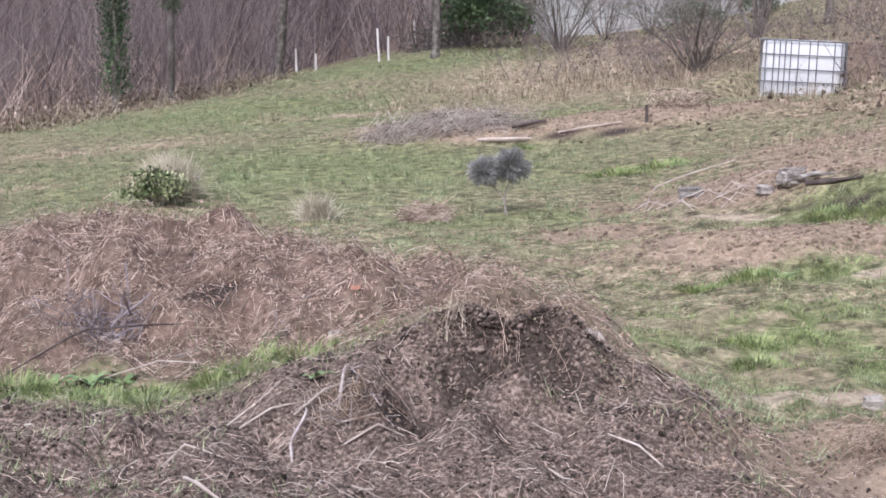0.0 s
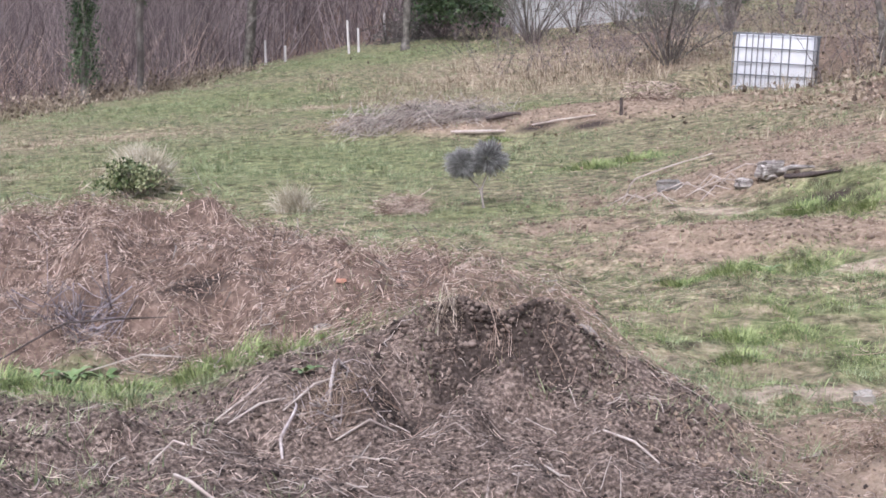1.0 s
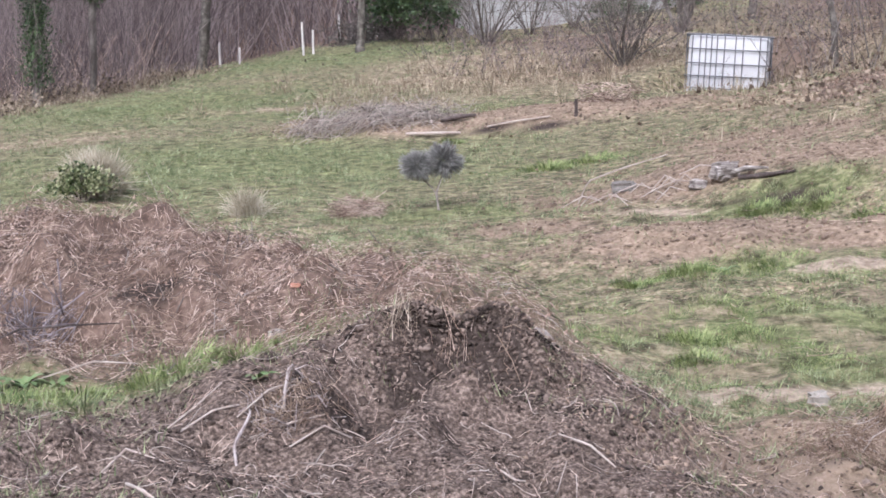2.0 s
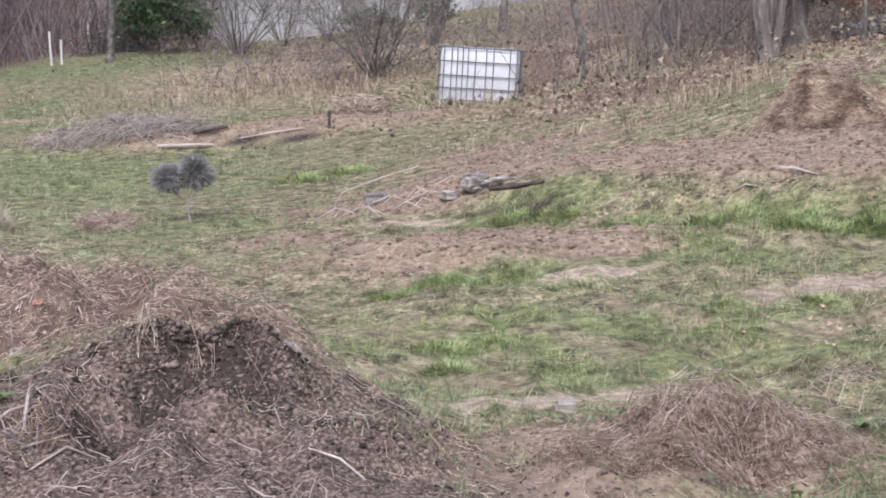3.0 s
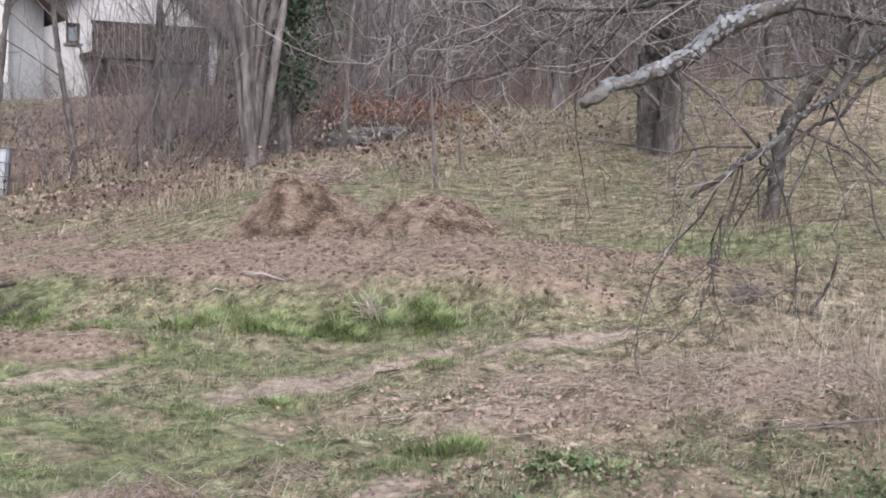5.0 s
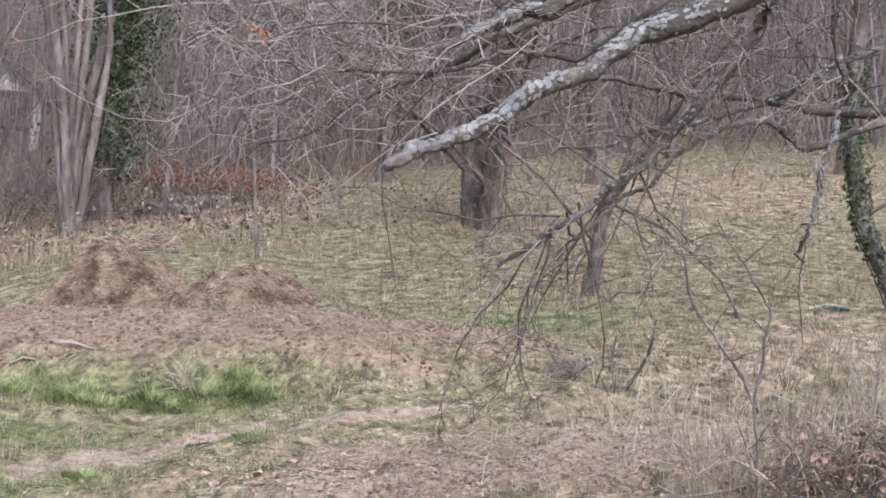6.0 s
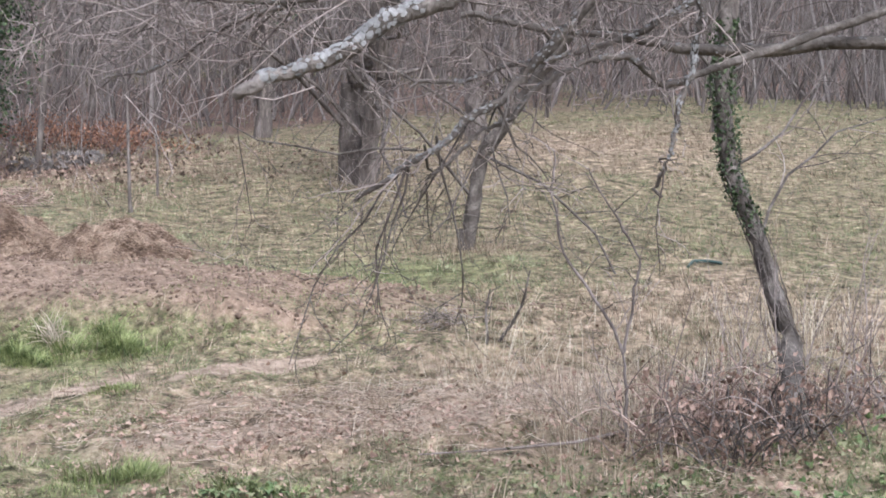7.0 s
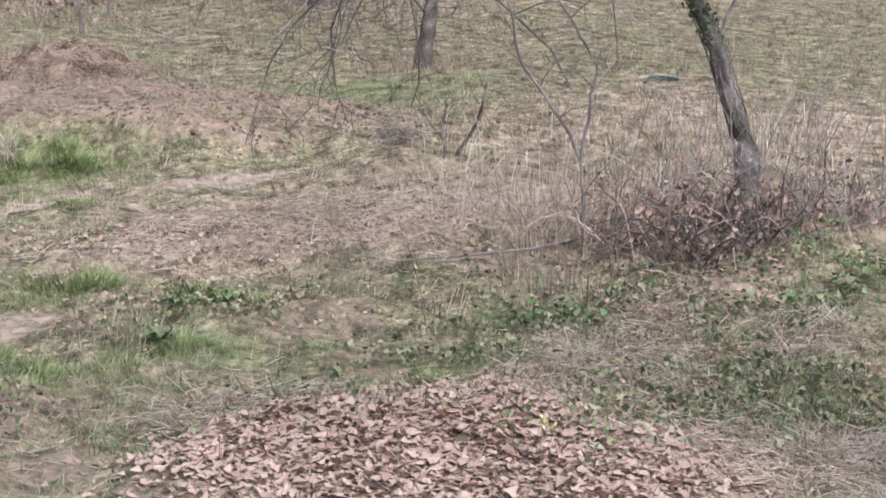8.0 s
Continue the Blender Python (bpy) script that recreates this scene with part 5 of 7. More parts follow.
def ivy_stem_tree():
    """The leaning tree in the brambles, with ivy round its upper trunk."""
    base = (6.45, 5.08, ground_at(6.45, 5.08))
    thing = empty("leaning_ivy_tree", base, "slim leaning tree with ivy and grey lichen", "tree")
    path = np.array([(6.45, 5.08, base[2] - 0.1), (6.82, 5.46, 1.2), (6.74, 5.62, 1.68), (6.63, 5.74, 2.05), (6.57, 5.77, 2.5), (6.55, 5.72, 3.0), (6.5, 5.65, 3.7), (6.5, 5.7, 4.6)])
    bag = Bag()
    s = np.linspace(0, 7, 50)
    rad = np.interp(s, np.arange(8), [0.064, 0.048, 0.043, 0.041, 0.039, 0.033, 0.025, 0.014]) * np.interp(np.arange(50), np.arange(0, 50, 3), rng.uniform(0.88, 1.15, 17))
    tube(bag, np.stack([np.interp(s, np.arange(8), path[:, k]) for k in range(3)], -1) + rng.normal(0, 0.004, (50, 3)), rad, 14, 0.18)
    part("trunk", bag.mesh("trunk", M_BARKD), thing)
    vines = Bag()
    for k in range(12):
        a = rng.uniform(0, 6.28) + np.cumsum(rng.normal(0, 0.25, 30))
        q = np.linspace(0.1, rng.uniform(1.8, 3.6), 30)
        c = np.stack([np.interp(q, np.arange(8), path[:, j]) for j in range(3)], -1)
        off = 0.052 + 0.05 * rng.uniform(0, 1) * np.abs(np.sin(q * rng.uniform(1, 3)))
        tube(vines, c + np.stack([np.cos(a) * off, np.sin(a) * off, 0 * a], -1), np.full(30, rng.uniform(0.002, 0.005)), 4)
    part("vine", vines.mesh("vine", M_BARKD), thing, "thin climbing stems round the trunk")
    limbs, twigs = [], Bag()
    g = np.random.default_rng(51)
    for k, (i, d) in enumerate(((2, (0.6, 0.2, 0.5)), (3, (0.7, -0.2, 0.5)), (4, (-0.7, 0.1, 0.35)), (4, (0.8, 0.2, 0.3)), (5, (-0.6, 0.4, 0.6)), (5, (0.7, -0.3, 0.6)), (6, (-0.5, 0, 0.8)), (6, (0.4, 0.4, 0.8)))):
        sprout([limbs, twigs, twigs], path[i], d, g.uniform(0.7, 1.4), 0.009, 0, 2, g, (7, 4), 0.7, 0.2, 0.02, 0.2)
    for limb in limbs:
        part("limb", limb.mesh("limb", M_BARKD), thing)
    part("twig_crown", twigs.mesh("twig_crown", M_TWIG), thing)
    f = 0.3 + 0.36 * rng.uniform(0, 1, 1500) ** 0.8
    idx = f * 7
    i = idx.astype(int)
    c = path[i] + (path[i + 1] - path[i]) * (idx - i)[:, None]
    a = rng.uniform(0, 6.28, 1500)
    rad = 0.046 + np.abs(rng.normal(0, 0.016, 1500)) * (0.3 + 1.4 * field(f * 30, a, 1.0, 50))
    part("ivy", leaf_mesh("ivy", c + np.stack([np.cos(a) * rad, np.sin(a) * rad, 0 * a], -1), M_IVY, (0.016, 0.036), tilt=0.9), thing, "small dark ivy leaves on the trunk")


ivy_stem_tree()


# ---- the near tree whose branches hang over the slope ----
def near_tree():
    base = (4.55, 2.15, ground_at(4.55, 2.15))
    thing = empty("fruit_tree", base, "old bare fruit tree with lichened overhanging branches", "tree")
    bag = Bag()
    trunk = np.array([(4.55, 2.15, base[2] - 0.1), (4.5, 2.18, 1.1), (4.42, 2.2, 1.8), (4.3, 2.22, 2.4), (4.1, 2.25, 2.9), (4.0, 2.3, 3.5)])
    tube(bag, trunk, [0.2, 0.16, 0.15, 0.14, 0.11, 0.08], 12, 0.1)
    part("trunk", bag.mesh("trunk", M_BARK), thing)
    boughs = [
        ((2.01, 2.82, 1.89), (2.11, 2.79, 1.945), (2.31, 2.72, 2.06), (2.53, 2.66, 2.19), (2.74, 2.57, 2.31), (3.15, 2.44, 2.57), (4.0, 2.3, 3.1)),
        ((2.21, 2.96, 2.17), (2.32, 2.9, 2.22), (2.44, 2.85, 2.28), (2.63, 2.79, 2.38), (3.13, 2.59, 2.63), (4.0, 2.3, 3.2)),
        ((2.47, 3.06, 1.7), (2.57, 2.98, 1.8), (2.67, 2.93, 1.87), (2.79, 2.87, 2.0), (2.91, 2.8, 2.17), (2.99, 2.74, 2.36), (3.06, 2.69, 2.56), (3.9, 2.3, 3.1)),
        ((2.64, 3.0, 1.77), (2.75, 2.97, 1.86), (2.87, 2.92, 1.97), (2.98, 2.88, 2.06), (3.09, 2.85, 2.07), (3.19, 2.82, 2.03), (3.41, 2.75, 2.1), (4.2, 2.3, 2.45)),
        ((3.0, 3.37, 2.21), (3.2, 3.21, 2.17), (3.41, 3.01, 2.15), (3.56, 2.85, 2.14), (3.85, 2.47, 2.18), (4.4, 2.2, 2.1)),
        ((2.68, 3.15, 1.98), (2.87, 3.05, 2.04), (3.02, 2.98, 2.07), (3.22, 2.83, 2.2), (3.36, 2.74, 2.27), (3.56, 2.65, 2.35), (3.78, 2.51, 2.44), (4.25, 2.25, 2.6)),
        ((1.87, 3.48, 2.21), (1.99, 3.42, 2.23), (2.08, 3.33, 2.15), (2.28, 3.16, 2.13), (2.45, 3.04, 2.18), (2.62, 2.97, 2.2), (3.0, 2.7, 2.5)),
        ((2.15, 3.71, 1.98), (2.27, 3.53, 2.03), (2.3, 3.38, 2.1), (2.38, 3.21, 2.16), (2.44, 3.03, 2.23), (2.7, 2.8, 2.4)),
        ((3.07, 2.68, 1.74), (3.08, 2.66, 1.85), (3.11, 2.64, 2.03), (3.13, 2.65, 2.17), (3.09, 2.64, 2.34), (3.08, 2.66, 2.56), (3.4, 2.5, 2.8)),
    ]
    ends = [(0.012, 0.027), (0.007, 0.022), (0.005, 0.013), (0.004, 0.0085), (0.008, 0.015), (0.004, 0.01), (0.0025, 0.006), (0.003, 0.008), (0.004, 0.01)]
    g = np.random.default_rng(61)
    twigs, droops = Bag(), Bag()
    for n, (pts, (r0, r1)) in enumerate(zip(boughs, ends)):
        pts = np.array(pts)
        s = np.linspace(0, len(pts) - 1, 9 * len(pts))
        fine = np.stack([np.interp(s, np.arange(len(pts)), pts[:, k]) for k in range(3)], -1)
        fine[1:-1] += g.normal(0, 0.0022, (len(fine) - 2, 3)) + np.stack([np.interp(np.arange(len(fine) - 2), np.arange(0, len(fine), 5), g.normal(0, 0.007, len(np.arange(0, len(fine), 5)))) for k in range(3)], -1)
        radii = np.interp(np.arange(len(fine)), [0, len(fine) * 0.6, len(fine) - 1], [r0, r1, r1 * 1.4]) * np.interp(np.arange(len(fine)), np.arange(0, len(fine), 4), g.uniform(0.86, 1.16, len(np.arange(0, len(fine), 4))))
        bag = Bag()
        tube(bag, fine, radii, 11, 0.1)
        bough = part("bough", bag.mesh("bough", M_BARKD), thing)
        # lichen in flakes on the upper side
        count = 460 if n in (0, 1) else 260 if n in (5, 8, 2) else 60
        flakes = Bag()
        last = int(len(fine) * 0.75)
        spots = g.integers(1, last, 9 if n in (0, 1) else 5)
        at = (g.choice(spots, count) + g.normal(0, 2.6, count)).astype(int).clip(5, last)
        at = np.where(g.uniform(0, 1, count) < 0.9, at, g.integers(5, last, count))
        for i in at:
            q = fine[i] + (fine[i + 1] - fine[i]) * g.uniform(0, 1)
            along = unit(fine[i + 1] - fine[i])
            out = unit(np.cross(along, g.normal(0, 1, 3)) + np.array([-0.5, -0.5, 0.8]) * 1.2)
            out = unit(out - along * (out @ along))
            side = np.cross(along, out)
            size = g.uniform(0.002, 0.0075) * (1 if n in (0, 1) else 0.6)
            ang = np.arange(6) * 1.047 + g.uniform(0, 1)
            rr = size * g.uniform(0.6, 1.3, 6)
            ring = q + out * (radii[i] * 1.02 + g.uniform(0.0, 0.003)) + (along[None] * np.cos(ang)[:, None] * 1.4 + side[None] * np.sin(ang)[:, None]) * rr[:, None]
            flakes.add(np.vstack([ring, [q + out * (radii[i] * 1.02 + size * 0.5)]]), [(j, (j + 1) % 6, 6) for j in range(6)])
        part("lichen", flakes.mesh("lichen", M_LICHEN), bough, "pale grey lichen flakes")
        # side shoots
        for _ in range(10 if n not in (0, 4) else 4):
            i = int(g.integers(1, int(len(fine) * 0.7)))
            d = unit(g.normal(0, 1, 3) * (1, 1, 0.8) + np.array([-0.5, 0.5, -0.1]))
            sprout([twigs, twigs, twigs], fine[i], d, g.uniform(0.12, 0.5), 0.0021, 0, 2, g, (6, 3), 0.75, 0.25, -0.02, 0.15)
    # a bundle of drooping twigs below the forked bough
    for _ in range(11):
        f = g.uniform(0, 1)
        q = np.array((2.5, 3.04, 1.74)) * (1 - f) + np.array((2.9, 2.83, 2.1)) * f
        sprout([droops, droops, droops], q, (g.normal(-0.15, 0.45), g.normal(0.1, 0.45), -0.8), g.uniform(0.25, 0.6), 0.0032, 0, 2, g, (5, 3), 0.8, 0.25, -0.03, 0.2)
    for _ in range(48):
        q = np.array((2.3, 3.3, 2.2)) + g.normal(0, 1, 3) * (0.25, 0.2, 0.1)
        sprout([twigs, twigs, twigs], q, (g.normal(-0.7, 0.4), g.normal(0.4, 0.4), g.normal(0.0, 0.4)), g.uniform(0.25, 0.7), 0.002, 0, 2, g, (6, 3), 0.7, 0.26, 0.0, 0.2)
    sprout([twigs, twigs, twigs], (2.06, 2.86, 2.19), (-0.8, 0.5, 0.0), 0.36, 0.0025, 0, 2, g, (6, 3), 0.6, 0.15, 0.0, 0.2)
    part("dead_foliage", leaf_mesh("dead_foliage", np.array([1.81, 3.01, 2.16]) + g.normal(0, 0.014, (9, 3)), M_RUST, (0.02, 0.035), tilt=0.9), thing, "few rusty leaves left on a twig")
    part("twig_crown", twigs.mesh("twig_crown", M_TWIG), thing)
    part("twig_tangle", droops.mesh("twig_tangle", M_BARKD), thing, "dark drooping twigs")
    limbs = Bag()
    for d in ((0.7, -0.3, 0.6), (0.3, -0.7, 0.7), (-0.2, 0.3, 0.9), (0.6, 0.5, 0.6)):
        sprout([limbs, limbs, limbs], trunk[4], d, 2.2, 0.07, 0, 2, g, (7, 5), 0.7, 0.15, 0.05, 0.2)
    part("twig_tangle", limbs.mesh("twig_tangle", M_BARKD), thing)


near_tree()


# ---- the woods: stems beyond counting ----
def woods(name, places, tall, thick, label, twigs=5, seed=5, lean=0.08, low=0.1, material=None, bow=0.012):
    g = np.random.default_rng(seed)
    n = len(places)
    z = top(places[:, 0], places[:, 1]) - 0.1
    h, r = g.uniform(*tall, n), g.uniform(*thick, n)
    d = np.stack([g.normal(0, lean, n), g.normal(0, lean, n), np.ones(n)], -1)
    s = np.linspace(0, 1, 4)
    p = np.column_stack([places, z])[:, None] + d[:, None] * (h[:, None] * s)[..., None]
    p[:, 1:, :2] += np.cumsum(g.normal(0, bow, (n, 3, 2)), 1) * h[:, None, None]
    bag = Bag()
    many_tubes(bag, p, r[:, None] * np.linspace(1, 0.35, 4))
    k = n * twigs
    who = np.repeat(np.arange(n), twigs)
    f = g.uniform(low, 0.95, k)
    idx = f * 3
    i = np.minimum(idx.astype(int), 2)
    q = p[who, i] + (p[who, i + 1] - p[who, i]) * (idx - i)[:, None]
    a = g.uniform(0, 6.28, k)
    w = np.stack([np.cos(a), np.sin(a), g.uniform(0.2, 1.3, k)], -1)
    ln = g.uniform(0.06, 0.2, k) * h[who]
    path = q[:, None] + w[:, None] * (ln[:, None] * np.linspace(0, 1.15, 2))[..., None]
    many_tubes(bag, path, (r[who] * 0.3)[:, None] * np.array([1, 0.4]))
    return tagged(new(name, bag.mesh(name, material or M_FAR)), label, "woods", kind="stuff")


def ring(count, r0, r1, a0, a1):
    r, a = np.sqrt(rng.uniform(r0 * r0, r1 * r1, count)), np.radians(rng.uniform(a0, a1, count))
    return np.stack([r * np.sin(a), r * np.cos(a)], -1)


def within(places, zones, least=0.4):
    return places[cover(places[:, 0], places[:, 1], zones) > least]


def coppice(count, per, zones, a0, a1, r0, r1):
    """Stools with stems side by side."""
    c = within(ring(count * 6, r0, r1, a0, a1), zones)[:count]
    return np.repeat(c, per, 0) + rng.normal(0, 0.22, (len(c) * per, 2))


inwood = ring(14000, 27, 60, -20, -3)
inwood = inwood[(inwood[:, 0] < -6.6 + 0.28 * (inwood[:, 1] - 28)) & (inwood[:, 0] < -4.4) & (np.hypot(inwood[:, 0] + 6.25, inwood[:, 1] - 29) > 1.4)]
stools = inwood[:330]
woods("coppice_wood", np.repeat(stools, 12, 0) + rng.normal(0, 0.16, (len(stools) * 12, 2)), (1.5, 5.0), (0.003, 0.0085), "dense bare coppice fanning out at the meadow's edge", 5, 5, 0.36, 0.04, M_BRUSH, 0.05)
deep = inwood[np.hypot(inwood[:, 0], inwood[:, 1]) > 38]
woods("coppice_wood", deep[:60], (7, 12), (0.025, 0.05), "taller bare trees in the coppice", 9, 6, 0.2, 0.1, M_BRUSH, 0.06)
edge = inwood[500:3200]
edge = edge[np.hypot(edge[:, 0], edge[:, 1]) < 40][:700]
woods("coppice_wood", edge, (0.5, 1.6), (0.004, 0.009), "low brown scrub along the coppice", 7, 16, 0.5, 0.05, M_STALK, 0.05)
woods("far_wood", ring(1700, 54, 110, -20, 12), (7, 14), (0.03, 0.08), "misty bare wood on the hill behind", 8, 7, 0.2, 0.02, M_BRUSH, 0.06)
woods("far_brush", ring(1900, 44, 72, -12, 3), (1.2, 4.0), (0.01, 0.022), "brown undergrowth beyond the fence", 7, 17, 0.35, 0.02, M_BRUSH, 0.03)
woods("far_brush", ring(900, 53, 75, 3, 30), (1.2, 4.0), (0.012, 0.03), "brown undergrowth behind the house", 7, 18, 0.4, 0.02, None, 0.03)
woods("far_wood", ring(1500, 56, 110, 12, 60), (9, 16), (0.03, 0.1), "bare wood on the hill beyond the house", 8, 8, 0.08, 0.02)
w2 = ring(5200, 25, 50, 19, 58)
w2 = w2[(w2[:, 1] < 44) & (np.hypot(w2[:, 0], w2[:, 1]) > 24.5 + 2.5 * field(w2[:, 0], w2[:, 1], 6, 30)) & (w2[:, 0] > 9.5 + 0.1 * w2[:, 1])]
woods("upper_wood", w2[:650], (5, 11), (0.012, 0.05), "dense bare wood above the slope", 12, 9, 0.2, 0.03, None, 0.05)
woods("upper_wood", w2[1100:2500], (1.5, 5.0), (0.005, 0.012), "thin undergrowth along the wood", 8, 10, 0.35, 0.05, None, 0.05)
w3 = np.concatenate([around(110, 8.3, 19.0, 1.9, 2.0), around(110, 7.4, 22.5, 2.2, 2.5), around(240, 8.5, 29, 3.5, 5.5), around(200, 13, 42, 3.8, 4.5), around(80, 9.5, 24, 2.0, 3.0)])
woods("bank_scrub", w3, (0.3, 1.3), (0.003, 0.008), "thin bare scrub on the bank by the tank", 12, 12, 0.5, 0.03, M_BRUSH, 0.09)
w4 = np.concatenate([around(160, 4.5, 36, 3.5, 5), around(140, 1.8, 44, 1.5, 2.0), around(120, 3.4, 30, 2.2, 3)])
woods("bank_scrub", w4, (0.3, 1.1), (0.004, 0.008), "bare brush on the dry bank", 12, 13, 0.55, 0.03, M_BRUSH, 0.09)
w5 = np.concatenate([around(120, 8.2, 20.5, 2.4, 2.5), around(120, 10.5, 26, 3, 4)])
w5 = w5[np.hypot(w5[:, 0] - 7.7, w5[:, 1] - 18.6) > 1.3]
woods("thicket", w5, (2.5, 6.5), (0.004, 0.009), "thin grey thicket behind the stem clump", 16, 19, 0.16, 0.05, None, 0.06)

# ---- smaller things on the slope ----
def solid(name, x, y, size, squash, label, category, material, seed, group="", sink=0.2, turn=0.0):
    """A weathered stone or block: a bumpy rounded lump."""
    g = np.random.default_rng(seed)
    u, v = np.meshgrid(np.linspace(0, 2 * np.pi, 14, endpoint=False), np.linspace(0.12, np.pi - 0.12, 8), indexing="ij")
    p = np.stack([np.cos(u) * np.sin(v), np.sin(u) * np.sin(v), np.cos(v)], -1)
    p = np.sign(p) * np.abs(p) ** 0.55 * (1 + 0.26 * g.uniform(-1, 1, u.shape)[..., None]) * size * np.array(squash)
    c, s = math.cos(turn), math.sin(turn)
    z = ground_at(x, y)
    w = np.stack([x + p[..., 0] * c - p[..., 1] * s, y + p[..., 0] * s + p[..., 1] * c, z + p[..., 2] + size * squash[2] * (1 - sink)], -1)
    i, j = np.meshgrid(np.arange(14), np.arange(7), indexing="ij")
    bag = Bag()
    bag.add(w.reshape(-1, 3), np.stack([i * 8 + j, i * 8 + j + 1, (i + 1) % 14 * 8 + j + 1, (i + 1) % 14 * 8 + j], -1).reshape(-1, 4))
    bag.add(w[:, 0], [list(range(14))])
    bag.add(w[:, 7], [list(range(14))[::-1]])
    return tagged(new(name, bag.mesh(name, material, False)), label, category, group)


def rod(name, pts, radii, material, label, category, group="", sides=7, rough=0.1):
    bag = Bag()
    pts = np.array(pts, float)
    s = np.linspace(0, len(pts) - 1, 3 * len(pts))
    fine = np.stack([np.interp(s, np.arange(len(pts)), pts[:, k]) for k in range(3)], -1)
    tube(bag, fine, np.interp(s, np.arange(len(pts)), radii), sides, rough)
    return tagged(new(name, bag.mesh(name, material)), label, category, group)


def on(x, y, up=0.0):
    return (x, y, ground_at(x, y) + up)


# whitewashed stakes along the far edge
for x, y, tall, lean in ((-3.64, 42.0, 0.62, -0.03), (-3.12, 41.5, 0.4, 0.0), (-1.52, 40.9, 0.8, -0.05), (-1.29, 41.0, 0.58, -0.02), (-0.7, 45.0, 0.72, -0.03), (0.05, 48.2, 0.4, 0.0), (0.3, 48.6, 0.5, 0.0), (0.38, 50.6, 0.5, -0.04), (0.2, 47.0, 0.35, 0.02)):
    p = on(x, y, -0.1)
    rod("fence_stake", (p, (x + lean * tall, y, p[2] + 0.1 + tall)), (0.034, 0.03), M_STAKE, "pale whitewashed wooden fence stake", "stake", "fence stakes", 6, 0.03)
p = on(2.28, 18.55, -0.05)
rod("bed_stake", (p, (2.28, 18.55, p[2] + 0.24)), (0.022, 0.018), M_CHAR, "short dark stake standing in the bed", "stake")


def leafy_bush(name, x, y, wide, tall, count, material, size, label, category="bush", stems=9, seed=1, gap=0.35):
    g = np.random.default_rng(seed)
    z = ground_at(x, y)
    thing = empty(name, (x, y, z), label, category)
    wood = Bag()
    tips = []
    for k in range(stems):
        a = g.uniform(0, 6.28)
        sprout([wood, wood, wood], (x + g.normal(0, 0.02), y + g.normal(0, 0.02), z - 0.03), (math.cos(a) * wide / tall, math.sin(a) * wide / tall, 1.0), tall * g.uniform(0.7, 1.0), 0.008, 0, 1, g, (6,), 0.6, 0.15, 0.02, 0.25)
    part("twig_tangle", wood.mesh("twig_tangle", M_TWIG), thing)
    c = g.normal(0, 1, (max(count // 25, 8), 3))
    c = c / np.linalg.norm(c, axis=1, keepdims=True) * g.uniform(0.45, 1.0, (len(c), 1))
    c[:, 2] = np.abs(c[:, 2]) * 1.2 - 0.15
    pts = np.repeat(c, 25, 0) + g.normal(0, 0.16, (len(c) * 25, 3))
    pts = np.array([x, y, z + tall * 0.35]) + pts * np.array([wide, wide, tall * 0.55])
    pts[:, 2] = np.maximum(pts[:, 2], z + 0.02)
    part("foliage", leaf_mesh("foliage", pts, material, size, tilt=0.9), thing)
    return thing


leafy_bush("evergreen_bush", -2.42, 14.1, 0.27, 0.33, 1900, M_BUSHY, (0.025, 0.055), "small dark green laurel bush behind the heap", seed=2)
leafy_bush("evergreen_bush", 1.1, 42.6, 1.25, 2.3, 5000, M_IVY, (0.08, 0.16), "big dark evergreen bush by the fence", seed=3, stems=14)
heap("brush_pile", 0.1, 43.3, 0.9, 0.4, 20, [("twig_tangle", 200, M_BARKD, (0.4, 1.5), (0.008, 0.02), 0.7, 0.3)], "dark pile of cut branches by the fence", "brush pile")
leafy_bush("evergreen_bush", 6.1, 40.5, 0.6, 0.8, 900, M_IVY, (0.06, 0.14), "dark evergreen shrub below the house wall", seed=4)
leafy_bush("evergreen_bush", 7.9, 42.0, 0.7, 1.0, 900, M_IVY, (0.06, 0.14), "rounded green shrub by the house plinth", seed=5)
leafy_bush("rusty_bracken", 9.5, 19.6, 0.9, 0.6, 3200, M_RUST, (0.025, 0.06), "rust-brown dead bracken on the bank", "bracken", seed=6)
leafy_bush("rusty_bracken", 9.9, 18.8, 0.9, 0.5, 1800, M_RUST, (0.025, 0.06), "low rusty bracken beside the stones", "bracken", seed=7)


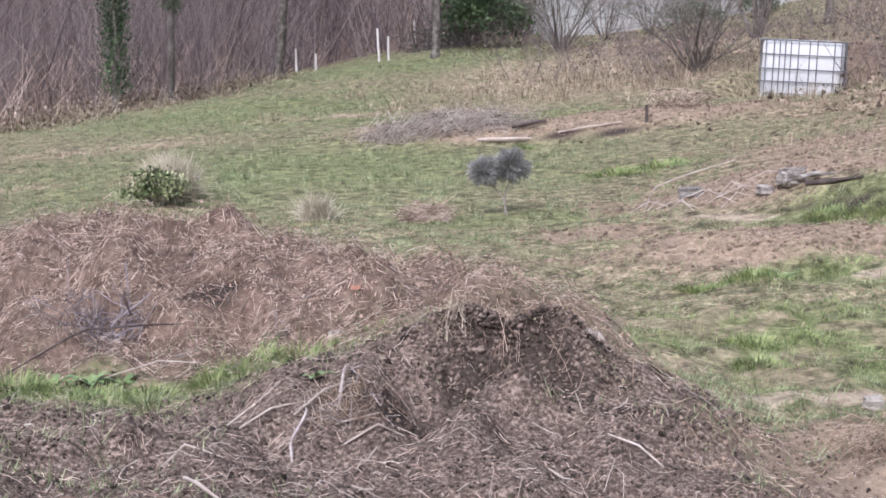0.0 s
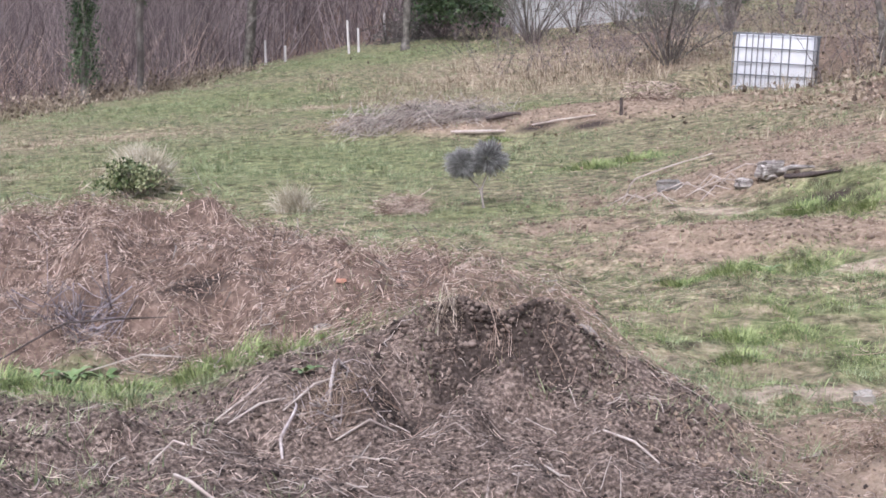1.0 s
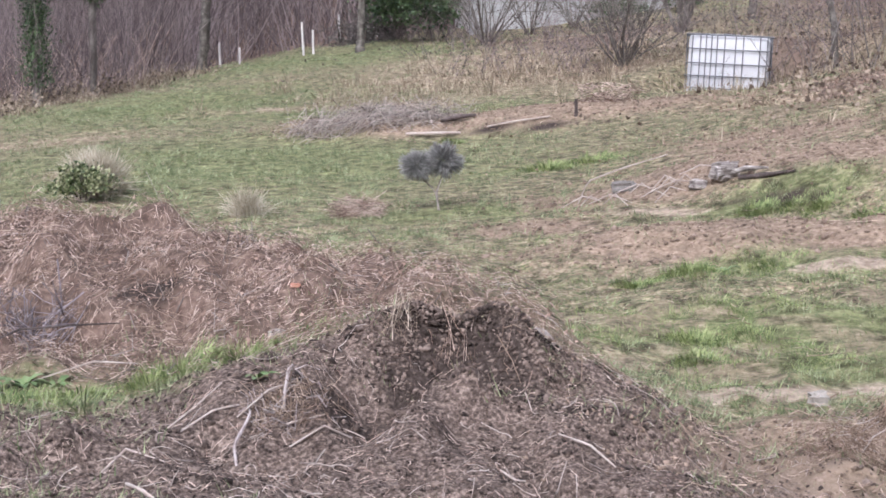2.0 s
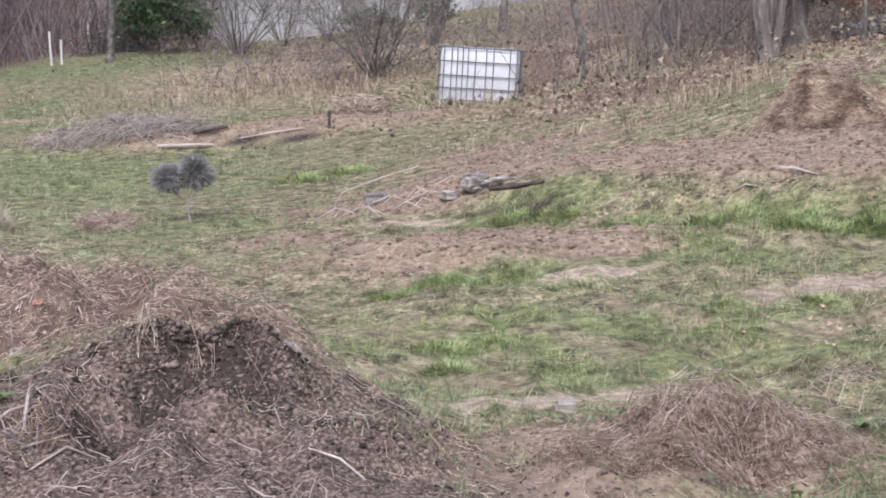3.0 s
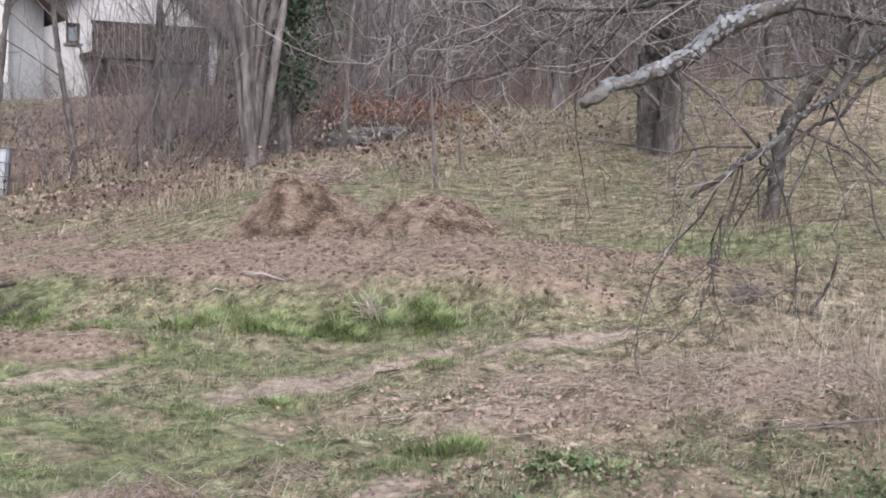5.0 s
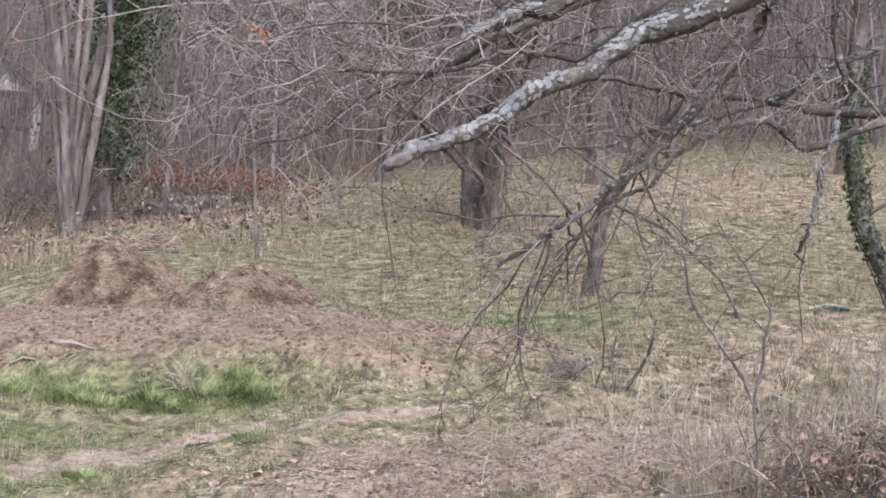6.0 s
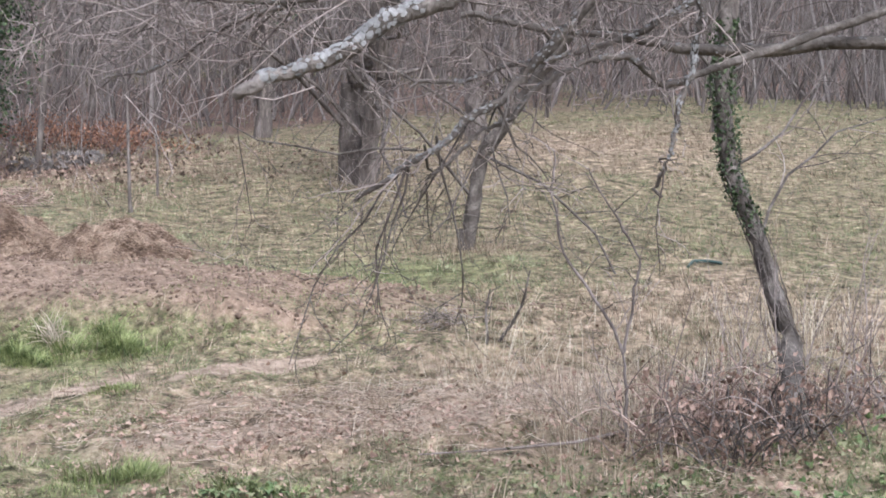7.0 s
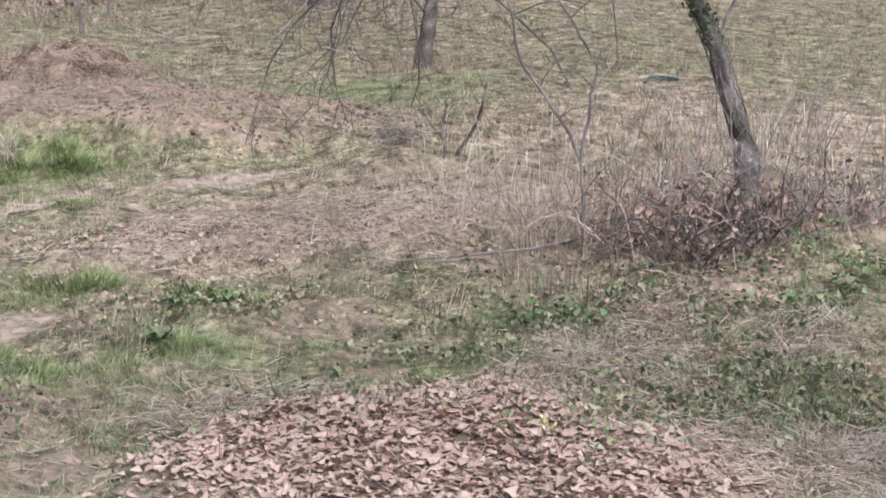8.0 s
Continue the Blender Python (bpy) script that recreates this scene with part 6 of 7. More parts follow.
def spiky(name, x, y, wide, tall, count, material, label, category, thick=0.0025, droop=0.6, stem=None, seed=1):
    """A tuft: blades or twigs fanning out of one foot."""
    g = np.random.default_rng(seed)
    z = ground_at(x, y)
    thing = empty(name, (x, y, z), label, category)
    a, t = g.uniform(0, 6.28, count), np.abs(g.normal(0, 0.5, count)).clip(0, 1.3)
    h = tall * g.uniform(0.5, 1.1, count)
    foot = np.stack([x + g.normal(0, wide * 0.3, count), y + g.normal(0, wide * 0.3, count)], -1)
    s = np.linspace(0, 1, 4)
    out = (h * np.sin(t))[:, None] * s + (wide * 0.4 * droop * s ** 2)
    up = (h * np.cos(t))[:, None] * s - (droop * h * np.sin(t))[:, None] * 0.6 * s ** 2
    lift = 0.0 if stem is None else stem
    zz = top(foot[:, 0], foot[:, 1])
    p = np.stack([foot[:, :1] + np.cos(a)[:, None] * out, foot[:, 1:] + np.sin(a)[:, None] * out, zz[:, None] + lift + up], -1)
    bag = Bag()
    many_tubes(bag, p, thick * g.uniform(0.6, 1.3, count)[:, None] * np.array([1, 0.9, 0.7, 0.2]))
    part("blade_fan", bag.mesh("blade_fan", material), thing)
    if stem:
        bag = Bag()
        tube(bag, [(x, y, z - 0.05), (x + 0.01, y, z + stem * 0.5), (x, y, z + stem + 0.05)], [0.012, 0.009, 0.008], 6)
        part("stem", bag.mesh("stem", M_TWIG), thing)
    return thing


def lavender(x, y):
    """Two grey balls of sprigs on one thin forked stem."""
    g = np.random.default_rng(90)
    z = ground_at(x, y)
    thing = empty("lavender_bush", (x, y, z), "grey-blue lavender bush of two balls on a thin stem", "shrub")
    for cx, cz, r in ((-0.17, 0.35, 0.13), (0.03, 0.39, 0.145)):
        n = 1500
        way = g.normal(0, 1, (n, 3))
        way /= np.linalg.norm(way, axis=1, keepdims=True)
        reach = r * (0.75 + 0.5 * field(way[:, 0] * 3, way[:, 2] * 3 + cx * 40, 1.0, 55)) * g.uniform(0.7, 1.1, n)
        s = np.array([0.45, 0.75, 1.0])
        path = np.array([x + cx, y, z + cz]) + way[:, None] * (reach[:, None] * s)[..., None] + g.normal(0, 0.006, (n, 3, 3))
        bag = Bag()
        many_tubes(bag, path, g.uniform(0.0015, 0.0032, n)[:, None] * np.array([0.7, 1.0, 0.8]))
        part("sprig_ball", bag.mesh("sprig_ball", M_LAV), thing)
        bag = Bag()
        for _ in range(3):
            tube(bag, np.array([(x, y, z - 0.03), (x - 0.02, y, z + 0.15), (x + cx * 0.7, y, z + cz - r * 0.9), (x + cx, y, z + cz)]) + g.normal(0, 0.008, (4, 3)), [0.0035, 0.003, 0.0025, 0.0015], 5)
        part("stem", bag.mesh("stem", M_TWIG), thing)


lavender(0.5, 12.95)
spiky("dry_tussock", -0.97, 12.75, 0.16, 0.24, 600, M_TUSSOCK, "pale dry grass tussock", "tussock", 0.0025, 1.0, None, 3)
spiky("dry_tussock", -2.75, 16.4, 0.24, 0.3, 900, M_TUSSOCK, "tall pale grass tussock behind the bush", "tussock", 0.003, 0.9, None, 4)
spiky("dry_tussock", -2.37, 14.6, 0.2, 0.4, 1500, M_TUSSOCK, "tall pale grass tussock behind the bush", "tussock", 0.005, 0.9, None, 5)
heap("stalk_pile", -0.13, 12.85, 0.2, 0.14, 0, [("stalk_mat", 700, M_STALK, (0.05, 0.22), (0.0015, 0.004), 0.12, 0.2)], "small pile of brown stalks in grass", "heap")
TUFTS = [(3.68, 6.6, 0.2, 0.26), (3.78, 6.55, 0.14, 0.22), (4.08, 6.1, 0.22, 0.2), (4.2, 6.0, 0.14, 0.16), (2.95, 5.95, 0.2, 0.15), (3.05, 5.6, 0.16, 0.14), (2.6, 5.4, 0.2, 0.12), (3.58, 5.5, 0.18, 0.13), (2.3, 9.6, 0.2, 0.13), (1.75, 9.4, 0.22, 0.13), (1.45, 9.3, 0.18, 0.12), (1.5, 7.9, 0.2, 0.12), (1.4, 7.45, 0.2, 0.12),
         (-0.5, 6.0, 0.12, 0.17), (-0.72, 5.92, 0.15, 0.2), (-0.62, 5.86, 0.12, 0.17), (-0.82, 5.84, 0.12, 0.14), (-1.3, 5.72, 0.16, 0.15), (-1.05, 5.76, 0.12, 0.1), (-1.5, 5.7, 0.15, 0.15), (4.2, 4.7, 0.16, 0.11), (2.75, 5.45, 0.15, 0.1), (0.9, 18.4, 0.16, 0.2), (1.6, 15.2, 0.3, 0.18), (2.0, 15.3, 0.3, 0.2), (3.5, 8.1, 0.16, 0.1), (4.5, 8.2, 0.18, 0.11)]
# along the bank below the long bed
bank = np.random.default_rng(71)
for k in range(30):
    f = bank.uniform(0, 1) ** 0.8
    if 0.2 < f < 0.42 and k % 3:
        continue
    TUFTS.append((2.35 + 2.85 * f + bank.normal(0, 0.08), 11.85 - 2.75 * f - 0.35 * math.sin(math.pi * f) + bank.normal(0, 0.1), bank.uniform(0.14, 0.26), bank.uniform(0.1, 0.2)))
for k, (x, y, w, h) in enumerate(TUFTS):
    thing = empty("grass_tuft", (x, y, ground_at(x, y)), "thick tuft of bright green grass", "grass tuft", "grass tufts")
    g = np.random.default_rng(170 + k)
    count = 620
    off = g.normal(0, 1, (count, 2)) * np.array([w * 0.5, w * 0.32])
    reach = np.hypot(off[:, 0] / w, off[:, 1] / w)
    out = np.arctan2(off[:, 1], off[:, 0]) + g.normal(0, 0.6, count)
    part("tuft", blade_mesh("tuft", np.array([x, y]) + off, M_TUFT, (h * 0.25, h * 0.7), 0.0045, 0.95, turn=out, scale=np.clip(1.15 - 0.7 * reach, 0.3, 1.2)), thing)

# stones, logs and brushwood on the beds
solid("field_stone", 1.9, 12.7, 0.075, (1.2, 0.8, 0.6), "pale rounded field stone at the bed's edge", "stone", M_STONE, 1)
solid("wood_block", 2.55, 12.08, 0.07, (1.5, 1.0, 0.9), "grey weathered stump block on the bed", "stump", M_GREYWOOD, 2, turn=0.3, sink=0.0)
solid("wood_block", 2.36, 12.15, 0.05, (1.3, 0.8, 0.7), "small grey weathered stump beside the log", "stump", M_GREYWOOD, 3)
rod("dark_log", (on(2.62, 11.96, 0.015), on(2.78, 11.8, 0.02), on(2.95, 11.66, 0.01)), (0.017, 0.02, 0.008), M_CHAR, "charred dark log lying on the bed", "log", sides=9, rough=0.25)
rod("weathered_log", (on(2.5, 12.1, 0.05), on(2.66, 11.96, 0.06), on(2.8, 11.84, 0.05)), (0.016, 0.02, 0.008), M_GREYWOOD, "grey weathered log lying on a darker one", "log", rough=0.2)
for k in range(13):
    x, y, a, ln = 2.15 + rng.normal(0, 0.3), 12.35 + rng.normal(0, 0.15), rng.normal(-0.5, 0.5), rng.uniform(0.15, 0.45)
    c, s = math.cos(a) * ln / 2, math.sin(a) * ln / 2
    rod("branch", (on(x - c, y - s, 0.02), on(x, y, 0.06 + rng.uniform(0, 0.05)), on(x + c, y + s, 0.02)), (0.003, 0.005, 0.002), M_PALE, "pale barkless branch lying on the bed", "branch", "branches on the bed", 5)
rod("branch", (on(1.55, 12.7, 0.0), on(1.62, 12.68, 0.16), on(1.85, 12.6, 0.2), on(2.2, 12.5, 0.22)), (0.005, 0.0065, 0.006, 0.004), M_PALE, "pale arching branch beside the stones", "branch", "branches on the bed", 5)
heap("brushwood_heap", 0.05, 19.6, 1.05, 0.38, -18, [("twig_tangle", 700, M_PALE, (0.1, 0.5), (0.003, 0.007), 0.16, 0.25), ("stalk_mat", 900, M_TWIG, (0.08, 0.35), (0.002, 0.006), 0.13, 0.25)], "long heap of grey brushwood on a bed")
heap("brushwood_heap", 2.75, 19.2, 0.4, 0.22, 0, [("twig_tangle", 300, M_STALK, (0.08, 0.3), (0.003, 0.007), 0.2, 0.2)], "small heap of brown brushwood and roots")
rod("log", (on(0.4, 18.9, 0.05), on(0.75, 18.75, 0.06), on(1.0, 18.7, 0.04)), (0.018, 0.02, 0.014), M_PALE, "pale barkless log lying by the brushwood", "log")
rod("log", (on(0.8, 19.1, 0.04), on(1.0, 19.05, 0.07), on(1.2, 19.08, 0.04)), (0.02, 0.035, 0.015), M_CHAR, "dark rotting log on the brushwood bed", "log")
rod("log", (on(1.3, 18.7, 0.04), on(1.6, 18.65, 0.05), on(2.0, 18.6, 0.03)), (0.008, 0.01, 0.007), M_PALE, "thin pale log beside the bed", "log")
for k in range(18):
    x, y = 8.75 + rng.normal(0, 0.28), 18.2 + rng.normal(0, 0.22)
    solid("bank_stone", x, y, rng.uniform(0.06, 0.13), (1.2, 0.9, 0.8), "grey stone in a loose pile", "stone", M_STONE, 100 + k, "stone pile")

# things lying on the mound
rod("white_root", (on(-0.325, 5.06, -0.01), on(-0.322, 5.1, 0.03), on(-0.31, 5.14, 0.06), on(-0.3, 5.17, 0.06), on(-0.3, 5.2, 0.02)), (0.004, 0.0055, 0.005, 0.004, 0.002), M_ROOTS, "thick pale bent root on the soil", "root")
rod("white_root", (on(-0.45, 4.82, 0.0), on(-0.46, 4.87, 0.03), on(-0.435, 4.95, 0.04), on(-0.42, 5.0, 0.03), on(-0.43, 5.06, 0.0)), (0.004, 0.0055, 0.005, 0.004, 0.002), M_ROOTS, "thick pale forked root on the soil", "root")
for x0, y0, x1, y1, h in ((-0.42, 4.95, -0.2, 5.02, 0.02), (-0.46, 5.0, -0.3, 5.16, 0.05), (-0.3, 4.88, -0.12, 4.97, 0.02), (-0.85, 4.62, -0.62, 4.52, 0.05), (-0.62, 4.95, -0.46, 5.06, 0.03), (0.5, 5.0, 0.66, 4.92, 0.03), (0.3, 4.72, 0.36, 4.6, 0.03), (-0.7, 5.1, -0.52, 5.2, 0.02)):
    rod("dry_stick", (on(x0, y0, 0.005), on((x0 + x1) / 2 + 0.01, (y0 + y1) / 2, h), on(x1, y1, 0.01)), (0.003, 0.0045, 0.0025), M_PALE, "pale stripped stick lying on dark soil", "stick", "sticks on the mound", 5)
rod("thick_stick", (on(0.42, 5.95, 0.05), on(0.55, 5.9, 0.05), on(0.7, 5.8, 0.02)), (0.009, 0.011, 0.012), M_TWIG, "thick grey cut stick on the mound", "stick")
rod("curved_stick", (on(-0.68, 4.25, 0.04), on(-0.62, 4.1, 0.03), on(-0.52, 4.05, 0.0)), (0.004, 0.005, 0.004), M_PALE, "thin pale curved stick on the soil", "stick")
rod("long_twig", (on(-1.6, 6.0, 0.05), on(-1.35, 6.15, 0.12), on(-1.15, 6.25, 0.14), on(-1.0, 6.35, 0.1)), (0.003, 0.0045, 0.004, 0.002), M_CHAR, "long dark twig lying on the heap", "stick")
rod("long_twig", (on(-1.25, 5.95, 0.03), on(-1.05, 6.05, 0.08), on(-0.9, 6.1, 0.05)), (0.0025, 0.004, 0.0025), M_PALE, "long pale twig lying on the heap", "stick")
# broad-leaved herbs, one by one
def rosette(x, y, wide, count, material, label, seed):
    """A low plant of long leaves fanning out of one root."""
    g = np.random.default_rng(seed)
    z = ground_at(x, y)
    thing = empty("broadleaf_herb", (x, y, z), label, "herb", "broad-leaved herbs")
    s = np.linspace(0, 1, 5)
    girth = np.array([0.15, 0.7, 1.0, 0.75, 0.05])
    for k in range(count):
        a, ln, rise = 6.28 * k / count + g.uniform(-0.3, 0.3), wide * g.uniform(0.6, 1.1), g.uniform(0.5, 1.3)
        d, n = np.array([math.cos(a), math.sin(a), 0]), np.array([-math.sin(a), math.cos(a), 0])
        mid = np.array([x, y, z + 0.005]) + d * (ln * s)[:, None] + np.array([0, 0, 1]) * (ln * rise * (s - 0.75 * s * s))[:, None]
        half = (girth * ln * 0.2)[:, None] * n
        fold = np.array([0, 0, 1]) * (girth * ln * 0.06)[:, None]
        bag = Bag()
        i = np.arange(4)
        bag.add(np.concatenate([mid - half + fold, mid, mid + half + fold]), np.concatenate([np.stack([i, i + 1, i + 6, i + 5], -1), np.stack([i + 5, i + 6, i + 11, i + 10], -1)]))
        part("leaf", bag.mesh("leaf", material), thing)
    return thing


for k, (x, y, wide, count) in enumerate(((-1.28, 5.94, 0.1, 9), (-1.17, 5.97, 0.09, 8), (-1.38, 5.85, 0.08, 7), (-0.29, 6.16, 0.07, 8), (-0.41, 5.22, 0.07, 8), (3.87, 5.97, 0.13, 11), (4.09, 5.95, 0.12, 10), (3.59, 5.63, 0.12, 10), (2.92, 6.03, 0.11, 10), (2.77, 6.04, 0.1, 9), (1.97, 9.48, 0.1, 9))):
    rosette(x, y, wide, count, M_HERB, "low broad-leaved green herb in the grass", 300 + k)
spiky("pale_tuft", 4.69, 9.45, 0.09, 0.2, 70, M_TUSSOCK, "drooping bleached grass blades in the green bank", "grass tuft", 0.003, 1.3, None, 8)
heap("straw_wisp", 3.00, 6.68, 0.16, 0.07, 5, [("straw", 120, M_PALESTRAW, (0.06, 0.2), (0.0012, 0.0022), 0.05, 0.25, 0.8)], "wisp of bleached straw lying in the grass", "straw")
heap("straw_wisp", 5.67, 4.08, 0.28, 0.1, 15, [("straw", 160, M_PALESTRAW, (0.08, 0.3), (0.0015, 0.003), 0.06, 0.25, 0.8)], "wisp of pale bent grass lying on ivy", "straw")
heap("straw_wisp", 4.62, 3.15, 0.36, 0.13, 20, [("straw", 420, M_PALESTRAW, (0.1, 0.35), (0.0012, 0.0026), 0.07, 0.2, 0.5)], "thick mat of combed pale grass", "straw")
for a, b in ((((4.21, 10.49), (4.38, 10.16))), (((3.91, 10.40), (4.04, 10.33))), (((4.21, 10.45), (4.36, 10.18)))):
    rod("bed_stick", (on(*a, 0.02), on((a[0] + b[0]) / 2, (a[1] + b[1]) / 2, 0.04), on(*b, 0.02)), (0.005, 0.006, 0.004), M_PALE, "pale stripped stick lying on the dug bed", "stick", "sticks on the bed", 5)
solid("pale_stone", 1.68, 6.41, 0.035, (1.1, 0.9, 0.8), "pale rounded stone beside the root heap", "stone", M_PALESTONE, 12)
solid("clay_shard", -0.34, 6.35, 0.016, (1.2, 0.9, 0.5), "small orange clay shard on the heap", "shard", M_CLAY, 8)
solid("pale_stone", -0.4, 6.15, 0.03, (1.2, 0.9, 0.6), "pale stone at the edge of the grass", "stone", M_PALESTONE, 9)
for k in range(7):
    a = rng.uniform(-0.6, 0.6)
    x, y, ln = 1.95 + rng.normal(0, 0.25), 5.4 + rng.normal(0, 0.12), rng.uniform(0.12, 0.3)
    rod("loose_root", (on(x, y, 0.0), on(x + 0.3 * ln * math.cos(a), y, 0.5 * ln), on(x + 0.7 * ln * math.cos(a), y + 0.05, 0.6 * ln)), (0.0022, 0.0026, 0.0012), M_PALE, "pale root standing out of the heap", "root", "roots in the heap", 5)


# brambles and shoots under the leaning tree
def shoots(name, x, y, rx, ry, count, tall, thick, material, label, category="shrub", lean=0.25, seed=1):
    g = np.random.default_rng(seed)
    thing = empty(name, (x, y, ground_at(x, y)), label, category)
    for px, py in around(count, x, y, rx, ry):
        bag = Bag()
        sprout([bag, bag, bag], (px, py, ground_at(px, py) - 0.03), (g.normal(0, lean), g.normal(0, lean), 1), tall * g.uniform(0.4, 1.1), thick * g.uniform(0.6, 1.2), 0, 2, g, (4, 2), 0.5, 0.12, 0.02, 0.3)
        part("shoot", bag.mesh("shoot", material), thing)
    return thing


def brambles(x, y, rx, ry, count, tall, label, seed, material):
    g = np.random.default_rng(seed)
    thing = empty("bramble", (x, y, ground_at(x, y)), label, "bramble")
    pts = around(count, x, y, rx, ry)
    a, h = g.uniform(0, 6.28, count), tall * g.uniform(0.3, 1.1, count)
    s = np.linspace(0, 1, 6)
    reach = g.uniform(0.1, 0.5, count)
    px, py = pts[:, :1] + np.cos(a)[:, None] * reach[:, None] * s, pts[:, 1:] + np.sin(a)[:, None] * reach[:, None] * s
    pz = top(pts[:, 0], pts[:, 1])[:, None] + h[:, None] * np.sin(s * g.uniform(1.2, 2.8, count)[:, None])
    bag = Bag()
    many_tubes(bag, np.stack([px, py, np.maximum(pz, top(px, py))], -1), g.uniform(0.002, 0.006, count)[:, None] * np.linspace(1, 0.5, 6))
    part("cane_tangle", bag.mesh("cane_tangle", material), thing)
    part("straw", stalk_mesh("straw", around(int(count * 0.8), x, y, rx, ry), M_STRAW, (0.1, 0.35), (0.0012, 0.0035), lift=tall * 0.35, rise=0.9, bend=0.7, points=5), thing, "pale bent dry stems among the canes")
    k = int(count * 4)
    w = around(k, x, y, rx * 0.95, ry * 0.95)
    part("dead_foliage", leaf_mesh("dead_foliage", np.column_stack([w, top(w[:, 0], w[:, 1]) + 1.1 * tall * g.uniform(0, 1, k) ** 1.6]), M_BROWNLEAF, (0.02, 0.06), tilt=0.9, curl=1.6), thing)
    return thing


brambles(6.2, 5.5, 0.45, 0.25, 80, 0.3, "tangled brown brambles round the leaning tree", 81, M_STALK)
brambles(6.95, 5.1, 0.6, 0.35, 80, 0.3, "tangled dry brambles on the bank", 82, M_TWIG)
brambles(6.3, 5.15, 0.4, 0.2, 90, 0.26, "thin dark brambles in the litter", 83, M_BARKD)
def forked_shrub():
    """A thin stem that forks low into two long limbs with short side twigs."""
    g = np.random.default_rng(84)
    foot = (5.83, 5.58, ground_at(5.83, 5.58))
    thing = empty("forked_shrub", foot, "thin forked bare shrub in dry grass", "shrub")
    fork = np.array((5.86, 5.66, 1.13))
    for name, pts, r in (("stem", [np.array(foot) - (0, 0, 0.05), (np.array(foot) + fork) / 2 + (0.01, 0, 0), fork], 0.012), ("limb", [fork, (5.82, 5.78, 1.33), (5.72, 5.96, 1.59), (5.70, 6.04, 1.89), (5.73, 6.07, 2.09)], 0.009), ("limb", [fork, (5.89, 5.64, 1.36), (5.92, 5.63, 1.58), (5.86, 5.76, 1.79), (5.79, 5.89, 2.00)], 0.008)):
        pts = np.array(pts)
        bag = Bag()
        s = np.linspace(0, len(pts) - 1, 5 * len(pts))
        fine = np.stack([np.interp(s, np.arange(len(pts)), pts[:, k]) for k in range(3)], -1) + g.normal(0, 0.004, (len(s), 3))
        tube(bag, fine, np.linspace(r, r * 0.45, len(s)), 7, 0.1)
        part(name, bag.mesh(name, M_PALEBARK), thing)
        twigs = Bag()
        for i in range(3, len(s), 3):
            sprout([twigs, twigs], fine[i], (g.normal(0, 0.7), g.normal(0, 0.7), 0.6), g.uniform(0.1, 0.35), 0.0028, 0, 1, g, (3,), 0.7, 0.15, 0.0, 0.3)
        part("twig_crown", twigs.mesh("twig_crown", M_TWIG), thing)


forked_shrub()
shoots("bare_shoots", 6.3, 5.5, 0.6, 0.35, 26, 0.8, 0.0042, M_TWIG, "thin bare shoots rising from the brambles", seed=85)
shoots("bare_shoots", 7.3, 5.3, 0.7, 0.4, 18, 1.1, 0.0045, M_TWIG, "thin bare shoots on the bank", seed=86)
shoots("young_shrub", 6.75, 7.7, 0.05, 0.05, 2, 0.7, 0.012, M_BARKD, "short dark leafless shrub in the grass", lean=0.15, seed=87)
heap("brush_heap", 6.75, 8.2, 0.2, 0.14, 0, [("twig_tangle", 110, M_TWIG, (0.06, 0.25), (0.0015, 0.004), 0.07, 0.2)], "little heap of grey twigs by the shrub")
heap("brush_heap", 6.4, 14.2, 0.4, 0.3, 0, [("twig_tangle", 260, M_STALK, (0.1, 0.35), (0.002, 0.006), 0.15, 0.2)], "little heap of brown twigs on the bank")
rod("fallen_branch", (on(5.0, 6.1, 0.05), on(5.3, 5.9, 0.03), on(5.7, 5.75, 0.04), on(6.2, 5.6, 0.05)), (0.003, 0.006, 0.009, 0.01), M_TWIG, "thin fallen branch lying in dry grass", "branch")
rod("garden_hose", (on(9.5, 8.75, 0.01), on(9.62, 8.82, 0.03), on(9.78, 8.8, 0.025), on(9.86, 8.74, 0.01)), (0.013, 0.013, 0.013, 0.013), M_HOSE, "dark green hose end on a sandy hump", "hose")
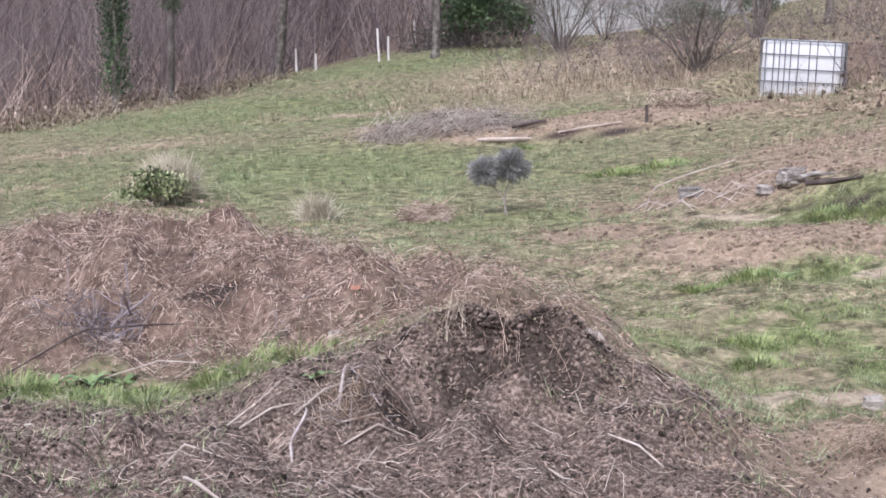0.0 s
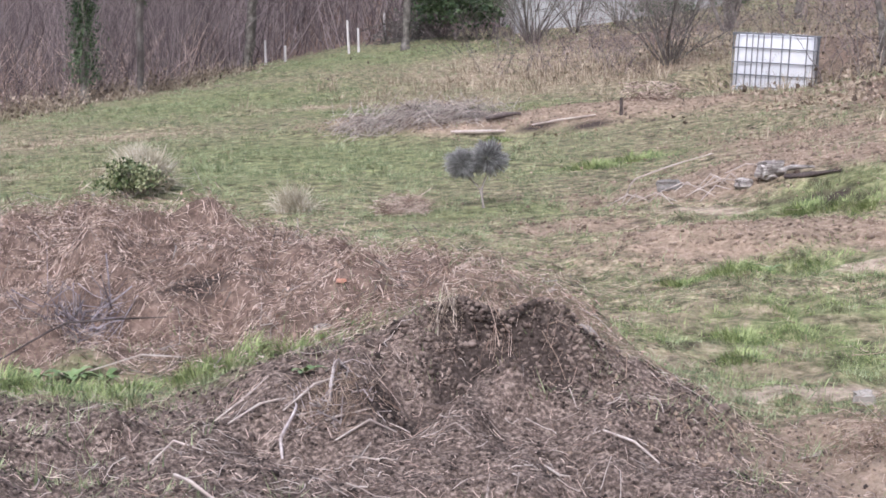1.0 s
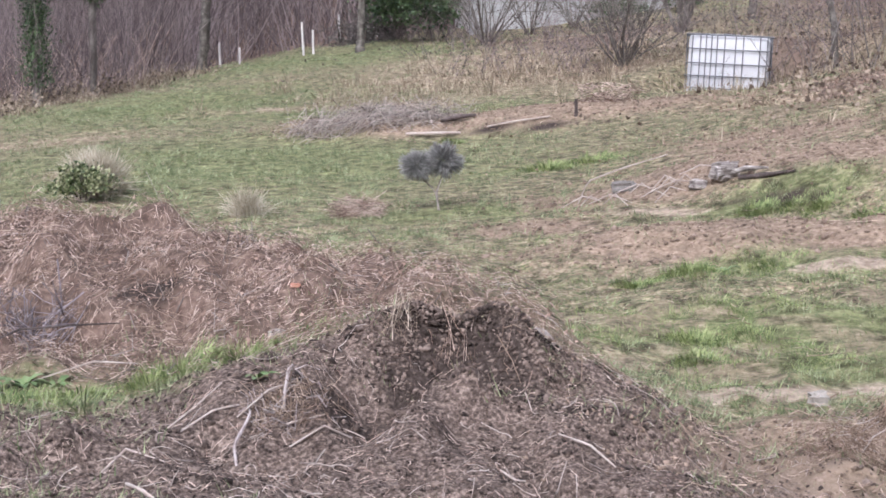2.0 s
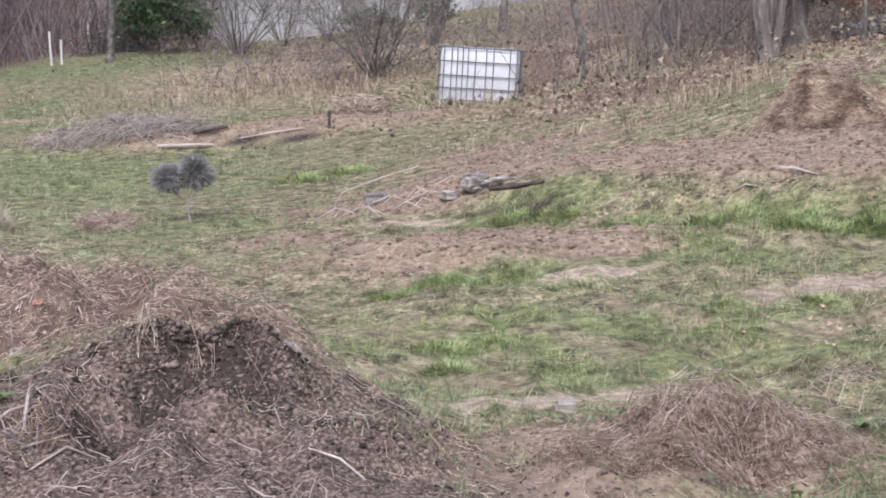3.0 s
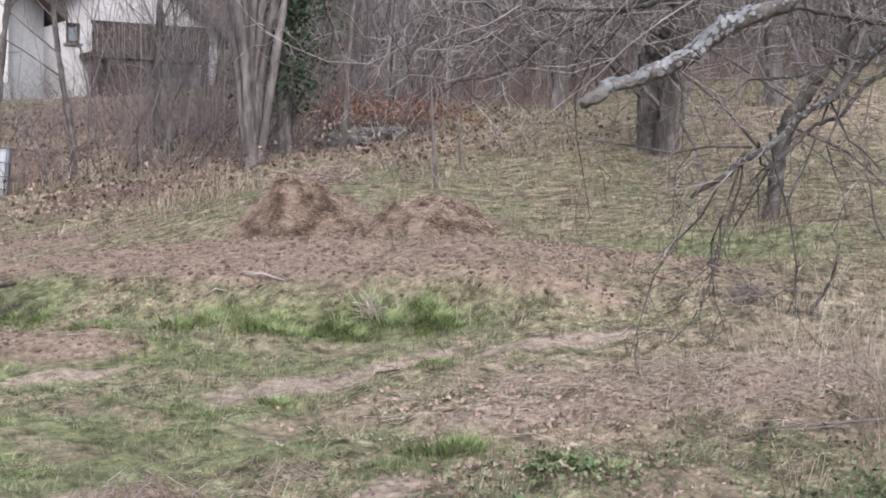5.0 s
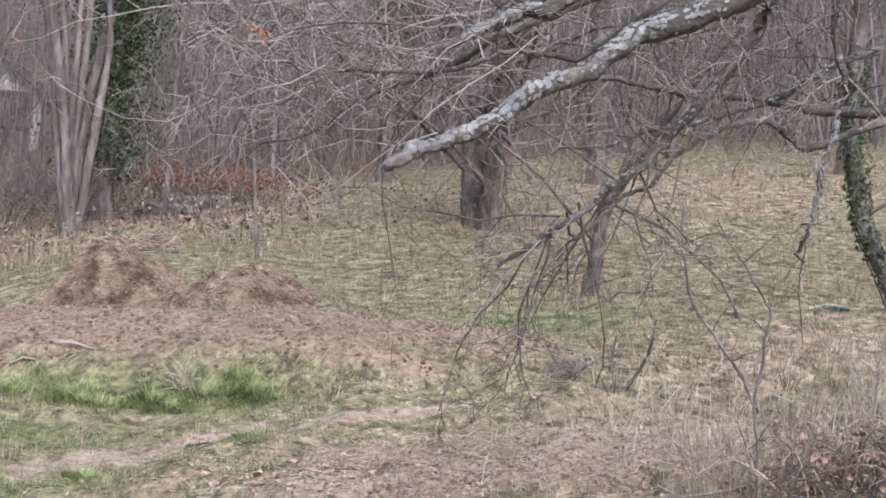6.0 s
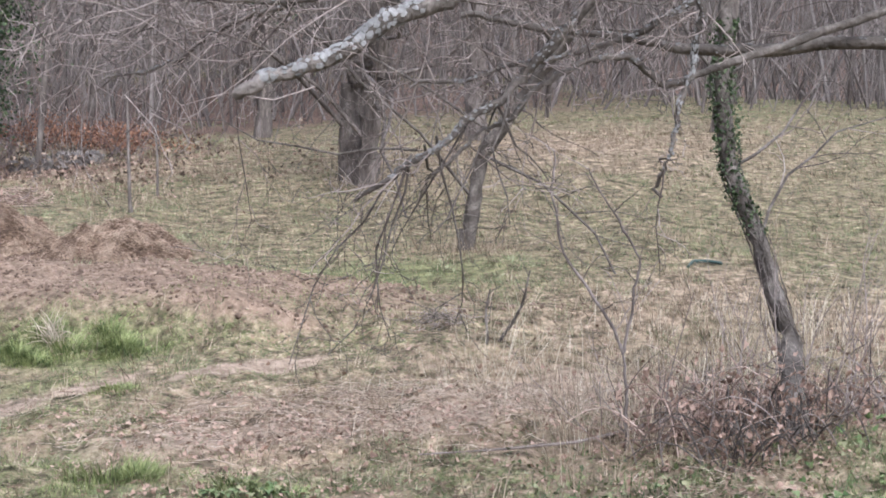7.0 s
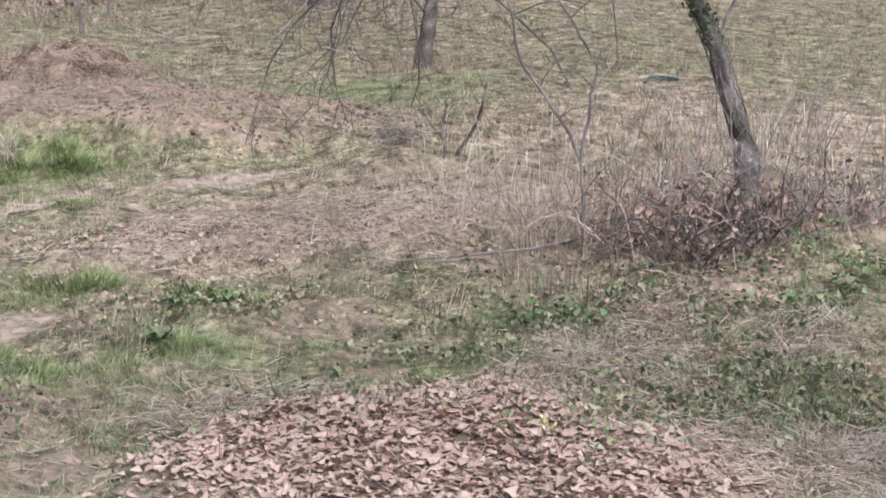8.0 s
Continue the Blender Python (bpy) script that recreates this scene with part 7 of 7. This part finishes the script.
# low green herbs and ivy on the near bank
HERBS = [(4.9, 3.75, 0.9, 0.55, 20, 1), (4.5, 4.8, 1.1, 0.4, 25, 1), (6.2, 4.5, 0.7, 0.3, 30, 1.5), (5.5, 5.0, 0.4, 0.2, 0, 1), (5.7, 4.5, 0.7, 0.35, 30, 1), (5.0, 4.9, 0.3, 0.18, 0, 1), (2.4, 4.95, 0.3, 0.2, 0, 1), (4.0, 5.9, 0.3, 0.2, 0, 1)]
blades("bank_grass", strewn(9000, HERBS, 4, 9, flat=0.8, keep=lambda x, y: field(x, y, 0.3, 37) > 0.4), M_HERB, (0.03, 0.1), 0.005, 0.8, "loose green grass among the herbs on the bank")
tagged(new("ground_herbs", leaf_mesh("ground_herbs", strewn(4600, HERBS, 4, 9, flat=0.8, keep=lambda x, y: field(x, y, 0.22, 33) > 0.42), M_BUSH, (0.015, 0.05), 0.06, 0.8)), "low green herbs and ivy leaves on the bank", "herbs", kind="stuff")
LYING = [(4.2, 2.75, 0.6, 0.3, 30, 1), (5.3, 6.9, 1.0, 0.5, -20, 1), (6.2, 6.5, 0.8, 0.5, 0, 1), (5.55, 4.05, 0.4, 0.2, 30, 1), (4.7, 4.3, 0.7, 0.3, 20, 1), (5.3, 4.6, 0.6, 0.25, 20, 1), (4.3, 3.3, 0.5, 0.25, 20, 1), (3.3, 4.5, 0.4, 0.25, 0, 1)]
tagged(new("lying_straw", stalk_mesh("lying_straw", strewn(7500, LYING, 4, 9.5, flat=0.8), M_PALESTRAW, (0.05, 0.22), (0.001, 0.0025), lift=0.08, bend=0.6)), "long pale grass stalks lying flat", "straw", kind="stuff")
tagged(new("ground_ivy", leaf_mesh("ground_ivy", strewn(420, [(6.2, 4.5, 0.6, 0.22, 30, 1.5), (5.2, 5.05, 0.25, 0.15, 0, 1), (6.9, 4.3, 0.6, 0.25, 20, 1)], 5, 9, flat=0.8, keep=lambda x, y: field(x, y, 0.25, 35) > 0.45), M_HERB, (0.03, 0.07), 0.08, 0.6)), "larger fresh green leaves on the bank", "herbs", kind="stuff")
spot = on(3.62, 3.45, 0.03)
thing = empty("primrose", spot, "pale yellow primrose in the grass", "flower")
part("petal_ring", leaf_mesh("petal_ring", np.array(spot) + rng.normal(0, 0.013, (14, 3)), M_YELLOW, (0.02, 0.035), tilt=0.8), thing)
